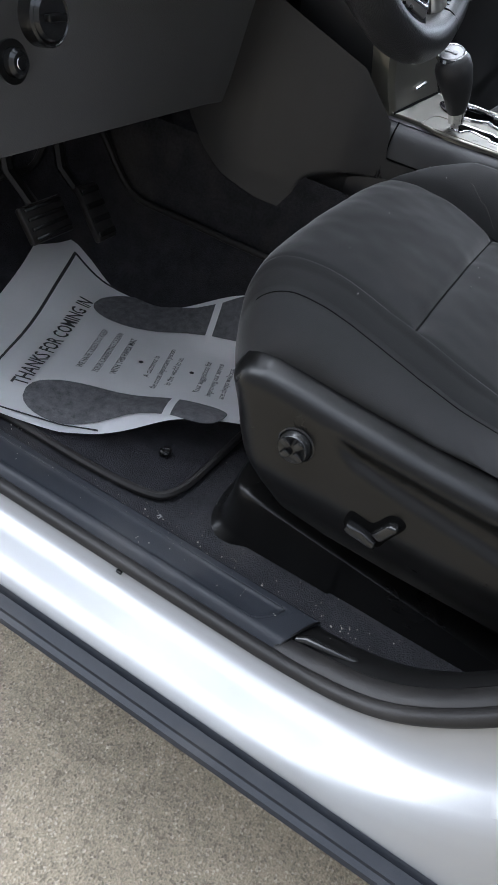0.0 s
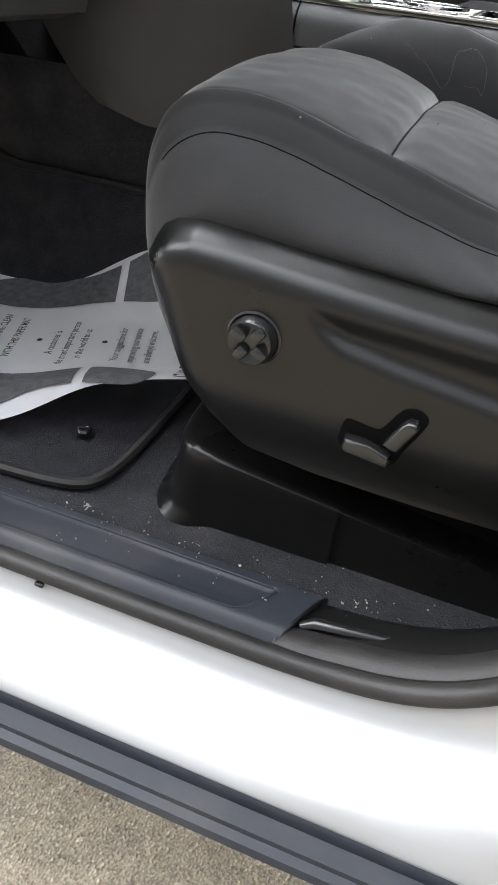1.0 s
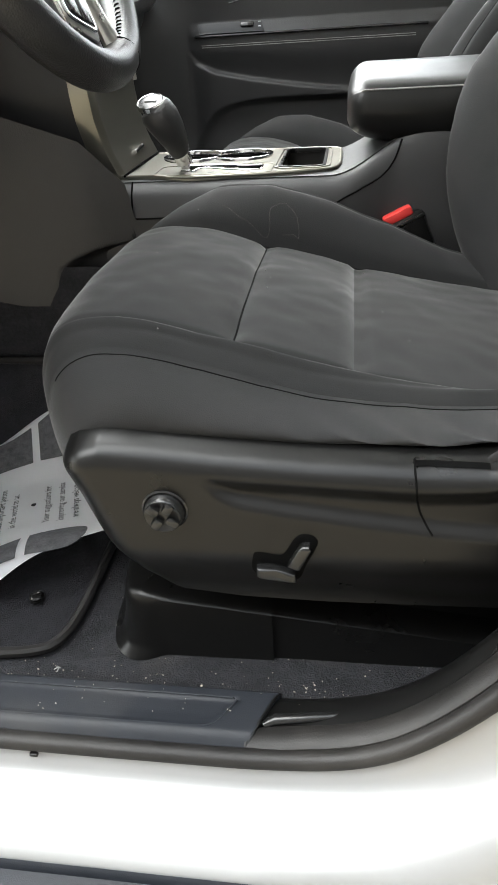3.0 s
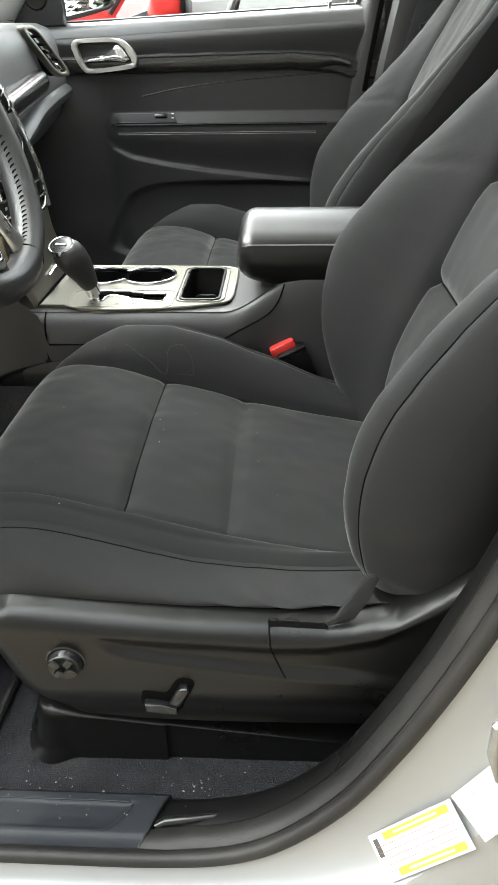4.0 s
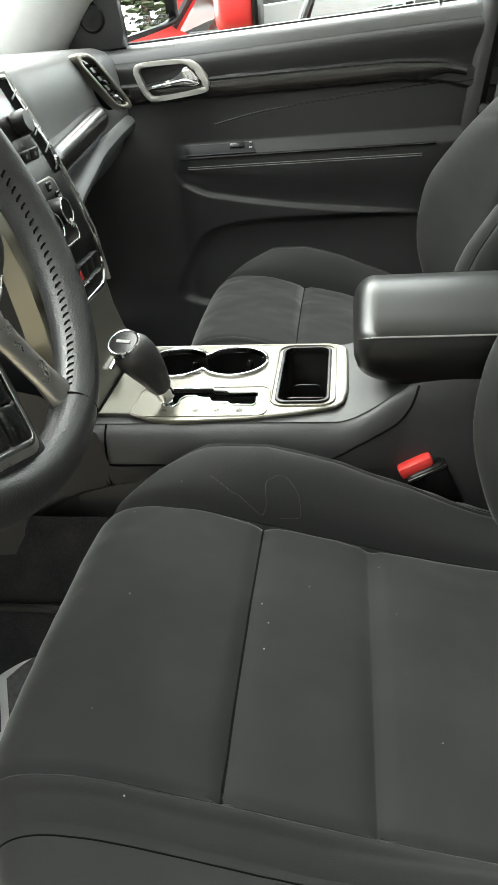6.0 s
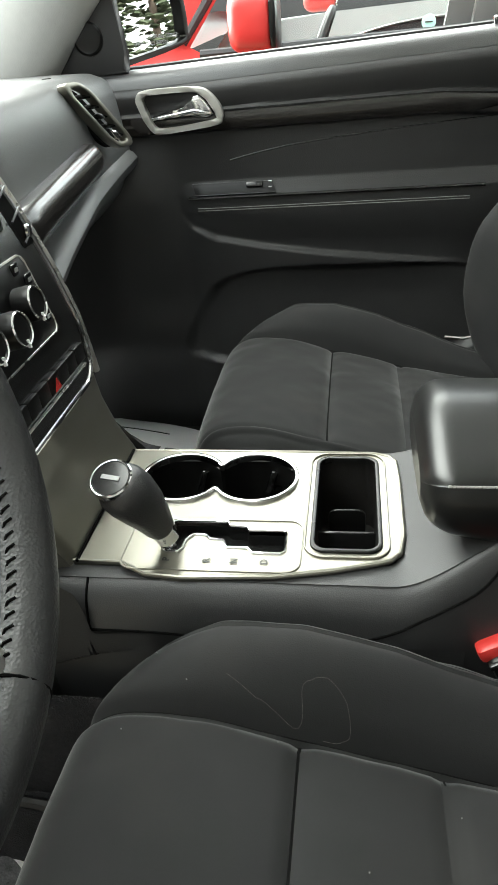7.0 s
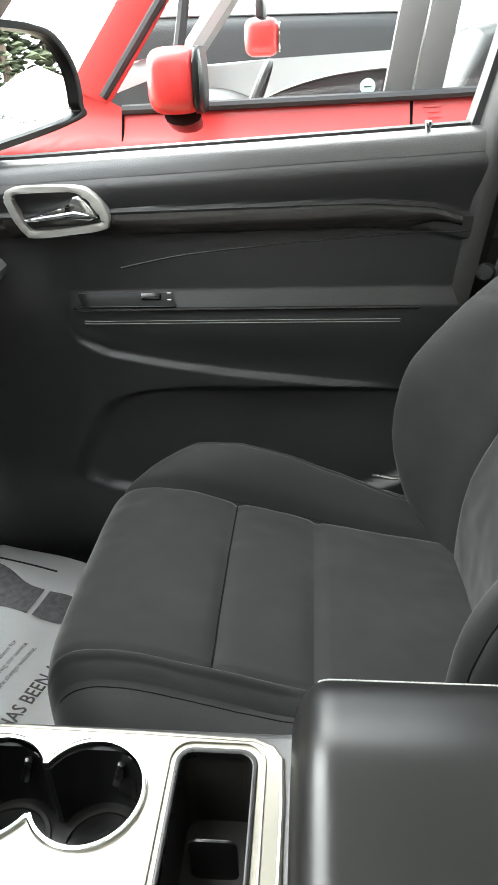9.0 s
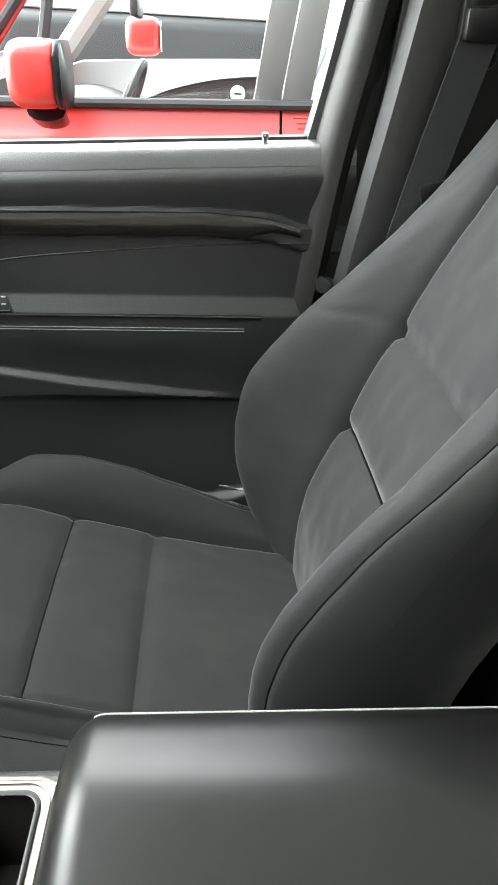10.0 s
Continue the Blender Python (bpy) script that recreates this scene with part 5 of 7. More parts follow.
# narrow air vent beside the face
centre_vent = part("centre_vent", sweep(lambda i: [on_stack(stack_right(z := 1.128 + 0.1 * i / 10) - 0.036, z, 0.0035), on_stack(stack_right(z) - 0.008, z, 0.0035)], 11, 2), SEAM, stack, "narrow dark centre air vent")
for k in range(5):
    z = 1.136 + 0.019 * k
    part("slat", tube([on_stack(stack_right(z) - 0.034, z - 0.004, 0.006), on_stack(stack_right(z) - 0.009, z + 0.004, 0.006)], 0.0011, 6), PLASTIC, centre_vent)
part("vent_wheel", box(on_stack(stack_right(1.14) - 0.02, 1.14, 0.007), (0.006, 0.01, 0.012), 0.003), CHROME, centre_vent)
part("slot_bar", tube([on_stack(-0.008, 0.8955, 0.003), on_stack(0.037, 0.8985, 0.003)], 0.003, 8), CHROME, stack, "chrome slot bar")
part("bezel_base", tube([(-0.082, -0.088, 0.876), (-0.081, 0.0, 0.878), (-0.082, 0.104, 0.877)], 0.0018, 6), SEAM, stack)

# lower panels each side of the stack
def knee_fn(side):
    def fn(u, v):
        # u: from the deck forward and down; v: from the top edge to the floor
        prof = [(0.26, 0.0012), (0.16, 0.0012), (0.05, 0.0012), (-0.05, 0.0012), (-0.15, 0.012), (-0.3, 0.02), (-0.5, 0.0)] if side < 0 else [(-0.05, 0.0), (-0.15, 0.012), (-0.3, 0.02), (-0.5, 0.0)]
        p = curve_at(prof, u)
        lowz = table([(-0.5, 0.9), (-0.4, 0.83), (-0.368, 0.79), (-0.337, 0.758), (-0.301, 0.735), (-0.234, 0.718), (-0.152, 0.713), (-0.04, 0.70), (0.26, 0.69)], p.x)
        topz = table([(-0.55, 1.0), (-0.3, 1.0), (-0.12, 0.93), (-0.069, 0.872), (-0.063, 0.825), (0.2, 0.823), (0.26, 0.823)], p.x)
        z = lowz + (topz - lowz) * v
        sunk = 0.016 * smooth01(1.2, 0.8, (abs(p.x) / 0.168) ** 2.6 + (abs(z - 0.757 - 0.05 * p.x) / 0.044) ** 2.4)
        return (p.x, -(0.124 + 2.2 * p.y) + sunk if side < 0 else 0.112 + 0.4 * p.y, z)
    return fn


part("driver_side_panel", grid(knee_fn(-1), 170, 70), PANEL, stack, "dark plastic side panel with sunk pocket")
part("passenger_side_panel", grid(knee_fn(1), 40, 30), PANEL, stack)
part("tunnel_side", grid(lambda u, v: (-0.6 + 0.62 * u, -0.15 - 0.015 * math.sin(v * 3), 0.48 + 0.29 * v), 20, 14), CARPET, stack, "black carpeted tunnel side")
part("tunnel_side", grid(lambda u, v: (-0.6 + 0.62 * u, 0.15 + 0.015 * math.sin(v * 3), 0.5 + 0.27 * v), 20, 14), CARPET, stack)

# ---- steering wheel ----
WC = Vector((-0.056, -0.405, 1.178))
WT = Euler((0, radians(-24.7), 0)).to_matrix().to_4x4()  # the wheel's face looks to the rear and up
WM = Matrix.Translation(WC) @ WT
wheel = thing("steering_wheel", WC, "worn black leather steering wheel with silver spokes", "steering wheel")


def rim_at(a, r=0.1755, d=0.0):
    return WM @ Vector((d, r * math.cos(a), r * math.sin(a)))


part("rim", tube([rim_at(2 * math.pi * k / 72) for k in range(72)], 0.0165, 16, closed=True, flat=1.1, up=(1, 0, 0.2)), WHEEL_LEATHER, wheel)
st = bmesh.new()
for k in range(110):
    a = -1.22 + 4.6 * k / 110
    add(st, tube([rim_at(a, 0.1605, 0.004), rim_at(a + 0.012, 0.1595, 0.006), rim_at(a + 0.024, 0.1615, 0.009)], 0.0009, 5))
part("rim_stitching", st, SEAM, wheel)
for a in (-1.26, 3.42):
    part("rim_joint", tube([rim_at(a, 0.1755 + 0.0172 * math.cos(t), 0.0172 * math.sin(t)) for t in (2 * math.pi * k / 20 for k in range(20))], 0.0009, 6, closed=True), SEAM, wheel)
hub = bmesh.new()
bmesh.ops.create_uvsphere(hub, u_segments=32, v_segments=20, radius=1)
for v in hub.verts:
    c = v.co
    v.co = WM @ Vector((c.x * 0.035 + 0.012, math.copysign(abs(c.y) ** 0.7, c.y) * 0.078, math.copysign(abs(c.z) ** 0.7, c.z) * 0.07))
part("airbag_cover", hub, WHEEL_LEATHER, wheel)
badge = part("badge", moved(lathe([(0.033, 0), (0.033, 0.004), (0.03, 0.005), (0.0, 0.005)], 32), WM @ Matrix.Translation((0.044, 0, 0)) @ Euler((0, radians(90), 0)).to_matrix().to_4x4()), PLASTIC_SATIN, wheel)
part("badge_ring", moved(lathe([(0.030, 0.004), (0.032, 0.007), (0.0345, 0.006), (0.035, 0)], 32), WM @ Matrix.Translation((0.044, 0, 0)) @ Euler((0, radians(90), 0)).to_matrix().to_4x4()), CHROME, badge)
part("badge_mark", moved(box((0.0505, 0, 0), (0.001, 0.034, 0.012), 0), WM), SATIN_METAL, badge)
part("cover_rim", tube([WM @ Vector((0.018, 0.084 * math.cos(t), 0.078 * math.sin(t))) for t in (2 * math.pi * k / 40 for k in range(40))], 0.002, 8, closed=True), SATIN_METAL, wheel)
# the wheel stands turned, so one spoke points down
for a in (radians(-107), radians(73)):
    m = WM @ Euler((a, 0, 0)).to_matrix().to_4x4()
    spoke = part("spoke", moved(box((0.0, 0.118, -0.004), (0.022, 0.105, 0.084), 0.009, None, 3), m), WHEEL_LEATHER, wheel)
    plate_m = part("spoke_plate", moved(prism(rrect(0.126, -0.004, 0.066, 0.062, 0.01, 4), "x", 0.009, 0.0135, 0.0015), m), SATIN_METAL, spoke, "satin silver spoke plate")
    for rr in range(2):
        for cc in range(2):
            part("spoke_button", moved(box((0.015, 0.112 + 0.025 * cc, -0.015 + 0.022 * rr), (0.005, 0.025, 0.019), 0.002), m), PLASTIC_SATIN, spoke)
    part("button_surround", moved(ring_plate(rrect(0.1245, -0.004, 0.058, 0.052, 0.008, 4), rrect(0.1245, -0.004, 0.052, 0.046, 0.006, 4), "x", 0.013, 0.0165, 0.001), m), CHROME, spoke, "bright button frame")
for sgn in (-1, 1):
    lo = [rim_at(-1.87 + 0.62 * sgn, r, d) for r, d in ((0.07, 0.006), (0.105, 0.004), (0.14, 0.002), (0.166, 0.0))]
    part("side_spoke", tube(lo, [0.016, 0.011, 0.011, 0.015], 10, flat=0.55, up=(1, 0, 0)), SATIN_METAL, wheel, "satin silver side spoke")
part("column_shroud", tube([WM @ Vector((-0.01, 0, -0.01)), WM @ Vector((-0.08, 0, -0.02)), WM @ Vector((-0.22, 0, -0.03))], [0.05, 0.062, 0.075], 20, flat=0.85), PLASTIC, wheel)
part("stalk", tube([WM @ Vector((-0.06, 0.05, 0.0)), WM @ Vector((-0.055, 0.16, 0.02))], [0.009, 0.007], 10), PLASTIC_SATIN, wheel)

# dash switches left of the wheel
knob1 = thing("headlight_knob", (-0.245, -0.595, 0.97), "round glossy black headlight knob", "knob")
km = Matrix.Translation((-0.262, -0.595, 0.981)) @ Euler((0, radians(80), 0)).to_matrix().to_4x4()
part("dial", lathe([(0.021, 0), (0.021, 0.012), (0.017, 0.017), (0, 0.017)], 28, km), PLASTIC_SATIN, knob1)
part("ring", lathe([(0.019, 0.0125), (0.0215, 0.015), (0.0235, 0.013), (0.024, 0.0)], 28, km), PLASTIC_SATIN, knob1)
part("grip_bar", moved(box((0, 0, 0.02), (0.006, 0.022, 0.008), 0.002), km), PLASTIC, knob1)
knob2 = thing("dimmer_knob", (-0.255, -0.623, 0.946), "small black dash dial with bright face", "knob")
km = Matrix.Translation((-0.268, -0.623, 0.946)) @ Euler((0, radians(80), 0)).to_matrix().to_4x4()
part("dial", lathe([(0.012, 0), (0.012, 0.01), (0.009, 0.013), (0, 0.013)], 24, km), PLASTIC_SATIN, knob2)
part("face", lathe([(0, 0.0135), (0.005, 0.0135), (0.006, 0.012)], 20, km), CHROME, knob2)
part("bezel", lathe([(0.018, 0.0), (0.018, 0.003), (0.012, 0.003)], 24, km), PLASTIC, knob2)

# ---- pedals ----
for nm, y, w, h, z, lab in (("brake_pedal", -0.378, 0.085, 0.055, 0.655, "wide black rubber brake pedal"), ("accelerator_pedal", -0.265, 0.045, 0.09, 0.635, "narrow black accelerator pedal")):
    pd = thing(nm, (-0.5, y, z - 0.1), lab, "pedal")
    turn = Euler((0, radians(-35), 0)).to_matrix()
    pad = part("pad", box((-0.46, y, z), (0.014, w, h), 0.005, turn), RUBBER, pd)
    for k in range(4):
        part("rib", box(Vector((-0.46, y, z)) + turn @ Vector((0.008, 0, -h / 2 + h * (k + 0.5) / 4)), (0.004, w * 0.85, h * 0.1), 0.001, turn), PLASTIC_SATIN, pad)
    part("arm", tube([(-0.465, y, z), (-0.53, y, z + 0.05), (-0.56, y, z + 0.2)], 0.01, 8), PLASTIC, pd)
# ---- passenger door ----
door = thing("passenger_door", (0.0, 0.74, 0.5), "dark grey moulded passenger door with wood trim", "car door")
BELT_Z = [(-0.5, 1.233), (-0.2, 1.236), (0.14, 1.249), (0.46, 1.262), (0.6, 1.266)]
POCKET = [(-0.155, 1.011), (-0.132, 0.976), (-0.085, 0.955), (-0.002, 0.938), (0.109, 0.921), (0.22, 0.909), (0.384, 0.891), (0.5, 0.882)]


def door_y(x, z):
    belt = table(BELT_Z, x)
    y = 0.742
    # upper edge rolls over to the window
    y += 0.03 * smooth01(belt - 0.04, belt + 0.006, z)
    y -= 0.010 * smooth01(belt - 0.10, belt - 0.04, z)
    # trim channel
    zt = table([(-0.5, 1.165), (-0.05, 1.171), (0.31, 1.175), (0.40, 1.168), (0.44, 1.155), (0.6, 1.15)], x)
    y -= 0.008 * smooth01(zt - 0.034, zt - 0.028, z) * smooth01(zt + 0.006, zt, z)
    # armrest shelf
    pz = table(POCKET, x)
    front = smooth01(-0.155, -0.10, x)
    slope = min(1.0, max(0.0, (1.056 - z) / 0.026))
    shelf = slope if z > 1.03 else smooth01(pz + 0.006, 1.004, z)
    y -= front * 0.013 * shelf
    # upper lip of the lower panel stands proud below the recess
    y -= front * 0.010 * smooth01(pz + 0.005, pz - 0.005, z)
    # swell towards the dash
    y -= 0.045 * smooth01(-0.12, -0.30, x) * smooth01(1.16, 1.02, z) * smooth01(0.6, 0.8, z)
    y -= 0.02 * smooth01(0.86, 0.70, z)
    # sunk lower pocket with a rounded front
    r = abs((x - 0.12 - 0.5 * (z - 0.75)) / 0.28) ** 5 + ((z - 0.803) / 0.09) ** 4
    y += 0.014 * smooth01(1.35, 0.7, r)
    return y


def door_fn(u, v):
    x = -0.48 + 0.99 * u
    belt = table(BELT_Z, x)
    z = 0.50 + (belt - 0.024 - 0.50) * v
    return (x, door_y(x, z), z)


part("door_panel", grid(door_fn, 230, 260), PANEL, door)
part("door_top", sweep(lambda i: [(x := -0.48 + 0.99 * i / 60, 0.7392, table(BELT_Z, x) - 0.0245), (x, 0.7432, table(BELT_Z, x) - 0.013), (x, 0.749, table(BELT_Z, x) - 0.003), (x, 0.757, table(BELT_Z, x) + 0.003), (x, 0.767, table(BELT_Z, x) + 0.005), (x, 0.776, table(BELT_Z, x) + 0.003)], 61, 6), PANEL_TOP, door, "padded door top")
part("belt_strip", sweep(lambda i: [(x := -0.48 + 0.99 * i / 60, 0.772, table(BELT_Z, x) - 0.004), (x, 0.776, table(BELT_Z, x) + 0.008), (x, 0.786, table(BELT_Z, x) + 0.010), (x, 0.792, table(BELT_Z, x) + 0.006), (x, 0.80, table(BELT_Z, x) - 0.03), (x, 0.80, 0.5)], 61, 6), RUBBER, door, "window sill weatherstrip")


def wood_fn(u, v):
    x = -0.25 + 0.69 * u
    zt = table([(-0.5, 1.165), (-0.05, 1.171), (0.31, 1.175), (0.40, 1.168), (0.44, 1.155)], x)
    h = 0.03 * (1 - 0.6 * smooth01(0.34, 0.44, x))
    z = zt - h * (1 - v)
    return (x, door_y(x, zt - 0.015) - 0.002 - 0.003 * math.sin(v * math.pi), z)


part("wood_strip", grid(wood_fn, 90, 12), WOOD, door, "glossy dark wood trim strip")
part("bright_line", tube([(x, door_y(x, table([(-0.5, 1.165), (-0.05, 1.171), (0.31, 1.175), (0.40, 1.168), (0.44, 1.155)], x) - 0.015) - 0.004, table([(-0.5, 1.166), (-0.05, 1.172), (0.31, 1.176), (0.40, 1.169), (0.44, 1.156)], x)) for x in (-0.06 + 0.47 * k / 40 for k in range(41))], 0.0008, 6), PLASTIC, door)
part("insert_line", tube([(p.x, door_y(p.x, p.y) - 0.0005, p.y) for p in (curve_at([(-0.05, 1.09), (0.05, 1.108), (0.2, 1.122), (0.35, 1.132), (0.46, 1.136)], k / 40) for k in range(41))], 0.0008, 6), PLASTIC_SATIN, door)
part("armrest_edge", tube([(x, door_y(x, 1.028) - 0.001, 1.029) for x in (-0.13 + 0.52 * k / 40 for k in range(41))], 0.003, 8), PLASTIC_SATIN, door, "smooth black armrest edge strip")
for dz in (0.018, 0.022):
    part("armrest_stitch", tube([(x, door_y(x, 1.029 - dz) - 0.0006, 1.029 - dz) for x in (-0.115 + 0.48 * k / 40 for k in range(41))], 0.0008, 5), THREAD, door)
# inner handle
HB0 = [(-0.201, 1.194), (-0.197, 1.205), (-0.183, 1.210), (-0.141, 1.211), (-0.097, 1.210), (-0.077, 1.204), (-0.061, 1.188), (-0.052, 1.169), (-0.054, 1.158), (-0.062, 1.150), (-0.114, 1.144), (-0.164, 1.140), (-0.177, 1.144), (-0.187, 1.156), (-0.195, 1.176)]
HI0 = [(-0.189, 1.194), (-0.181, 1.201), (-0.141, 1.203), (-0.101, 1.202), (-0.084, 1.194), (-0.073, 1.181), (-0.065, 1.165), (-0.069, 1.159), (-0.122, 1.152), (-0.162, 1.150), (-0.173, 1.156), (-0.183, 1.175)]
HB = [tuple(curve_at(HB0 + HB0[:1], k / 84)) for k in range(84)]
HI = [tuple(curve_at(HI0 + HI0[:1], k / 84)) for k in range(84)]
hy = 0.7215
part("handle_bezel", ring_plate(HB, HI, "y", hy + 0.02, hy - 0.004, 0.003), MATTE_SILVER, door, "satin silver handle bezel")
part("handle_cup", prism(HI, "y", hy + 0.03, hy + 0.018), PLASTIC, door)
lev = part("handle_lever", prism([(-0.178, 1.168), (-0.148, 1.173), (-0.122, 1.176), (-0.109, 1.183), (-0.101, 1.196), (-0.092, 1.198), (-0.083, 1.190), (-0.073, 1.177), (-0.069, 1.167), (-0.08, 1.163), (-0.119, 1.167), (-0.149, 1.165), (-0.176, 1.162)], "y", hy + 0.010, hy - 0.004, 0.0028, 3), CHROME, door, "chrome handle lever")
part("lever_fold", tube([(-0.165, hy - 0.0035, 1.1665), (-0.13, hy - 0.0045, 1.1705), (-0.1, hy - 0.004, 1.174), (-0.08, hy - 0.003, 1.170)], [0.0015, 0.0026, 0.0034, 0.002], 10), CHROME, lev)
# window switch
def on_shelf(x, z, d):
    return Vector((x, door_y(x, z) - d * 0.85, z + d * 0.52))


part("switch_panel", sweep(lambda i: [on_shelf(-0.122 + 0.146 * i / 20 + (1.05 - z) * 0.35, z, d) for z, d in ((1.031, 0.0), (1.0325, 0.003), (1.042, 0.0036), (1.051, 0.003), (1.0525, 0.0))], 21, 5), PLASTIC, door)
part("panel_edge", tube([on_shelf(-0.122 + 0.15 * k / 20, 1.0325, 0.0034) for k in range(21)] + [on_shelf(0.03, 1.036, 0.0034)], 0.0008, 6), PLASTIC_SATIN, door)
part("window_switch", box(on_shelf(-0.008, 1.0455, 0.005), (0.03, 0.007, 0.010), 0.002, Euler((radians(-31), 0, 0)).to_matrix()), PLASTIC_SATIN, door)
for zz in (1.041, 1.05):
    part("switch_mark", box(on_shelf(0.02, zz, 0.0042), (0.006, 0.001, 0.0012), 0, Euler((radians(-31), 0, 0)).to_matrix()), WHITE_MARK, door)
part("door_screw", lathe([(0, 0.002), (0.006, 0.002), (0.008, 0)], 16, Matrix.Translation((0.41, 0.715, 0.70)) @ Euler((radians(90), 0, 0)).to_matrix().to_4x4()), STEEL, door)
pin = thing("lock_pin", (0.39, 0.764, 1.25), "small chrome door lock pin with round collar", "lock pin")
part("collar", lathe([(0.014, -0.004), (0.014, 0.001), (0.010, 0.003), (0.004, 0.003)], 20, Matrix.Translation((0.388, 0.762, 1.252))), STEEL, pin)
part("stem", lathe([(0.0035, 0), (0.0035, 0.014), (0.0048, 0.016), (0.0048, 0.021), (0.003, 0.023), (0, 0.023)], 16, Matrix.Translation((0.388, 0.762, 1.252))), CHROME, pin)
# door shell outside and the pull of trim towards the sill
part("sill_trim", sweep(lambda i: [(-0.6 + 1.3 * i / 20, 0.66, 0.545), (-0.6 + 1.3 * i / 20, 0.69, 0.56), (-0.6 + 1.3 * i / 20, 0.72, 0.56), (-0.6 + 1.3 * i / 20, 0.76, 0.5)], 21, 4), PLASTIC, door)

# ---- pillars, roof and closing walls of the car ----
def slab(outline, axis, a, b, material, name, label, category="car body", bevel=0.004):
    return tagged(part(name, prism(outline, axis, a, b, bevel), material), label, category, kind="structure")


roof_bm = grid(lambda u, v: (-0.04 + 2.5 * u, -0.62 + 1.24 * v, 1.59 + 0.05 * math.sin(math.pi * u) + 0.03 * math.sin(math.pi * v)), 30, 20)
bmesh.ops.solidify(roof_bm, geom=list(roof_bm.faces), thickness=-0.05)
tagged(part("ceiling", roof_bm, HEADLINER), "light grey fabric car roof lining", "ceiling", kind="structure")
for sgn, nm in ((1, "roof_rail"), (-1, "roof_rail")):
    tagged(part(nm, tube([(-0.06, sgn * 0.63, 1.585), (0.6, sgn * 0.655, 1.63), (1.6, sgn * 0.65, 1.63), (2.5, sgn * 0.6, 1.58)], 0.05, 12), HEADLINER), "grey roof side rail above the doors", "roof rail", kind="structure")
# passenger front pillar: trim runs from the dash end up and back
PILLAR = [(-0.46, 0.715, 1.12), (-0.352, 0.71, 1.235), (-0.276, 0.705, 1.323), (-0.194, 0.70, 1.40), (-0.06, 0.665, 1.51), (0.1, 0.62, 1.60)]
tagged(part("front_pillar", sweep(lambda i: [tuple(curve_at(PILLAR, i / 30) + Vector(o)) for o in ((0.006, 0.05, -0.006), (0.004, 0.02, -0.004), (0.0, 0.004, 0.0), (-0.01, -0.008, 0.012), (-0.03, -0.018, 0.035), (-0.08, -0.015, 0.09), (-0.11, 0.02, 0.12), (-0.11, 0.06, 0.12), (0.006, 0.05, -0.006))], 31, 9), PILLAR_TRIM), "light grey front pillar trim", "pillar", kind="structure")
tagged(part("front_pillar", sweep(lambda i: [tuple(Vector((-0.75, -0.70, 1.0)).lerp(Vector((-0.04, -0.63, 1.59)), i / 20) + Vector(o)) for o in ((0.05, -0.05, -0.04), (0.04, 0.03, 0.0), (-0.04, 0.03, 0.03), (-0.05, -0.05, 0.03), (0.05, -0.05, -0.04))], 21, 5), PILLAR_TRIM), "light grey front pillar trim on the driver side", "pillar", kind="structure")
# mirror corner cover with tweeter
corner = thing("mirror_corner_cover", (-0.28, 0.74, 1.24), "dark plastic mirror corner cover with round tweeter", "door trim")
part("cover", prism([(-0.44, 1.225), (-0.215, 1.237), (-0.222, 1.265), (-0.225, 1.40), (-0.25, 1.40), (-0.36, 1.32)], "y", 0.748, 0.775, 0.006), DASH, corner)
part("tweeter", lathe([(0.026, 0.0), (0.026, 0.003), (0.022, 0.005), (0.018, 0.003), (0, 0.004)], 32, Matrix.Translation((-0.275, 0.749, 1.292)) @ Euler((radians(90), 0, 0)).to_matrix().to_4x4()), PLASTIC, corner, "round tweeter grille")
# passenger centre pillar
pil = thing("centre_pillar", (0.55, 0.75, 0.6), "dark centre pillar trim with door seal on the passenger side", "pillar", kind="structure")
part("door_seal_strip", sweep(lambda i: [tuple(curve_at([(0.40, 0.74, 0.62), (0.425, 0.735, 0.9), (0.448, 0.73, 1.08), (0.472, 0.725, 1.25), (0.50, 0.71, 1.4), (0.53, 0.68, 1.58)], i / 40) + Vector(o)) for o in ((-0.02, 0.05, 0), (-0.008, 0.012, 0), (0.004, 0.0, 0), (0.018, -0.004, 0), (0.03, 0.004, 0), (0.034, 0.03, 0))], 41, 6), RUBBER, pil, "brownish-black rubber door seal")
part("window_frame", sweep(lambda i: [tuple(curve_at([(0.452, 0.775, 1.24), (0.475, 0.762, 1.34), (0.50, 0.735, 1.48), (0.515, 0.71, 1.58)], i / 20) + Vector(o)) for o in ((-0.015, 0.03, 0), (-0.012, 0.0, 0), (0.02, -0.01, 0), (0.06, 0.0, 0))], 21, 4), DARK_TRIM, pil)
part("pillar_trim", sweep(lambda i: [tuple(curve_at([(0.43, 0.73, 0.6), (0.47, 0.725, 0.95), (0.50, 0.72, 1.15), (0.535, 0.71, 1.35), (0.57, 0.68, 1.6)], i / 40) + Vector(o)) for o in ((0.0, 0.0, 0), (0.012, -0.018, 0), (0.03, -0.024, 0), (0.14, -0.02, 0), (0.2, 0.01, 0), (0.24, 0.06, 0))], 41, 6), PANEL, pil, "dark moulded pillar trim")
part("pillar_backing", prism([(0.515, 0.5), (0.80, 0.5), (0.80, 1.62), (0.53, 1.62), (0.485, 1.4), (0.46, 1.27), (0.515, 1.26)], "y", 0.762, 0.80, 0.003), DARK_TRIM, pil)
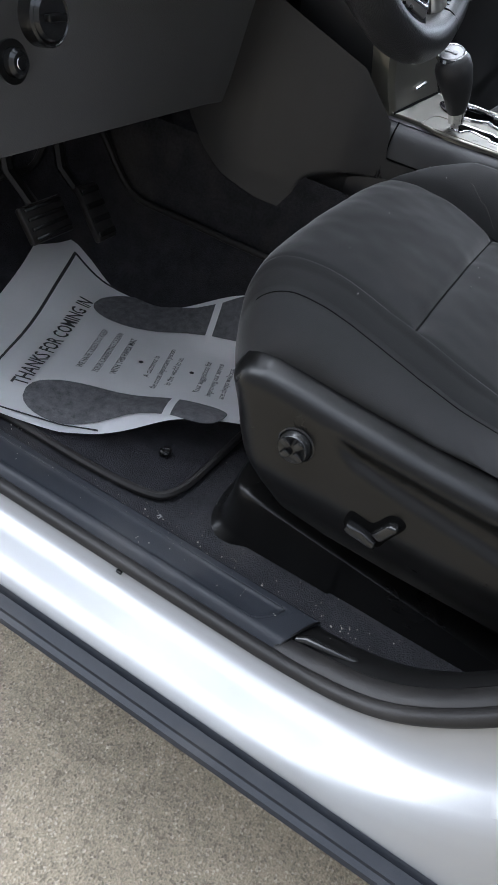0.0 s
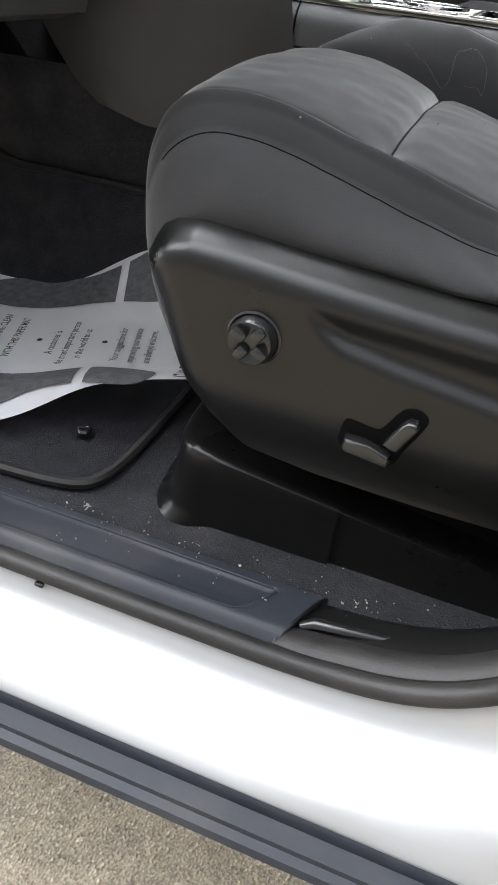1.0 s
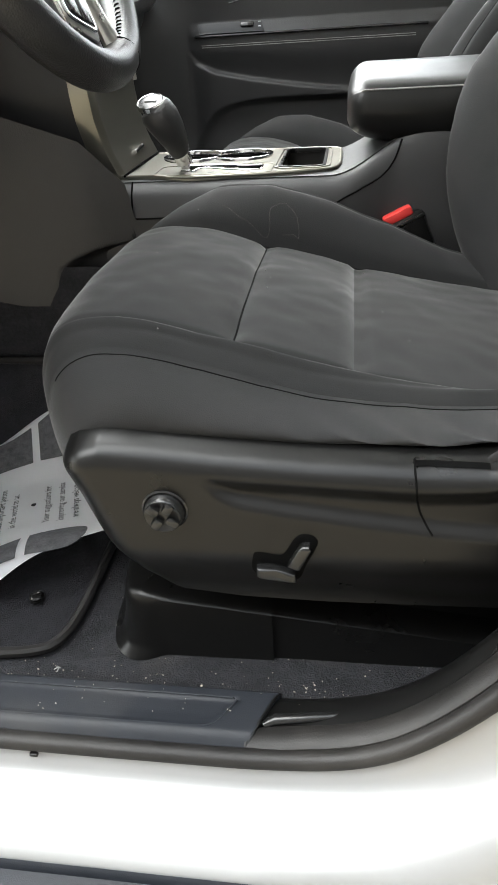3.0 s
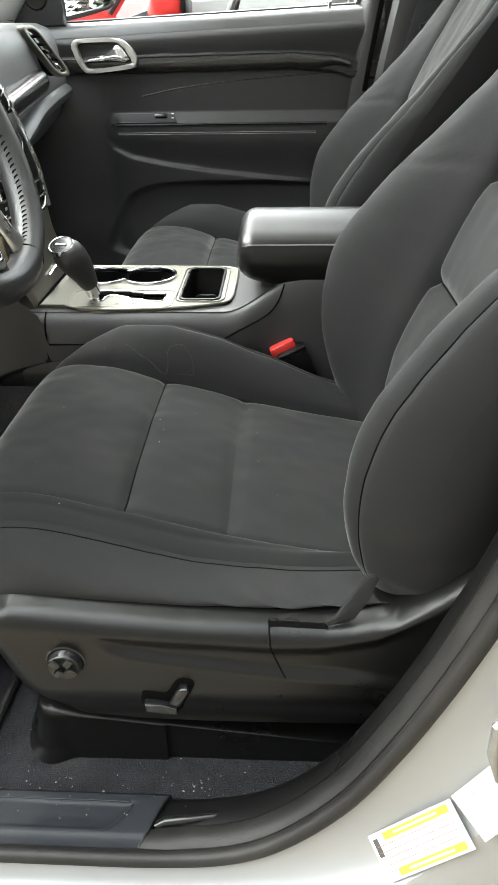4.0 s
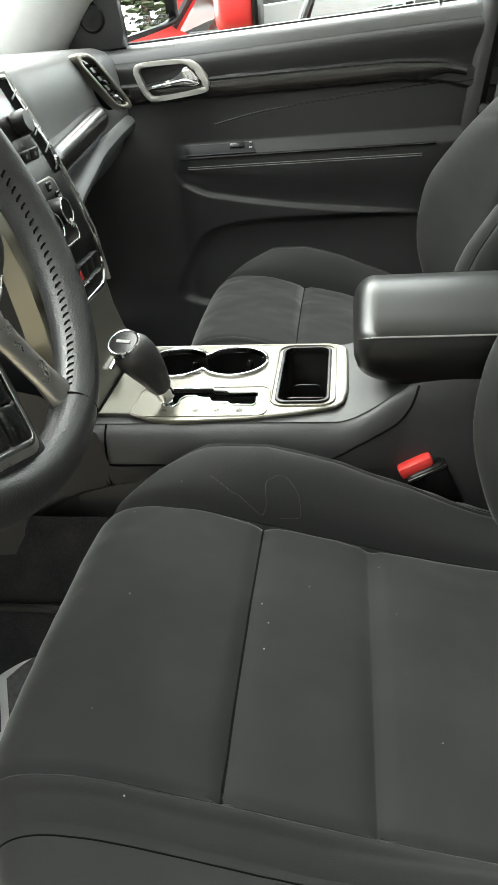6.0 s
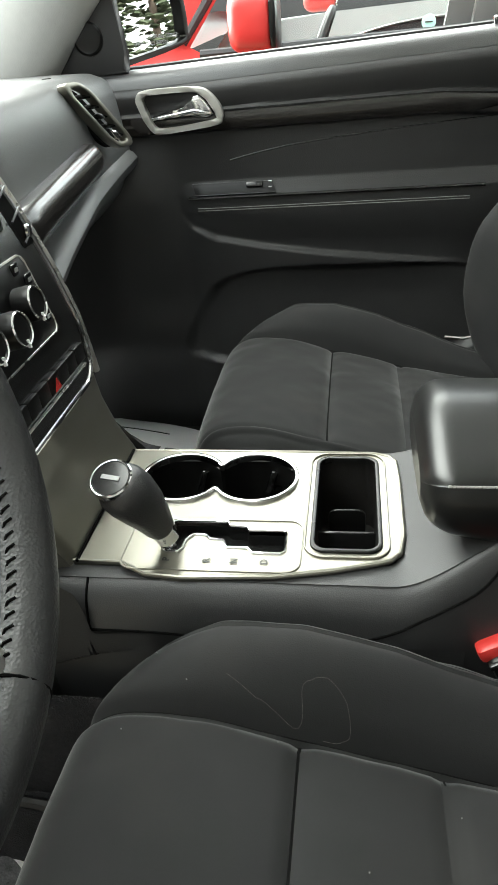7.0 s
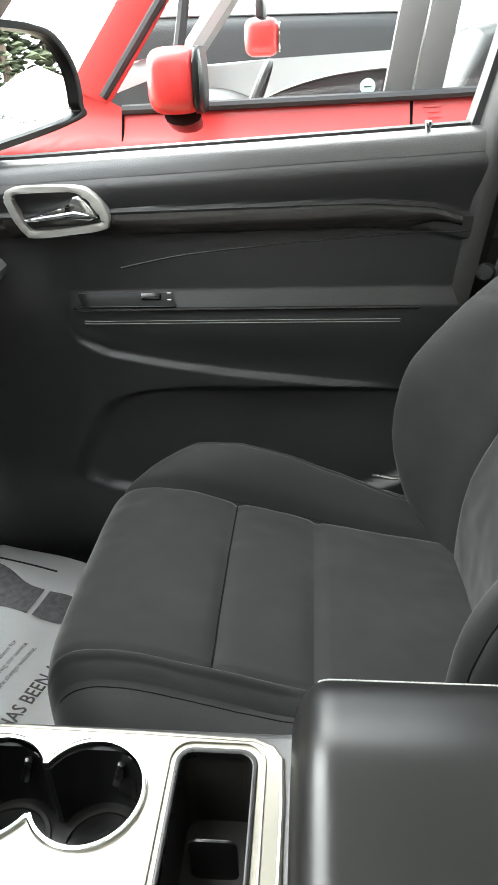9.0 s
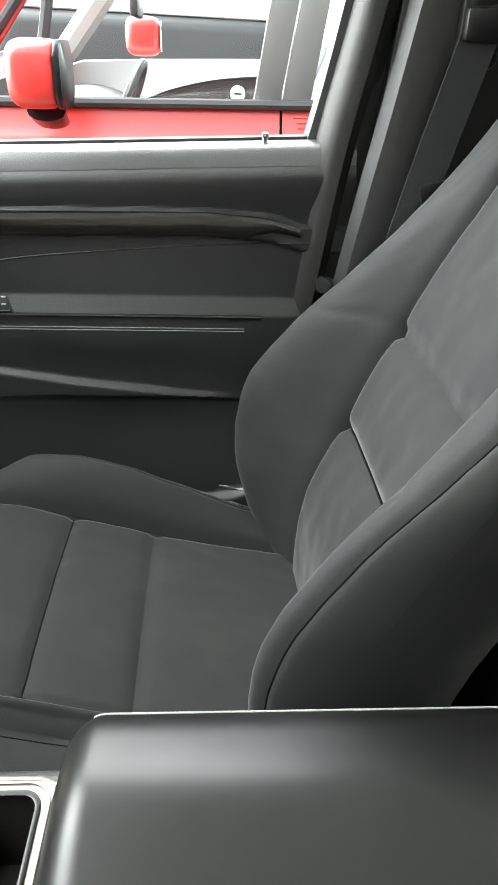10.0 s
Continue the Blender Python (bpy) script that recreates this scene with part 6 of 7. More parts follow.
part("pillar_filler", prism([(0.47, 0.55), (0.72, 0.55), (0.80, 1.62), (0.56, 1.62), (0.52, 1.2)], "y", 0.715, 0.735, 0.003), PANEL, pil)
part("height_adjuster", prism(rrect(0.625, 1.40, 0.05, 0.09, 0.012, 4), "y", 0.69, 0.665, 0.006), PLASTIC, pil)
belt2 = thing("seat_belt", (0.6, 0.67, 1.0), "black passenger seat belt hanging at the pillar", "seat belt")
part("webbing", sweep(lambda i: [tuple(curve_at([(0.63, 0.66, 1.42), (0.585, 0.655, 1.25), (0.545, 0.65, 1.08), (0.515, 0.655, 0.9)], i / 20) + Vector(o)) for o in ((-0.024, 0.001, -0.004), (-0.024, -0.0015, -0.004), (0.024, -0.0015, 0.004), (0.024, 0.001, 0.004))], 21, 4), BELT, belt2)
part("anchor_cover", box((0.63, 0.655, 1.40), (0.06, 0.02, 0.035), 0.006), PLASTIC, belt2)
part("tongue", box((0.60, 0.645, 1.22), (0.05, 0.008, 0.03), 0.003, Euler((0, -0.3, 0)).to_matrix()), PLASTIC, belt2)
ring = thing("coat_hook", (0.48, 0.70, 1.07), "small round black trim plug on the pillar", "trim plug")
part("plug", lathe([(0, 0.006), (0.010, 0.006), (0.013, 0.002), (0.013, -0.004)], 20, Matrix.Translation((0.474, 0.705, 1.085)) @ Euler((radians(80), 0, radians(-20))).to_matrix().to_4x4()), PLASTIC_SATIN, ring)
# driver side belt anchor seen beside the seat back
anchor = thing("belt_anchor", (0.53, -0.62, 1.0), "black seat belt anchor and webbing at the pillar", "seat belt")
part("guide", box((0.488, -0.622, 1.06), (0.03, 0.02, 0.06), 0.006, Euler((0, -0.3, 0)).to_matrix()), PLASTIC_SATIN, anchor)
part("bracket", box((0.486, -0.62, 1.015), (0.028, 0.006, 0.022), 0.002, Euler((0, -0.5, 0)).to_matrix()), STEEL, anchor)
part("webbing", sweep(lambda i: [tuple(curve_at([(0.59, -0.625, 1.5), (0.53, -0.63, 1.25), (0.492, -0.628, 1.06), (0.484, -0.632, 0.98), (0.48, -0.636, 0.92)], i / 20) + Vector(o)) for o in ((-0.02, -0.006, 0), (0.02, 0.006, 0))], 21, 2), BELT, anchor)
# plain closing walls: firewall, rear quarters, tail
slab([(-0.66, 0.5), (0.66, 0.5), (0.66, 1.22), (-0.66, 1.22)], "x", -1.12, -1.06, CARPET, "wall_front", "dark firewall behind the dashboard")
slab([(-0.66, 0.45), (0.66, 0.45), (0.66, 1.25), (-0.66, 1.25)], "x", 2.45, 2.5, CARPET, "wall_rear", "dark plain tailgate lining")
slab([(0.70, 0.5), (2.45, 0.5), (2.45, 1.26), (0.70, 1.26)], "y", 0.72, 0.78, PANEL, "wall_rear_passenger", "dark plain rear door lining")
slab([(0.62, 0.3), (2.45, 0.3), (2.45, 1.26), (0.56, 1.26), (0.56, 1.0)], "y", -0.80, -0.74, SILVER, "wall_rear_driver", "silver rear door of the car")
slab([(0.56, 1.2), (0.80, 1.2), (0.80, 1.62), (0.58, 1.62)], "y", -0.72, -0.62, PANEL, "pillar_driver", "dark upper centre pillar trim")
slab([(0.70, 1.2), (0.86, 1.2), (0.86, 1.62), (0.70, 1.62)], "y", 0.66, 0.74, PANEL, "pillar_rear_frame", "dark rear door window frame")
part("rear_floor", grid(lambda u, v: (1.15 + 1.4 * u, -0.74 + 1.48 * v, 0.5), 4, 4), CARPET)
tagged(bpy.data.objects["rear_floor"], "plain black carpet of the rear floor", "floor", kind="structure")
for sgn in (-1, 1):
    g = part("window_rear", grid(lambda u, v: (0.8 + 1.5 * u, sgn * (0.74 - 0.07 * v), 1.26 + 0.34 * v), 2, 2), TINT)
    tagged(g, "dark tinted rear side window", "window", kind="structure")
tagged(part("window_tail", grid(lambda u, v: (2.47 - 0.1 * v, -0.6 + 1.2 * u, 1.25 + 0.34 * v), 2, 2), TINT), "dark tinted tailgate window", "window", kind="structure")

# ---- outer mirror on the passenger side ----
mir = thing("wing_mirror", (-0.3, 0.9, 1.2), "black passenger wing mirror with bright glass", "mirror")
GL0 = [(0.845, 1.262), (0.84, 1.385), (0.855, 1.405), (0.90, 1.412), (1.0, 1.405), (1.04, 1.39), (1.067, 1.35), (1.07, 1.30), (1.055, 1.278), (0.87, 1.250), (0.85, 1.252)]
GL = [tuple(curve_at(GL0 + GL0[:1], k / 66)) for k in range(66)]
MX = -0.285
mm = Matrix.Translation((MX, 0.85, 1.33)) @ Euler((0, radians(-2.5), radians(-28.5))).to_matrix().to_4x4() @ Matrix.Translation((0, -0.85, -1.33))
grown = [(0.955 + (p[0] - 0.955) * 1.12, 1.33 + (p[1] - 1.33) * 1.14) for p in GL]
part("housing", moved(add(prism(grown, "x", -0.10, -0.012, 0.01), ring_plate(grown, GL, "x", -0.02, 0.008, 0.003)), mm), PLASTIC, mir)
part("mirror_glass", moved(prism(GL, "x", -0.012, -0.006), mm), MIRROR, mir, smooth=False)
part("neck", box((-0.30, 0.82, 1.27), (0.07, 0.1, 0.06), 0.015), PLASTIC, mir)
part("warning_text", moved(add(moved(lettering("OBJECTS IN MIRROR ARE CLOSER", 0.0105, "CENTER"), Matrix.Translation((0, 0.011, 0))), lettering("THAN THEY APPEAR", 0.0105, "CENTER")), mm @ Matrix.Translation((-0.0045, 0.985, 1.275)) @ Euler((radians(90), 0, radians(90))).to_matrix().to_4x4()), LABEL_GREY, mir)

# ---- door jamb labels and striker ----
JAMB_WIDE = [(0.004, -0.690), (-0.006, -0.699), (-0.02, -0.705), (-0.027, -0.712), (-0.031, -0.73), (-0.034, -0.75), (-0.0365, -0.763), (-0.0425, -0.7715), (-0.048, -0.78)]
JAMB_TALL = [(0.004, -0.690), (-0.006, -0.699), (-0.03, -0.703), (-0.055, -0.708), (-0.075, -0.722), (-0.085, -0.74), (-0.11, -0.748), (-0.14, -0.752), (-0.17, -0.77)]


def jamb_label(name, centre, along, up, w, h, label, yellow):
    c, e1 = Vector(centre), Vector(along).normalized()
    e2 = (Vector(up) - e1 * Vector(up).dot(e1)).normalized()
    n = e1.cross(e2)
    n = n if n.y < 0 else -n
    th = thing(name, centre, label, "label")

    def piece(nm, cx, cy, sx, sy, out, material):
        def fn(u, v):
            px, py = cx + (u - 0.5) * sx, cy + (v - 0.5) * sy
            return c + e1 * px + e2 * py + n * out
        bm = grid(fn, 4, 3)
        part(nm, bm, material, th)

    piece("card", 0, 0, w, h, 0.0035, LABEL_WHITE)
    if yellow:
        for sy in (0.5, -0.5):
            piece("yellow_band", 0.006, sy * (h - 0.011), w - 0.024, 0.0065, 0.0042, LABEL_YELLOW)
            piece("band_print", 0.006, sy * (h - 0.011), w - 0.05, 0.0022, 0.0048, LABEL_GREY)
        for k in range(5):
            piece("print_line", 0.004 * ((k * 7) % 3 - 1), 0.0115 - 0.0055 * k, w * (0.72 - 0.12 * ((k * 5) % 3)), 0.0012, 0.0042, LABEL_GREY)
            piece("rule", 0, 0.0088 - 0.0055 * k, w - 0.012, 0.0005, 0.0042, LABEL_RED)
        piece("dark_mark", -w / 2 + 0.007, h / 2 - 0.013, 0.006, 0.016, 0.0042, DARK_MARK)
    else:
        for k in range(9):
            piece("print_spot", (-0.38 + 0.095 * k) * w, (0.3 - 0.23 * ((k * 4) % 3)) * h, 0.004 + 0.003 * (k % 2), 0.003 + 0.002 * (k % 3), 0.0042, LABEL_GREY)


jamb_label("tyre_label", (0.4209, -0.7259, 0.6018), (0.0656, -0.0098, 0.0834), (-0.0081, 0.0281, 0.0269), 0.105, 0.042, "white and yellow tyre information label on the jamb", True)
jamb_label("safety_label", (0.4705, -0.7305, 0.6745), (0.0275, -0.0003, 0.0491), (-0.0153, 0.0278, 0.0242), 0.056, 0.042, "worn white label on the silver jamb", False)
strk = thing("door_striker", (0.49, -0.73, 0.77), "bare steel door striker loop bolted to the pillar", "striker")
sm = Matrix.Translation((0.50, -0.735, 0.772)) @ Euler((0, radians(-8), 0)).to_matrix().to_4x4()
part("plate", moved(prism(rrect(0, 0, 0.03, 0.09, 0.01, 4), "y", 0.01, 0.0, 0.002), sm), STEEL, strk)
part("loop", moved(tube([(-0.008, 0.0, 0.034), (-0.03, -0.008, 0.036), (-0.045, -0.012, 0.03), (-0.048, -0.013, 0.0), (-0.042, -0.012, -0.034), (-0.03, -0.008, -0.04), (-0.005, 0.0, -0.038)], 0.004, 12), sm), STEEL, strk)
for zz in (0.018, -0.02):
    part("bolt", moved(lathe([(0, 0.003), (0.008, 0.003), (0.010, 0)], 16, Matrix.Translation((0.003, 0, zz)) @ Euler((radians(90), 0, 0)).to_matrix().to_4x4()), sm), STEEL, strk)

# ---- lint and a hair on the driver seat ----
lint = bmesh.new()
rng = random.Random(11)
for k in range(20):
    u, v = 0.42 + 0.5 * rng.random(), 0.12 + 0.76 * rng.random()
    p = Vector(cushion_point(u, v))
    c = bmesh.new()
    bmesh.ops.create_icosphere(c, subdivisions=1, radius=0.0004 + 0.0005 * rng.random())
    add(lint, moved(c, Matrix.Translation(p + Vector((0, 0, 0.0008)))))
c = bmesh.new()
bmesh.ops.create_icosphere(c, subdivisions=2, radius=0.0022)
add(lint, moved(c, Matrix.Translation((0.13, -0.168, 0.8385))))
hair = [(0.071, -0.19, 0.0), (0.098, -0.20, 0.0), (0.128, -0.208, 0.0), (0.131, -0.192, 0.0), (0.152, -0.19, 0.0), (0.166, -0.205, 0.0), (0.16, -0.222, 0.0), (0.146, -0.222, 0.0)]


def on_cushion(x, y):
    """The cushion's height at a place on its inner bolster."""
    best = min((cushion_point(0.3 + 0.3 * a / 40, 0.76 + 0.14 * b / 30) for a in range(41) for b in range(31)), key=lambda p: (p[0] - x) ** 2 + (p[1] - y) ** 2)
    return (x, y, best[2] + 0.0012)


loose_hair = thing("loose_hair", on_cushion(0.128, -0.2), "single curled pale hair on the driver seat", "hair")
part("strand", tube([on_cushion(p.x, p.y) for p in (curve_at(hair, k / 40) for k in range(41))], 0.00011, 5), mat("pale_brown_hair", (0.1, 0.09, 0.08), 0.5, scale=300), loose_hair)
tagged(part("lint_specks", lint, THREAD), "tiny pale lint specks on the driver seat fabric", "lint", kind="stuff")
# ---- red car parked alongside ----
red = thing("red_car", (0.2, 2.7, 0.0), "glossy red compact car parked alongside", "car")
RY = 1.85


def red_side(u, v):
    """Body side: u along, v from the sill up to the window line."""
    x = -1.7 + 4.2 * u
    top = table([(-1.7, 0.95), (-1.2, 1.07), (-0.8, 1.2), (-0.5, 1.29), (-0.455, 1.318), (-0.40, 1.3), (-0.34, 1.255), (-0.3, 1.236), (0.0, 1.232), (0.54, 1.238), (0.9, 1.247), (2.5, 1.26)], x)
    z = 0.28 + (top - 0.28) * v
    y = RY - 0.05 * math.sin(min(1, max(0, (z - 0.3) / 0.75)) * math.pi) + 0.05 * smooth01(1.1, 1.26, z) - 0.012 * smooth01(1.10, 1.13, z) * smooth01(1.17, 1.14, z)
    return (x, y, z)


part("body_side", grid(red_side, 90, 50), RED_PAINT, red)
part("bonnet", grid(lambda u, v: ((x := -1.9 + 1.55 * u), 1.9 + 1.55 * v, table([(-1.9, 0.95), (-1.2, 1.07), (-0.8, 1.2), (-0.5, 1.29), (-0.34, 1.32)], x) + 0.05 * math.sin(math.pi * v)), 20, 20), RED_PAINT, red)
part("front_pillar", sweep(lambda i: [tuple(Vector((-0.41, 1.90, 1.27)).lerp(Vector((-0.02, 2.0, 1.78)), i / 12) + Vector(o)) for o in ((0.06, 0.0, -0.02), (0.02, -0.012, 0.0), (-0.05, 0.0, 0.03), (-0.07, 0.08, 0.04), (0.05, 0.05, -0.02))], 13, 5), RED_PAINT, red)
# roof out of view, made see-through so daylight brightens the cabin
part("roof", grid(lambda u, v: (0.35 + 1.6 * u, 1.98 + 1.3 * v, 1.74 + 0.06 * math.sin(math.pi * v)), 6, 8), GLASS, red, "unseen roof made of glass to let light into the cabin")
part("door_gap", tube([(0.508, red_side((0.508 + 1.7) / 4.2, v)[1], 0.28 + 0.955 * v) for v in (k / 20 for k in range(21))], 0.004, 6), SEAM, red)
part("fender_gap", tube([(-0.31 - 0.09 * smooth01(0.0, 0.8, v), RY - 0.05 * math.sin(min(1, max(0, (1.24 - 0.9 * v - 0.3) / 0.75)) * math.pi) + 0.05 * smooth01(1.1, 1.26, 1.24 - 0.9 * v) - 0.001, 1.24 - 0.9 * v) for v in (k / 20 for k in range(21))], 0.004, 6), SEAM, red)
part("window_seal", tube([(-0.31, 1.892, 1.236), (0.0, 1.888, 1.240), (0.54, 1.888, 1.247), (0.9, 1.888, 1.256), (2.2, 1.888, 1.27)], 0.014, 8, flat=1.0), DARK_TRIM, red)
for pts, wd in (([(-0.365, 1.90, 1.27), (-0.19, 1.935, 1.49), (-0.04, 1.975, 1.69)], 0.014), ([(-0.165, 1.905, 1.25), (-0.125, 1.94, 1.46), (-0.085, 1.975, 1.69)], 0.016)):
    part("window_post", tube(pts, wd, 8), DARK_TRIM, red)
part("centre_post", prism([(0.43, 1.25), (0.506, 1.25), (0.578, 1.72), (0.505, 1.72)], "y", 1.905, 1.94, 0.004), BODY_GREY, red, "grey-brown centre post")
part("rear_post", prism([(0.512, 1.25), (0.59, 1.25), (0.662, 1.72), (0.584, 1.72)], "y", 1.905, 1.94, 0.004), BODY_GREY, red, "grey-brown rear door post")
part("side_window", grid(lambda u, v: (-0.33 + 0.78 * u + 0.3 * v * (1 - u), 1.90 + 0.08 * v, 1.25 + 0.47 * v), 4, 4), GLASS, red)
part("rear_window", grid(lambda u, v: (0.60 + 1.06 * u, 1.90 + 0.08 * v, 1.26 + 0.46 * v), 4, 4), GLASS, red)
part("window_sticker", lathe([(0, 0.001), (0.020, 0.001), (0.021, 0)], 24, Matrix.Translation((0.385, 1.893, 1.272)) @ Euler((radians(80), 0, 0)).to_matrix().to_4x4()), mat("pale_green_sticker", (0.45, 0.75, 0.62), 0.5), red, "small pale green round sticker")
part("sticker_bar", box((0.385, 1.889, 1.272), (0.022, 0.001, 0.004), 0), DARK_MARK, red)
for k, (w, z) in enumerate(((0.05, 1.218), (0.03, 1.205), (0.035, 1.192), (0.05, 1.172), (0.05, 1.162))):
    part("print_bar", box((0.565 + 0.004 * k, red_side((0.565 + 1.7) / 4.2, (z - 0.28) / 0.96)[1] - 0.004, z), (w, 0.0012, 0.0035), 0), LABEL_RED, red)
# its mirror
rm = bmesh.new()
bmesh.ops.create_uvsphere(rm, u_segments=32, v_segments=20, radius=1)
pw = lambda t, e: math.copysign(abs(t) ** e, t)
for v in rm.verts:
    c = v.co.copy()
    v.co = Vector((pw(c.x, 0.55) * 0.07 - 0.115, pw(c.y, 0.55) * 0.092 + 1.72, pw(c.z, 0.5) * 0.078 + 1.31))
    if v.co.x > -0.062:
        v.co.x = -0.062
m1 = part("mirror_shell", rm, RED_PAINT, red, "red mirror housing")
part("mirror_back", prism(rrect(1.72, 1.31, 0.178, 0.15, 0.035, 5), "x", -0.062, -0.045, 0.008), PLASTIC, m1)
part("mirror_foot", tube([(-0.11, 1.74, 1.225), (-0.11, 1.80, 1.20), (-0.11, 1.84, 1.195)], [0.05, 0.045, 0.04], 12, flat=0.5), PLASTIC, m1)
# inside of it, seen through the glass
part("far_door", prism([(-0.45, 0.7), (2.0, 0.7), (2.0, 1.38), (0.5, 1.355), (0.05, 1.343), (-0.25, 1.33), (-0.45, 1.27)], "y", 3.2, 3.26, 0.02), GREY_CARD, red, "pale grey far door lining")
ARCH = [(-0.1, 1.12), (-0.01, 1.177), (0.13, 1.229), (0.285, 1.265), (0.44, 1.284), (0.6, 1.292), (0.9, 1.298), (2.0, 1.3)]
part("far_door_panel", prism([(-0.1, 0.75), (2.0, 0.75)] + [tuple(curve_at(ARCH, 1 - k / 30)) for k in range(31)], "y", 3.17, 3.195, 0.004), DARK_TRIM, red, "dark arched lower door panel")
part("far_door_strip", tube([(p.x, 3.168, p.y) for p in (curve_at(ARCH, k / 40) for k in range(41))], 0.006, 6), SATIN_METAL, red)
part("far_pillar", tube([(-0.45, 3.2, 1.2), (0.0, 3.1, 1.72)], 0.05, 8), GREY_CARD, red)
part("far_post", prism([(0.62, 1.2), (0.78, 1.2), (0.74, 1.74), (0.64, 1.74)], "y", 3.12, 3.2, 0.01), GREY_CARD, red)
part("dash", grid(lambda u, v: (-0.5 + 0.45 * u, 1.98 + 1.2 * v, 1.14 + 0.10 * math.sin(math.pi * u * 0.8)), 12, 12), DARK_TRIM, red)
part("near_seat", prism([(0.5, 0.7), (0.72, 0.7), (0.86, 1.35), (0.8, 1.42), (0.72, 1.40), (0.6, 1.1)], "y", 2.1, 2.55, 0.04, 3), DARK_TRIM, red)
part("far_seat", prism([(0.5, 0.7), (0.72, 0.7), (0.86, 1.35), (0.8, 1.42), (0.72, 1.40), (0.6, 1.1)], "y", 2.68, 3.1, 0.04, 3), DARK_TRIM, red)
part("red_wheel_rim", tube([(0.02 + 0.07 * math.sin(t), 2.32 + 0.18 * math.cos(t), 1.17 + 0.165 * math.sin(t)) for t in (2 * math.pi * k / 40 for k in range(40))], 0.014, 8, closed=True), DARK_TRIM, red, "dark steering wheel")
part("red_interior_mirror", box((0.05, 2.6, 1.5), (0.03, 0.2, 0.06), 0.01), DARK_TRIM, red)
fm = bmesh.new()
bmesh.ops.create_uvsphere(fm, u_segments=24, v_segments=14, radius=1)
for v in fm.verts:
    c = v.co.copy()
    v.co = Vector((pw(c.x, 0.55) * 0.08, pw(c.y, 0.55) * 0.10 + 3.42, pw(c.z, 0.5) * 0.08 + 1.43))
m2 = part("far_mirror_shell", fm, RED_PAINT, red, "red far mirror housing")
part("far_mirror_glass", prism(rrect(3.42, 1.43, 0.15, 0.12, 0.03, 4), "x", 0.08, 0.086), MIRROR, m2, smooth=False)
part("underbody", prism([(-1.6, 0.2), (2.4, 0.2), (2.4, 0.6), (-1.6, 0.6)], "y", 2.0, 3.2, 0.02), SEAM, red)
for x in (-1.05, 1.55):
    w = part("wheel", lathe([(0, 0.0), (0.2, 0.0), (0.21, 0.02), (0.3, 0.03), (0.33, 0.06), (0.33, 0.2)], 32, Matrix.Translation((x, 1.86, 0.33)) @ Euler((radians(-90), 0, 0)).to_matrix().to_4x4()), RUBBER, red)

# ---- things behind, seen in the mirror and past the red car ----
FOLIAGE = mat("pine_foliage", (0.06, 0.075, 0.04), 0.9, vary=0.4, scale=3)
BARK = mat("pine_bark", (0.12, 0.09, 0.07), 0.9, vary=0.3, scale=8)
rng = random.Random(3)


def pine(x, y, h):
    t = thing("pine_tree", (x, y, 0), "tall pine with bare lower trunk and thin crown", "tree", "pines behind the lot")
    part("trunk", tube([(x, y, 0), (x + 0.1, y, h * 0.5), (x, y + 0.1, h)], [0.2, 0.15, 0.04], 7), BARK, t)
    crown = bmesh.new()
    for k in range(900):
        z = h * (0.14 + 0.84 * rng.random())
        r = 2.0 * (1 - 0.6 * z / h) * rng.random() ** 0.5
        a = rng.random() * 6.28
        c = Vector((x + r * math.cos(a), y + r * math.sin(a), z))
        s = 0.10 + 0.16 * rng.random()
        tips = [crown.verts.new(c + Vector((s * 1.5 * math.cos(q + a), s * 1.2 * math.sin(q + a), s * 0.5 * (rng.random() - 0.5)))) for q in (0.0, 1.1, 2.3, 3.3, 4.2, 5.3)]
        lo, hi = crown.verts.new(c - Vector((0, 0, s * 0.4))), crown.verts.new(c + Vector((0, 0, s * 0.5)))
        for i in range(6):
            crown.faces.new((tips[i], tips[(i + 1) % 6], hi))
            crown.faces.new((tips[(i + 1) % 6], tips[i], lo))
    part("crown", crown, FOLIAGE, t, smooth=False)


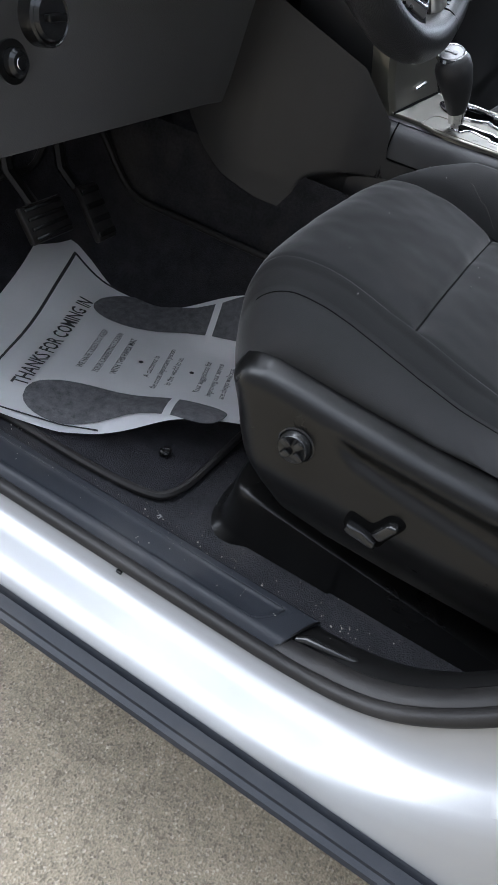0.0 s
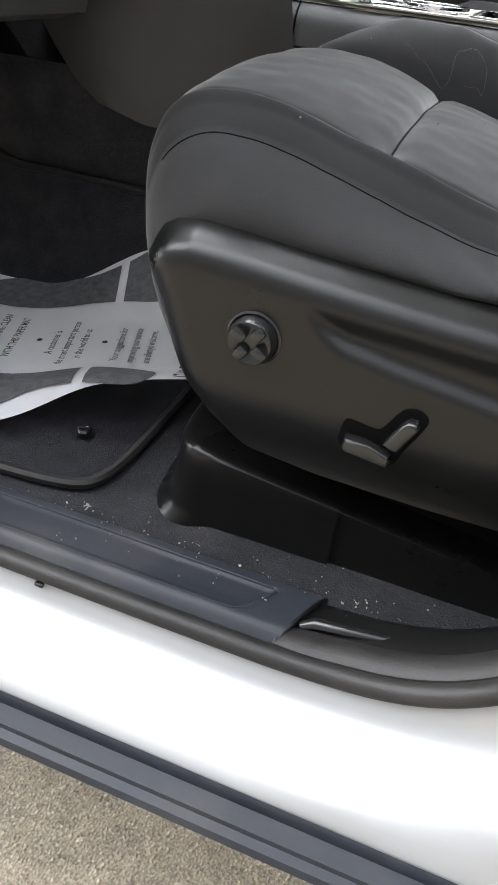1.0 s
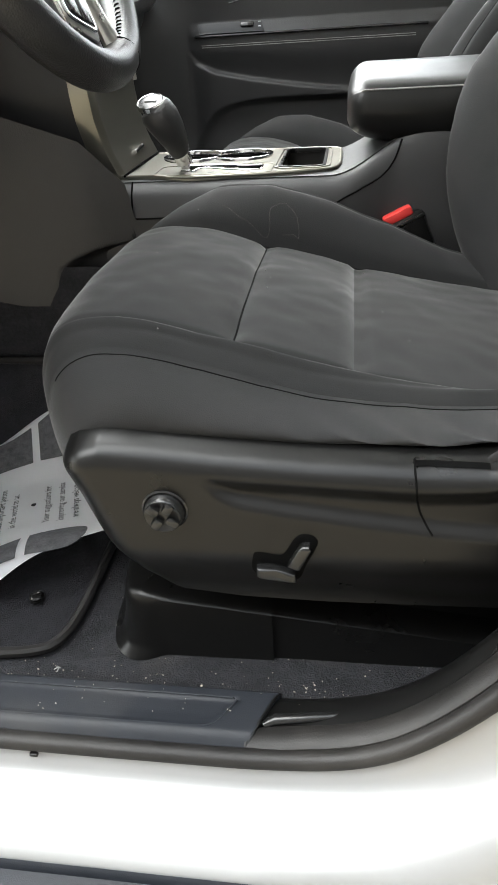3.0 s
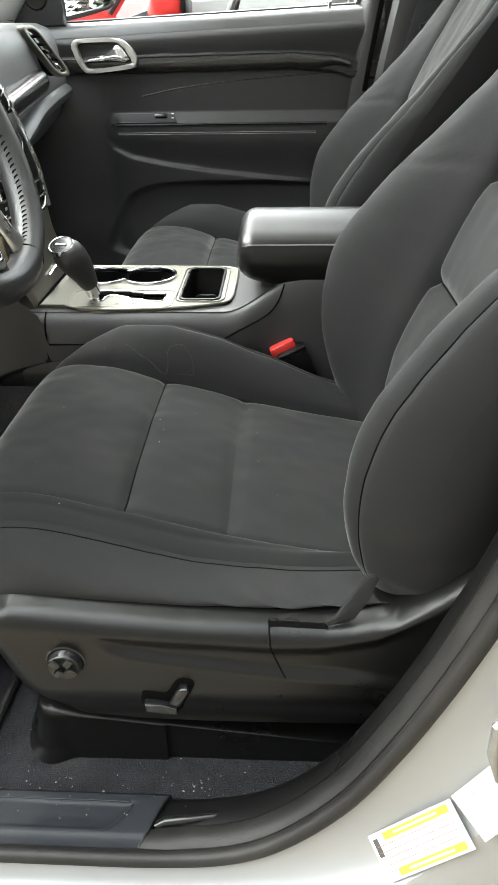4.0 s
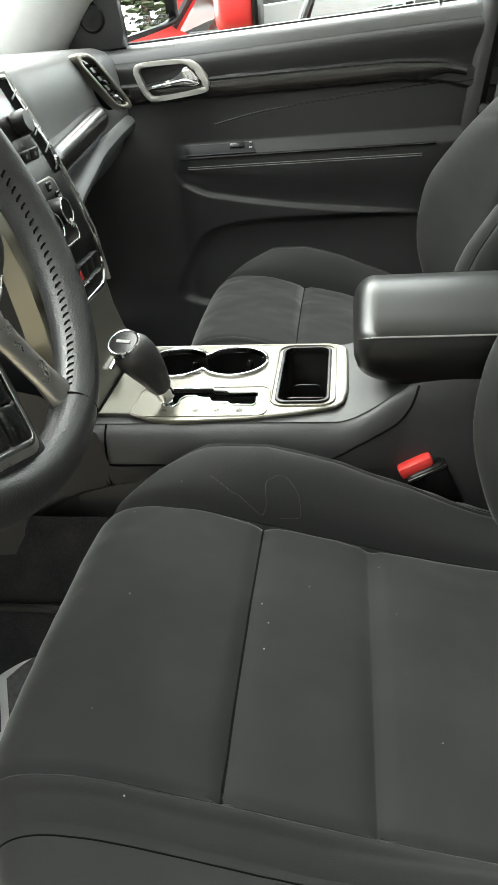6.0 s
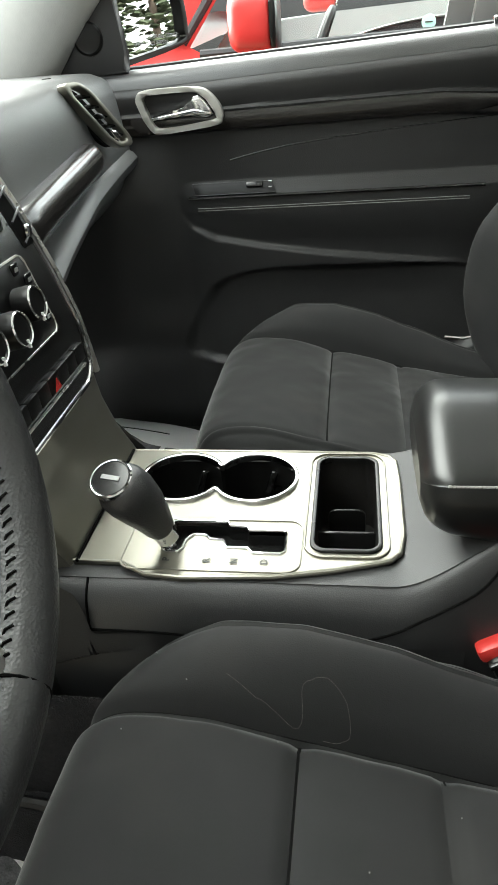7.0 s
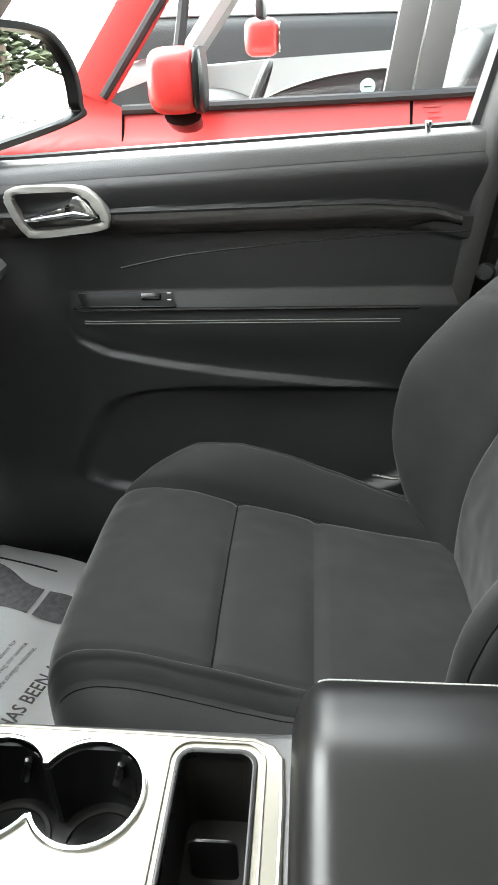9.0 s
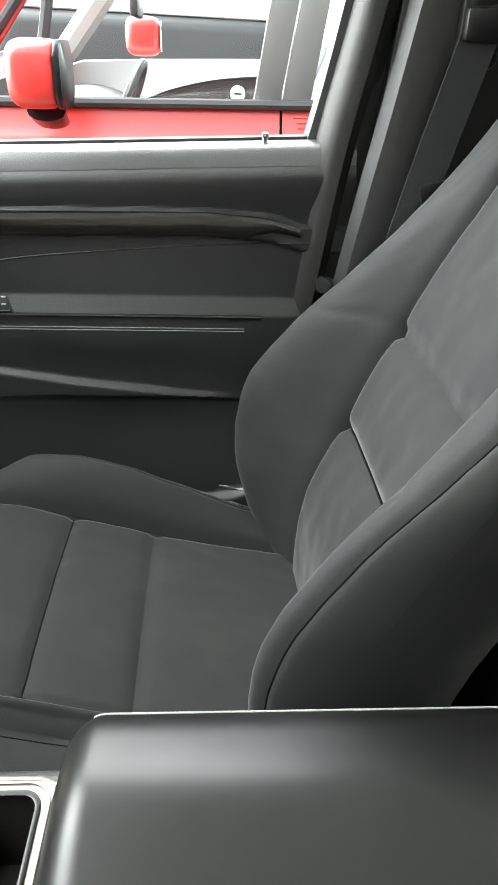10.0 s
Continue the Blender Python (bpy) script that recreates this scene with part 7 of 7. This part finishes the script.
for k in range(22):
    pine(27 + 6 * rng.random(), -8 + 1.8 * k + 1.2 * rng.random(), 9 + 4 * rng.random())
shed = thing("white_shed", (20, 6, 0), "small white shed with an arched roof", "shed")
part("wall", prism([(4.9, 0), (6.7, 0), (6.7, 1.9), (6.5, 2.35), (5.8, 2.7), (5.1, 2.35), (4.9, 1.9)], "x", 20, 22.5, 0.03), mat("white_siding", (0.75, 0.75, 0.73), 0.6, vary=0.05, scale=8), shed)
part("door", prism([(5.35, 0.05), (6.25, 0.05), (6.25, 1.9), (5.35, 1.9)], "x", 19.96, 19.99, 0.01), mat("grey_shed_door", (0.5, 0.5, 0.49), 0.6), shed)


def far_car(x, y, paint, label, turn=0.0):
    t = thing("parked_car", (x, y, 0), label, "car", "cars far behind")
    m = Matrix.Translation((x, y, 0)) @ Euler((0, 0, turn)).to_matrix().to_4x4()
    part("body", moved(prism([(-2.1, 0.35), (2.1, 0.35), (2.15, 0.75), (1.9, 0.95), (0.9, 1.02), (-1.9, 1.05), (-2.15, 0.8)], "y", -0.85, 0.85, 0.08, 3), m), paint, t)
    part("cabin", moved(prism([(-1.8, 1.0), (1.0, 1.0), (0.3, 1.55), (-1.4, 1.58)], "y", -0.75, 0.75, 0.08, 3), m), DARK_TRIM, t, "dark glazed cabin")
    part("roof", moved(prism([(-1.4, 1.58), (0.3, 1.55), (0.2, 1.62), (-1.3, 1.64)], "y", -0.7, 0.7, 0.02), m), paint, t)
    for wx in (-1.35, 1.35):
        for wy in (-0.86, 0.72):
            part("wheel", moved(lathe([(0, 0), (0.3, 0), (0.33, 0.03), (0.33, 0.14)], 20, Matrix.Translation((wx, wy, 0.33)) @ Euler((radians(-90), 0, 0)).to_matrix().to_4x4()), m), RUBBER, t)


WHITE_PAINT = mat("white_paint", (0.78, 0.79, 0.8), 0.3, vary=0.03, scale=5, coat=0.8)
far_car(19, 8.6, WHITE_PAINT, "white car parked far behind by the shed", 0.1)
far_car(19.5, 11.2, SILVER, "silver car parked far behind", 0.1)
far_car(0.5, 5.3, WHITE_PAINT, "white car parked beyond the red one", 0.05)
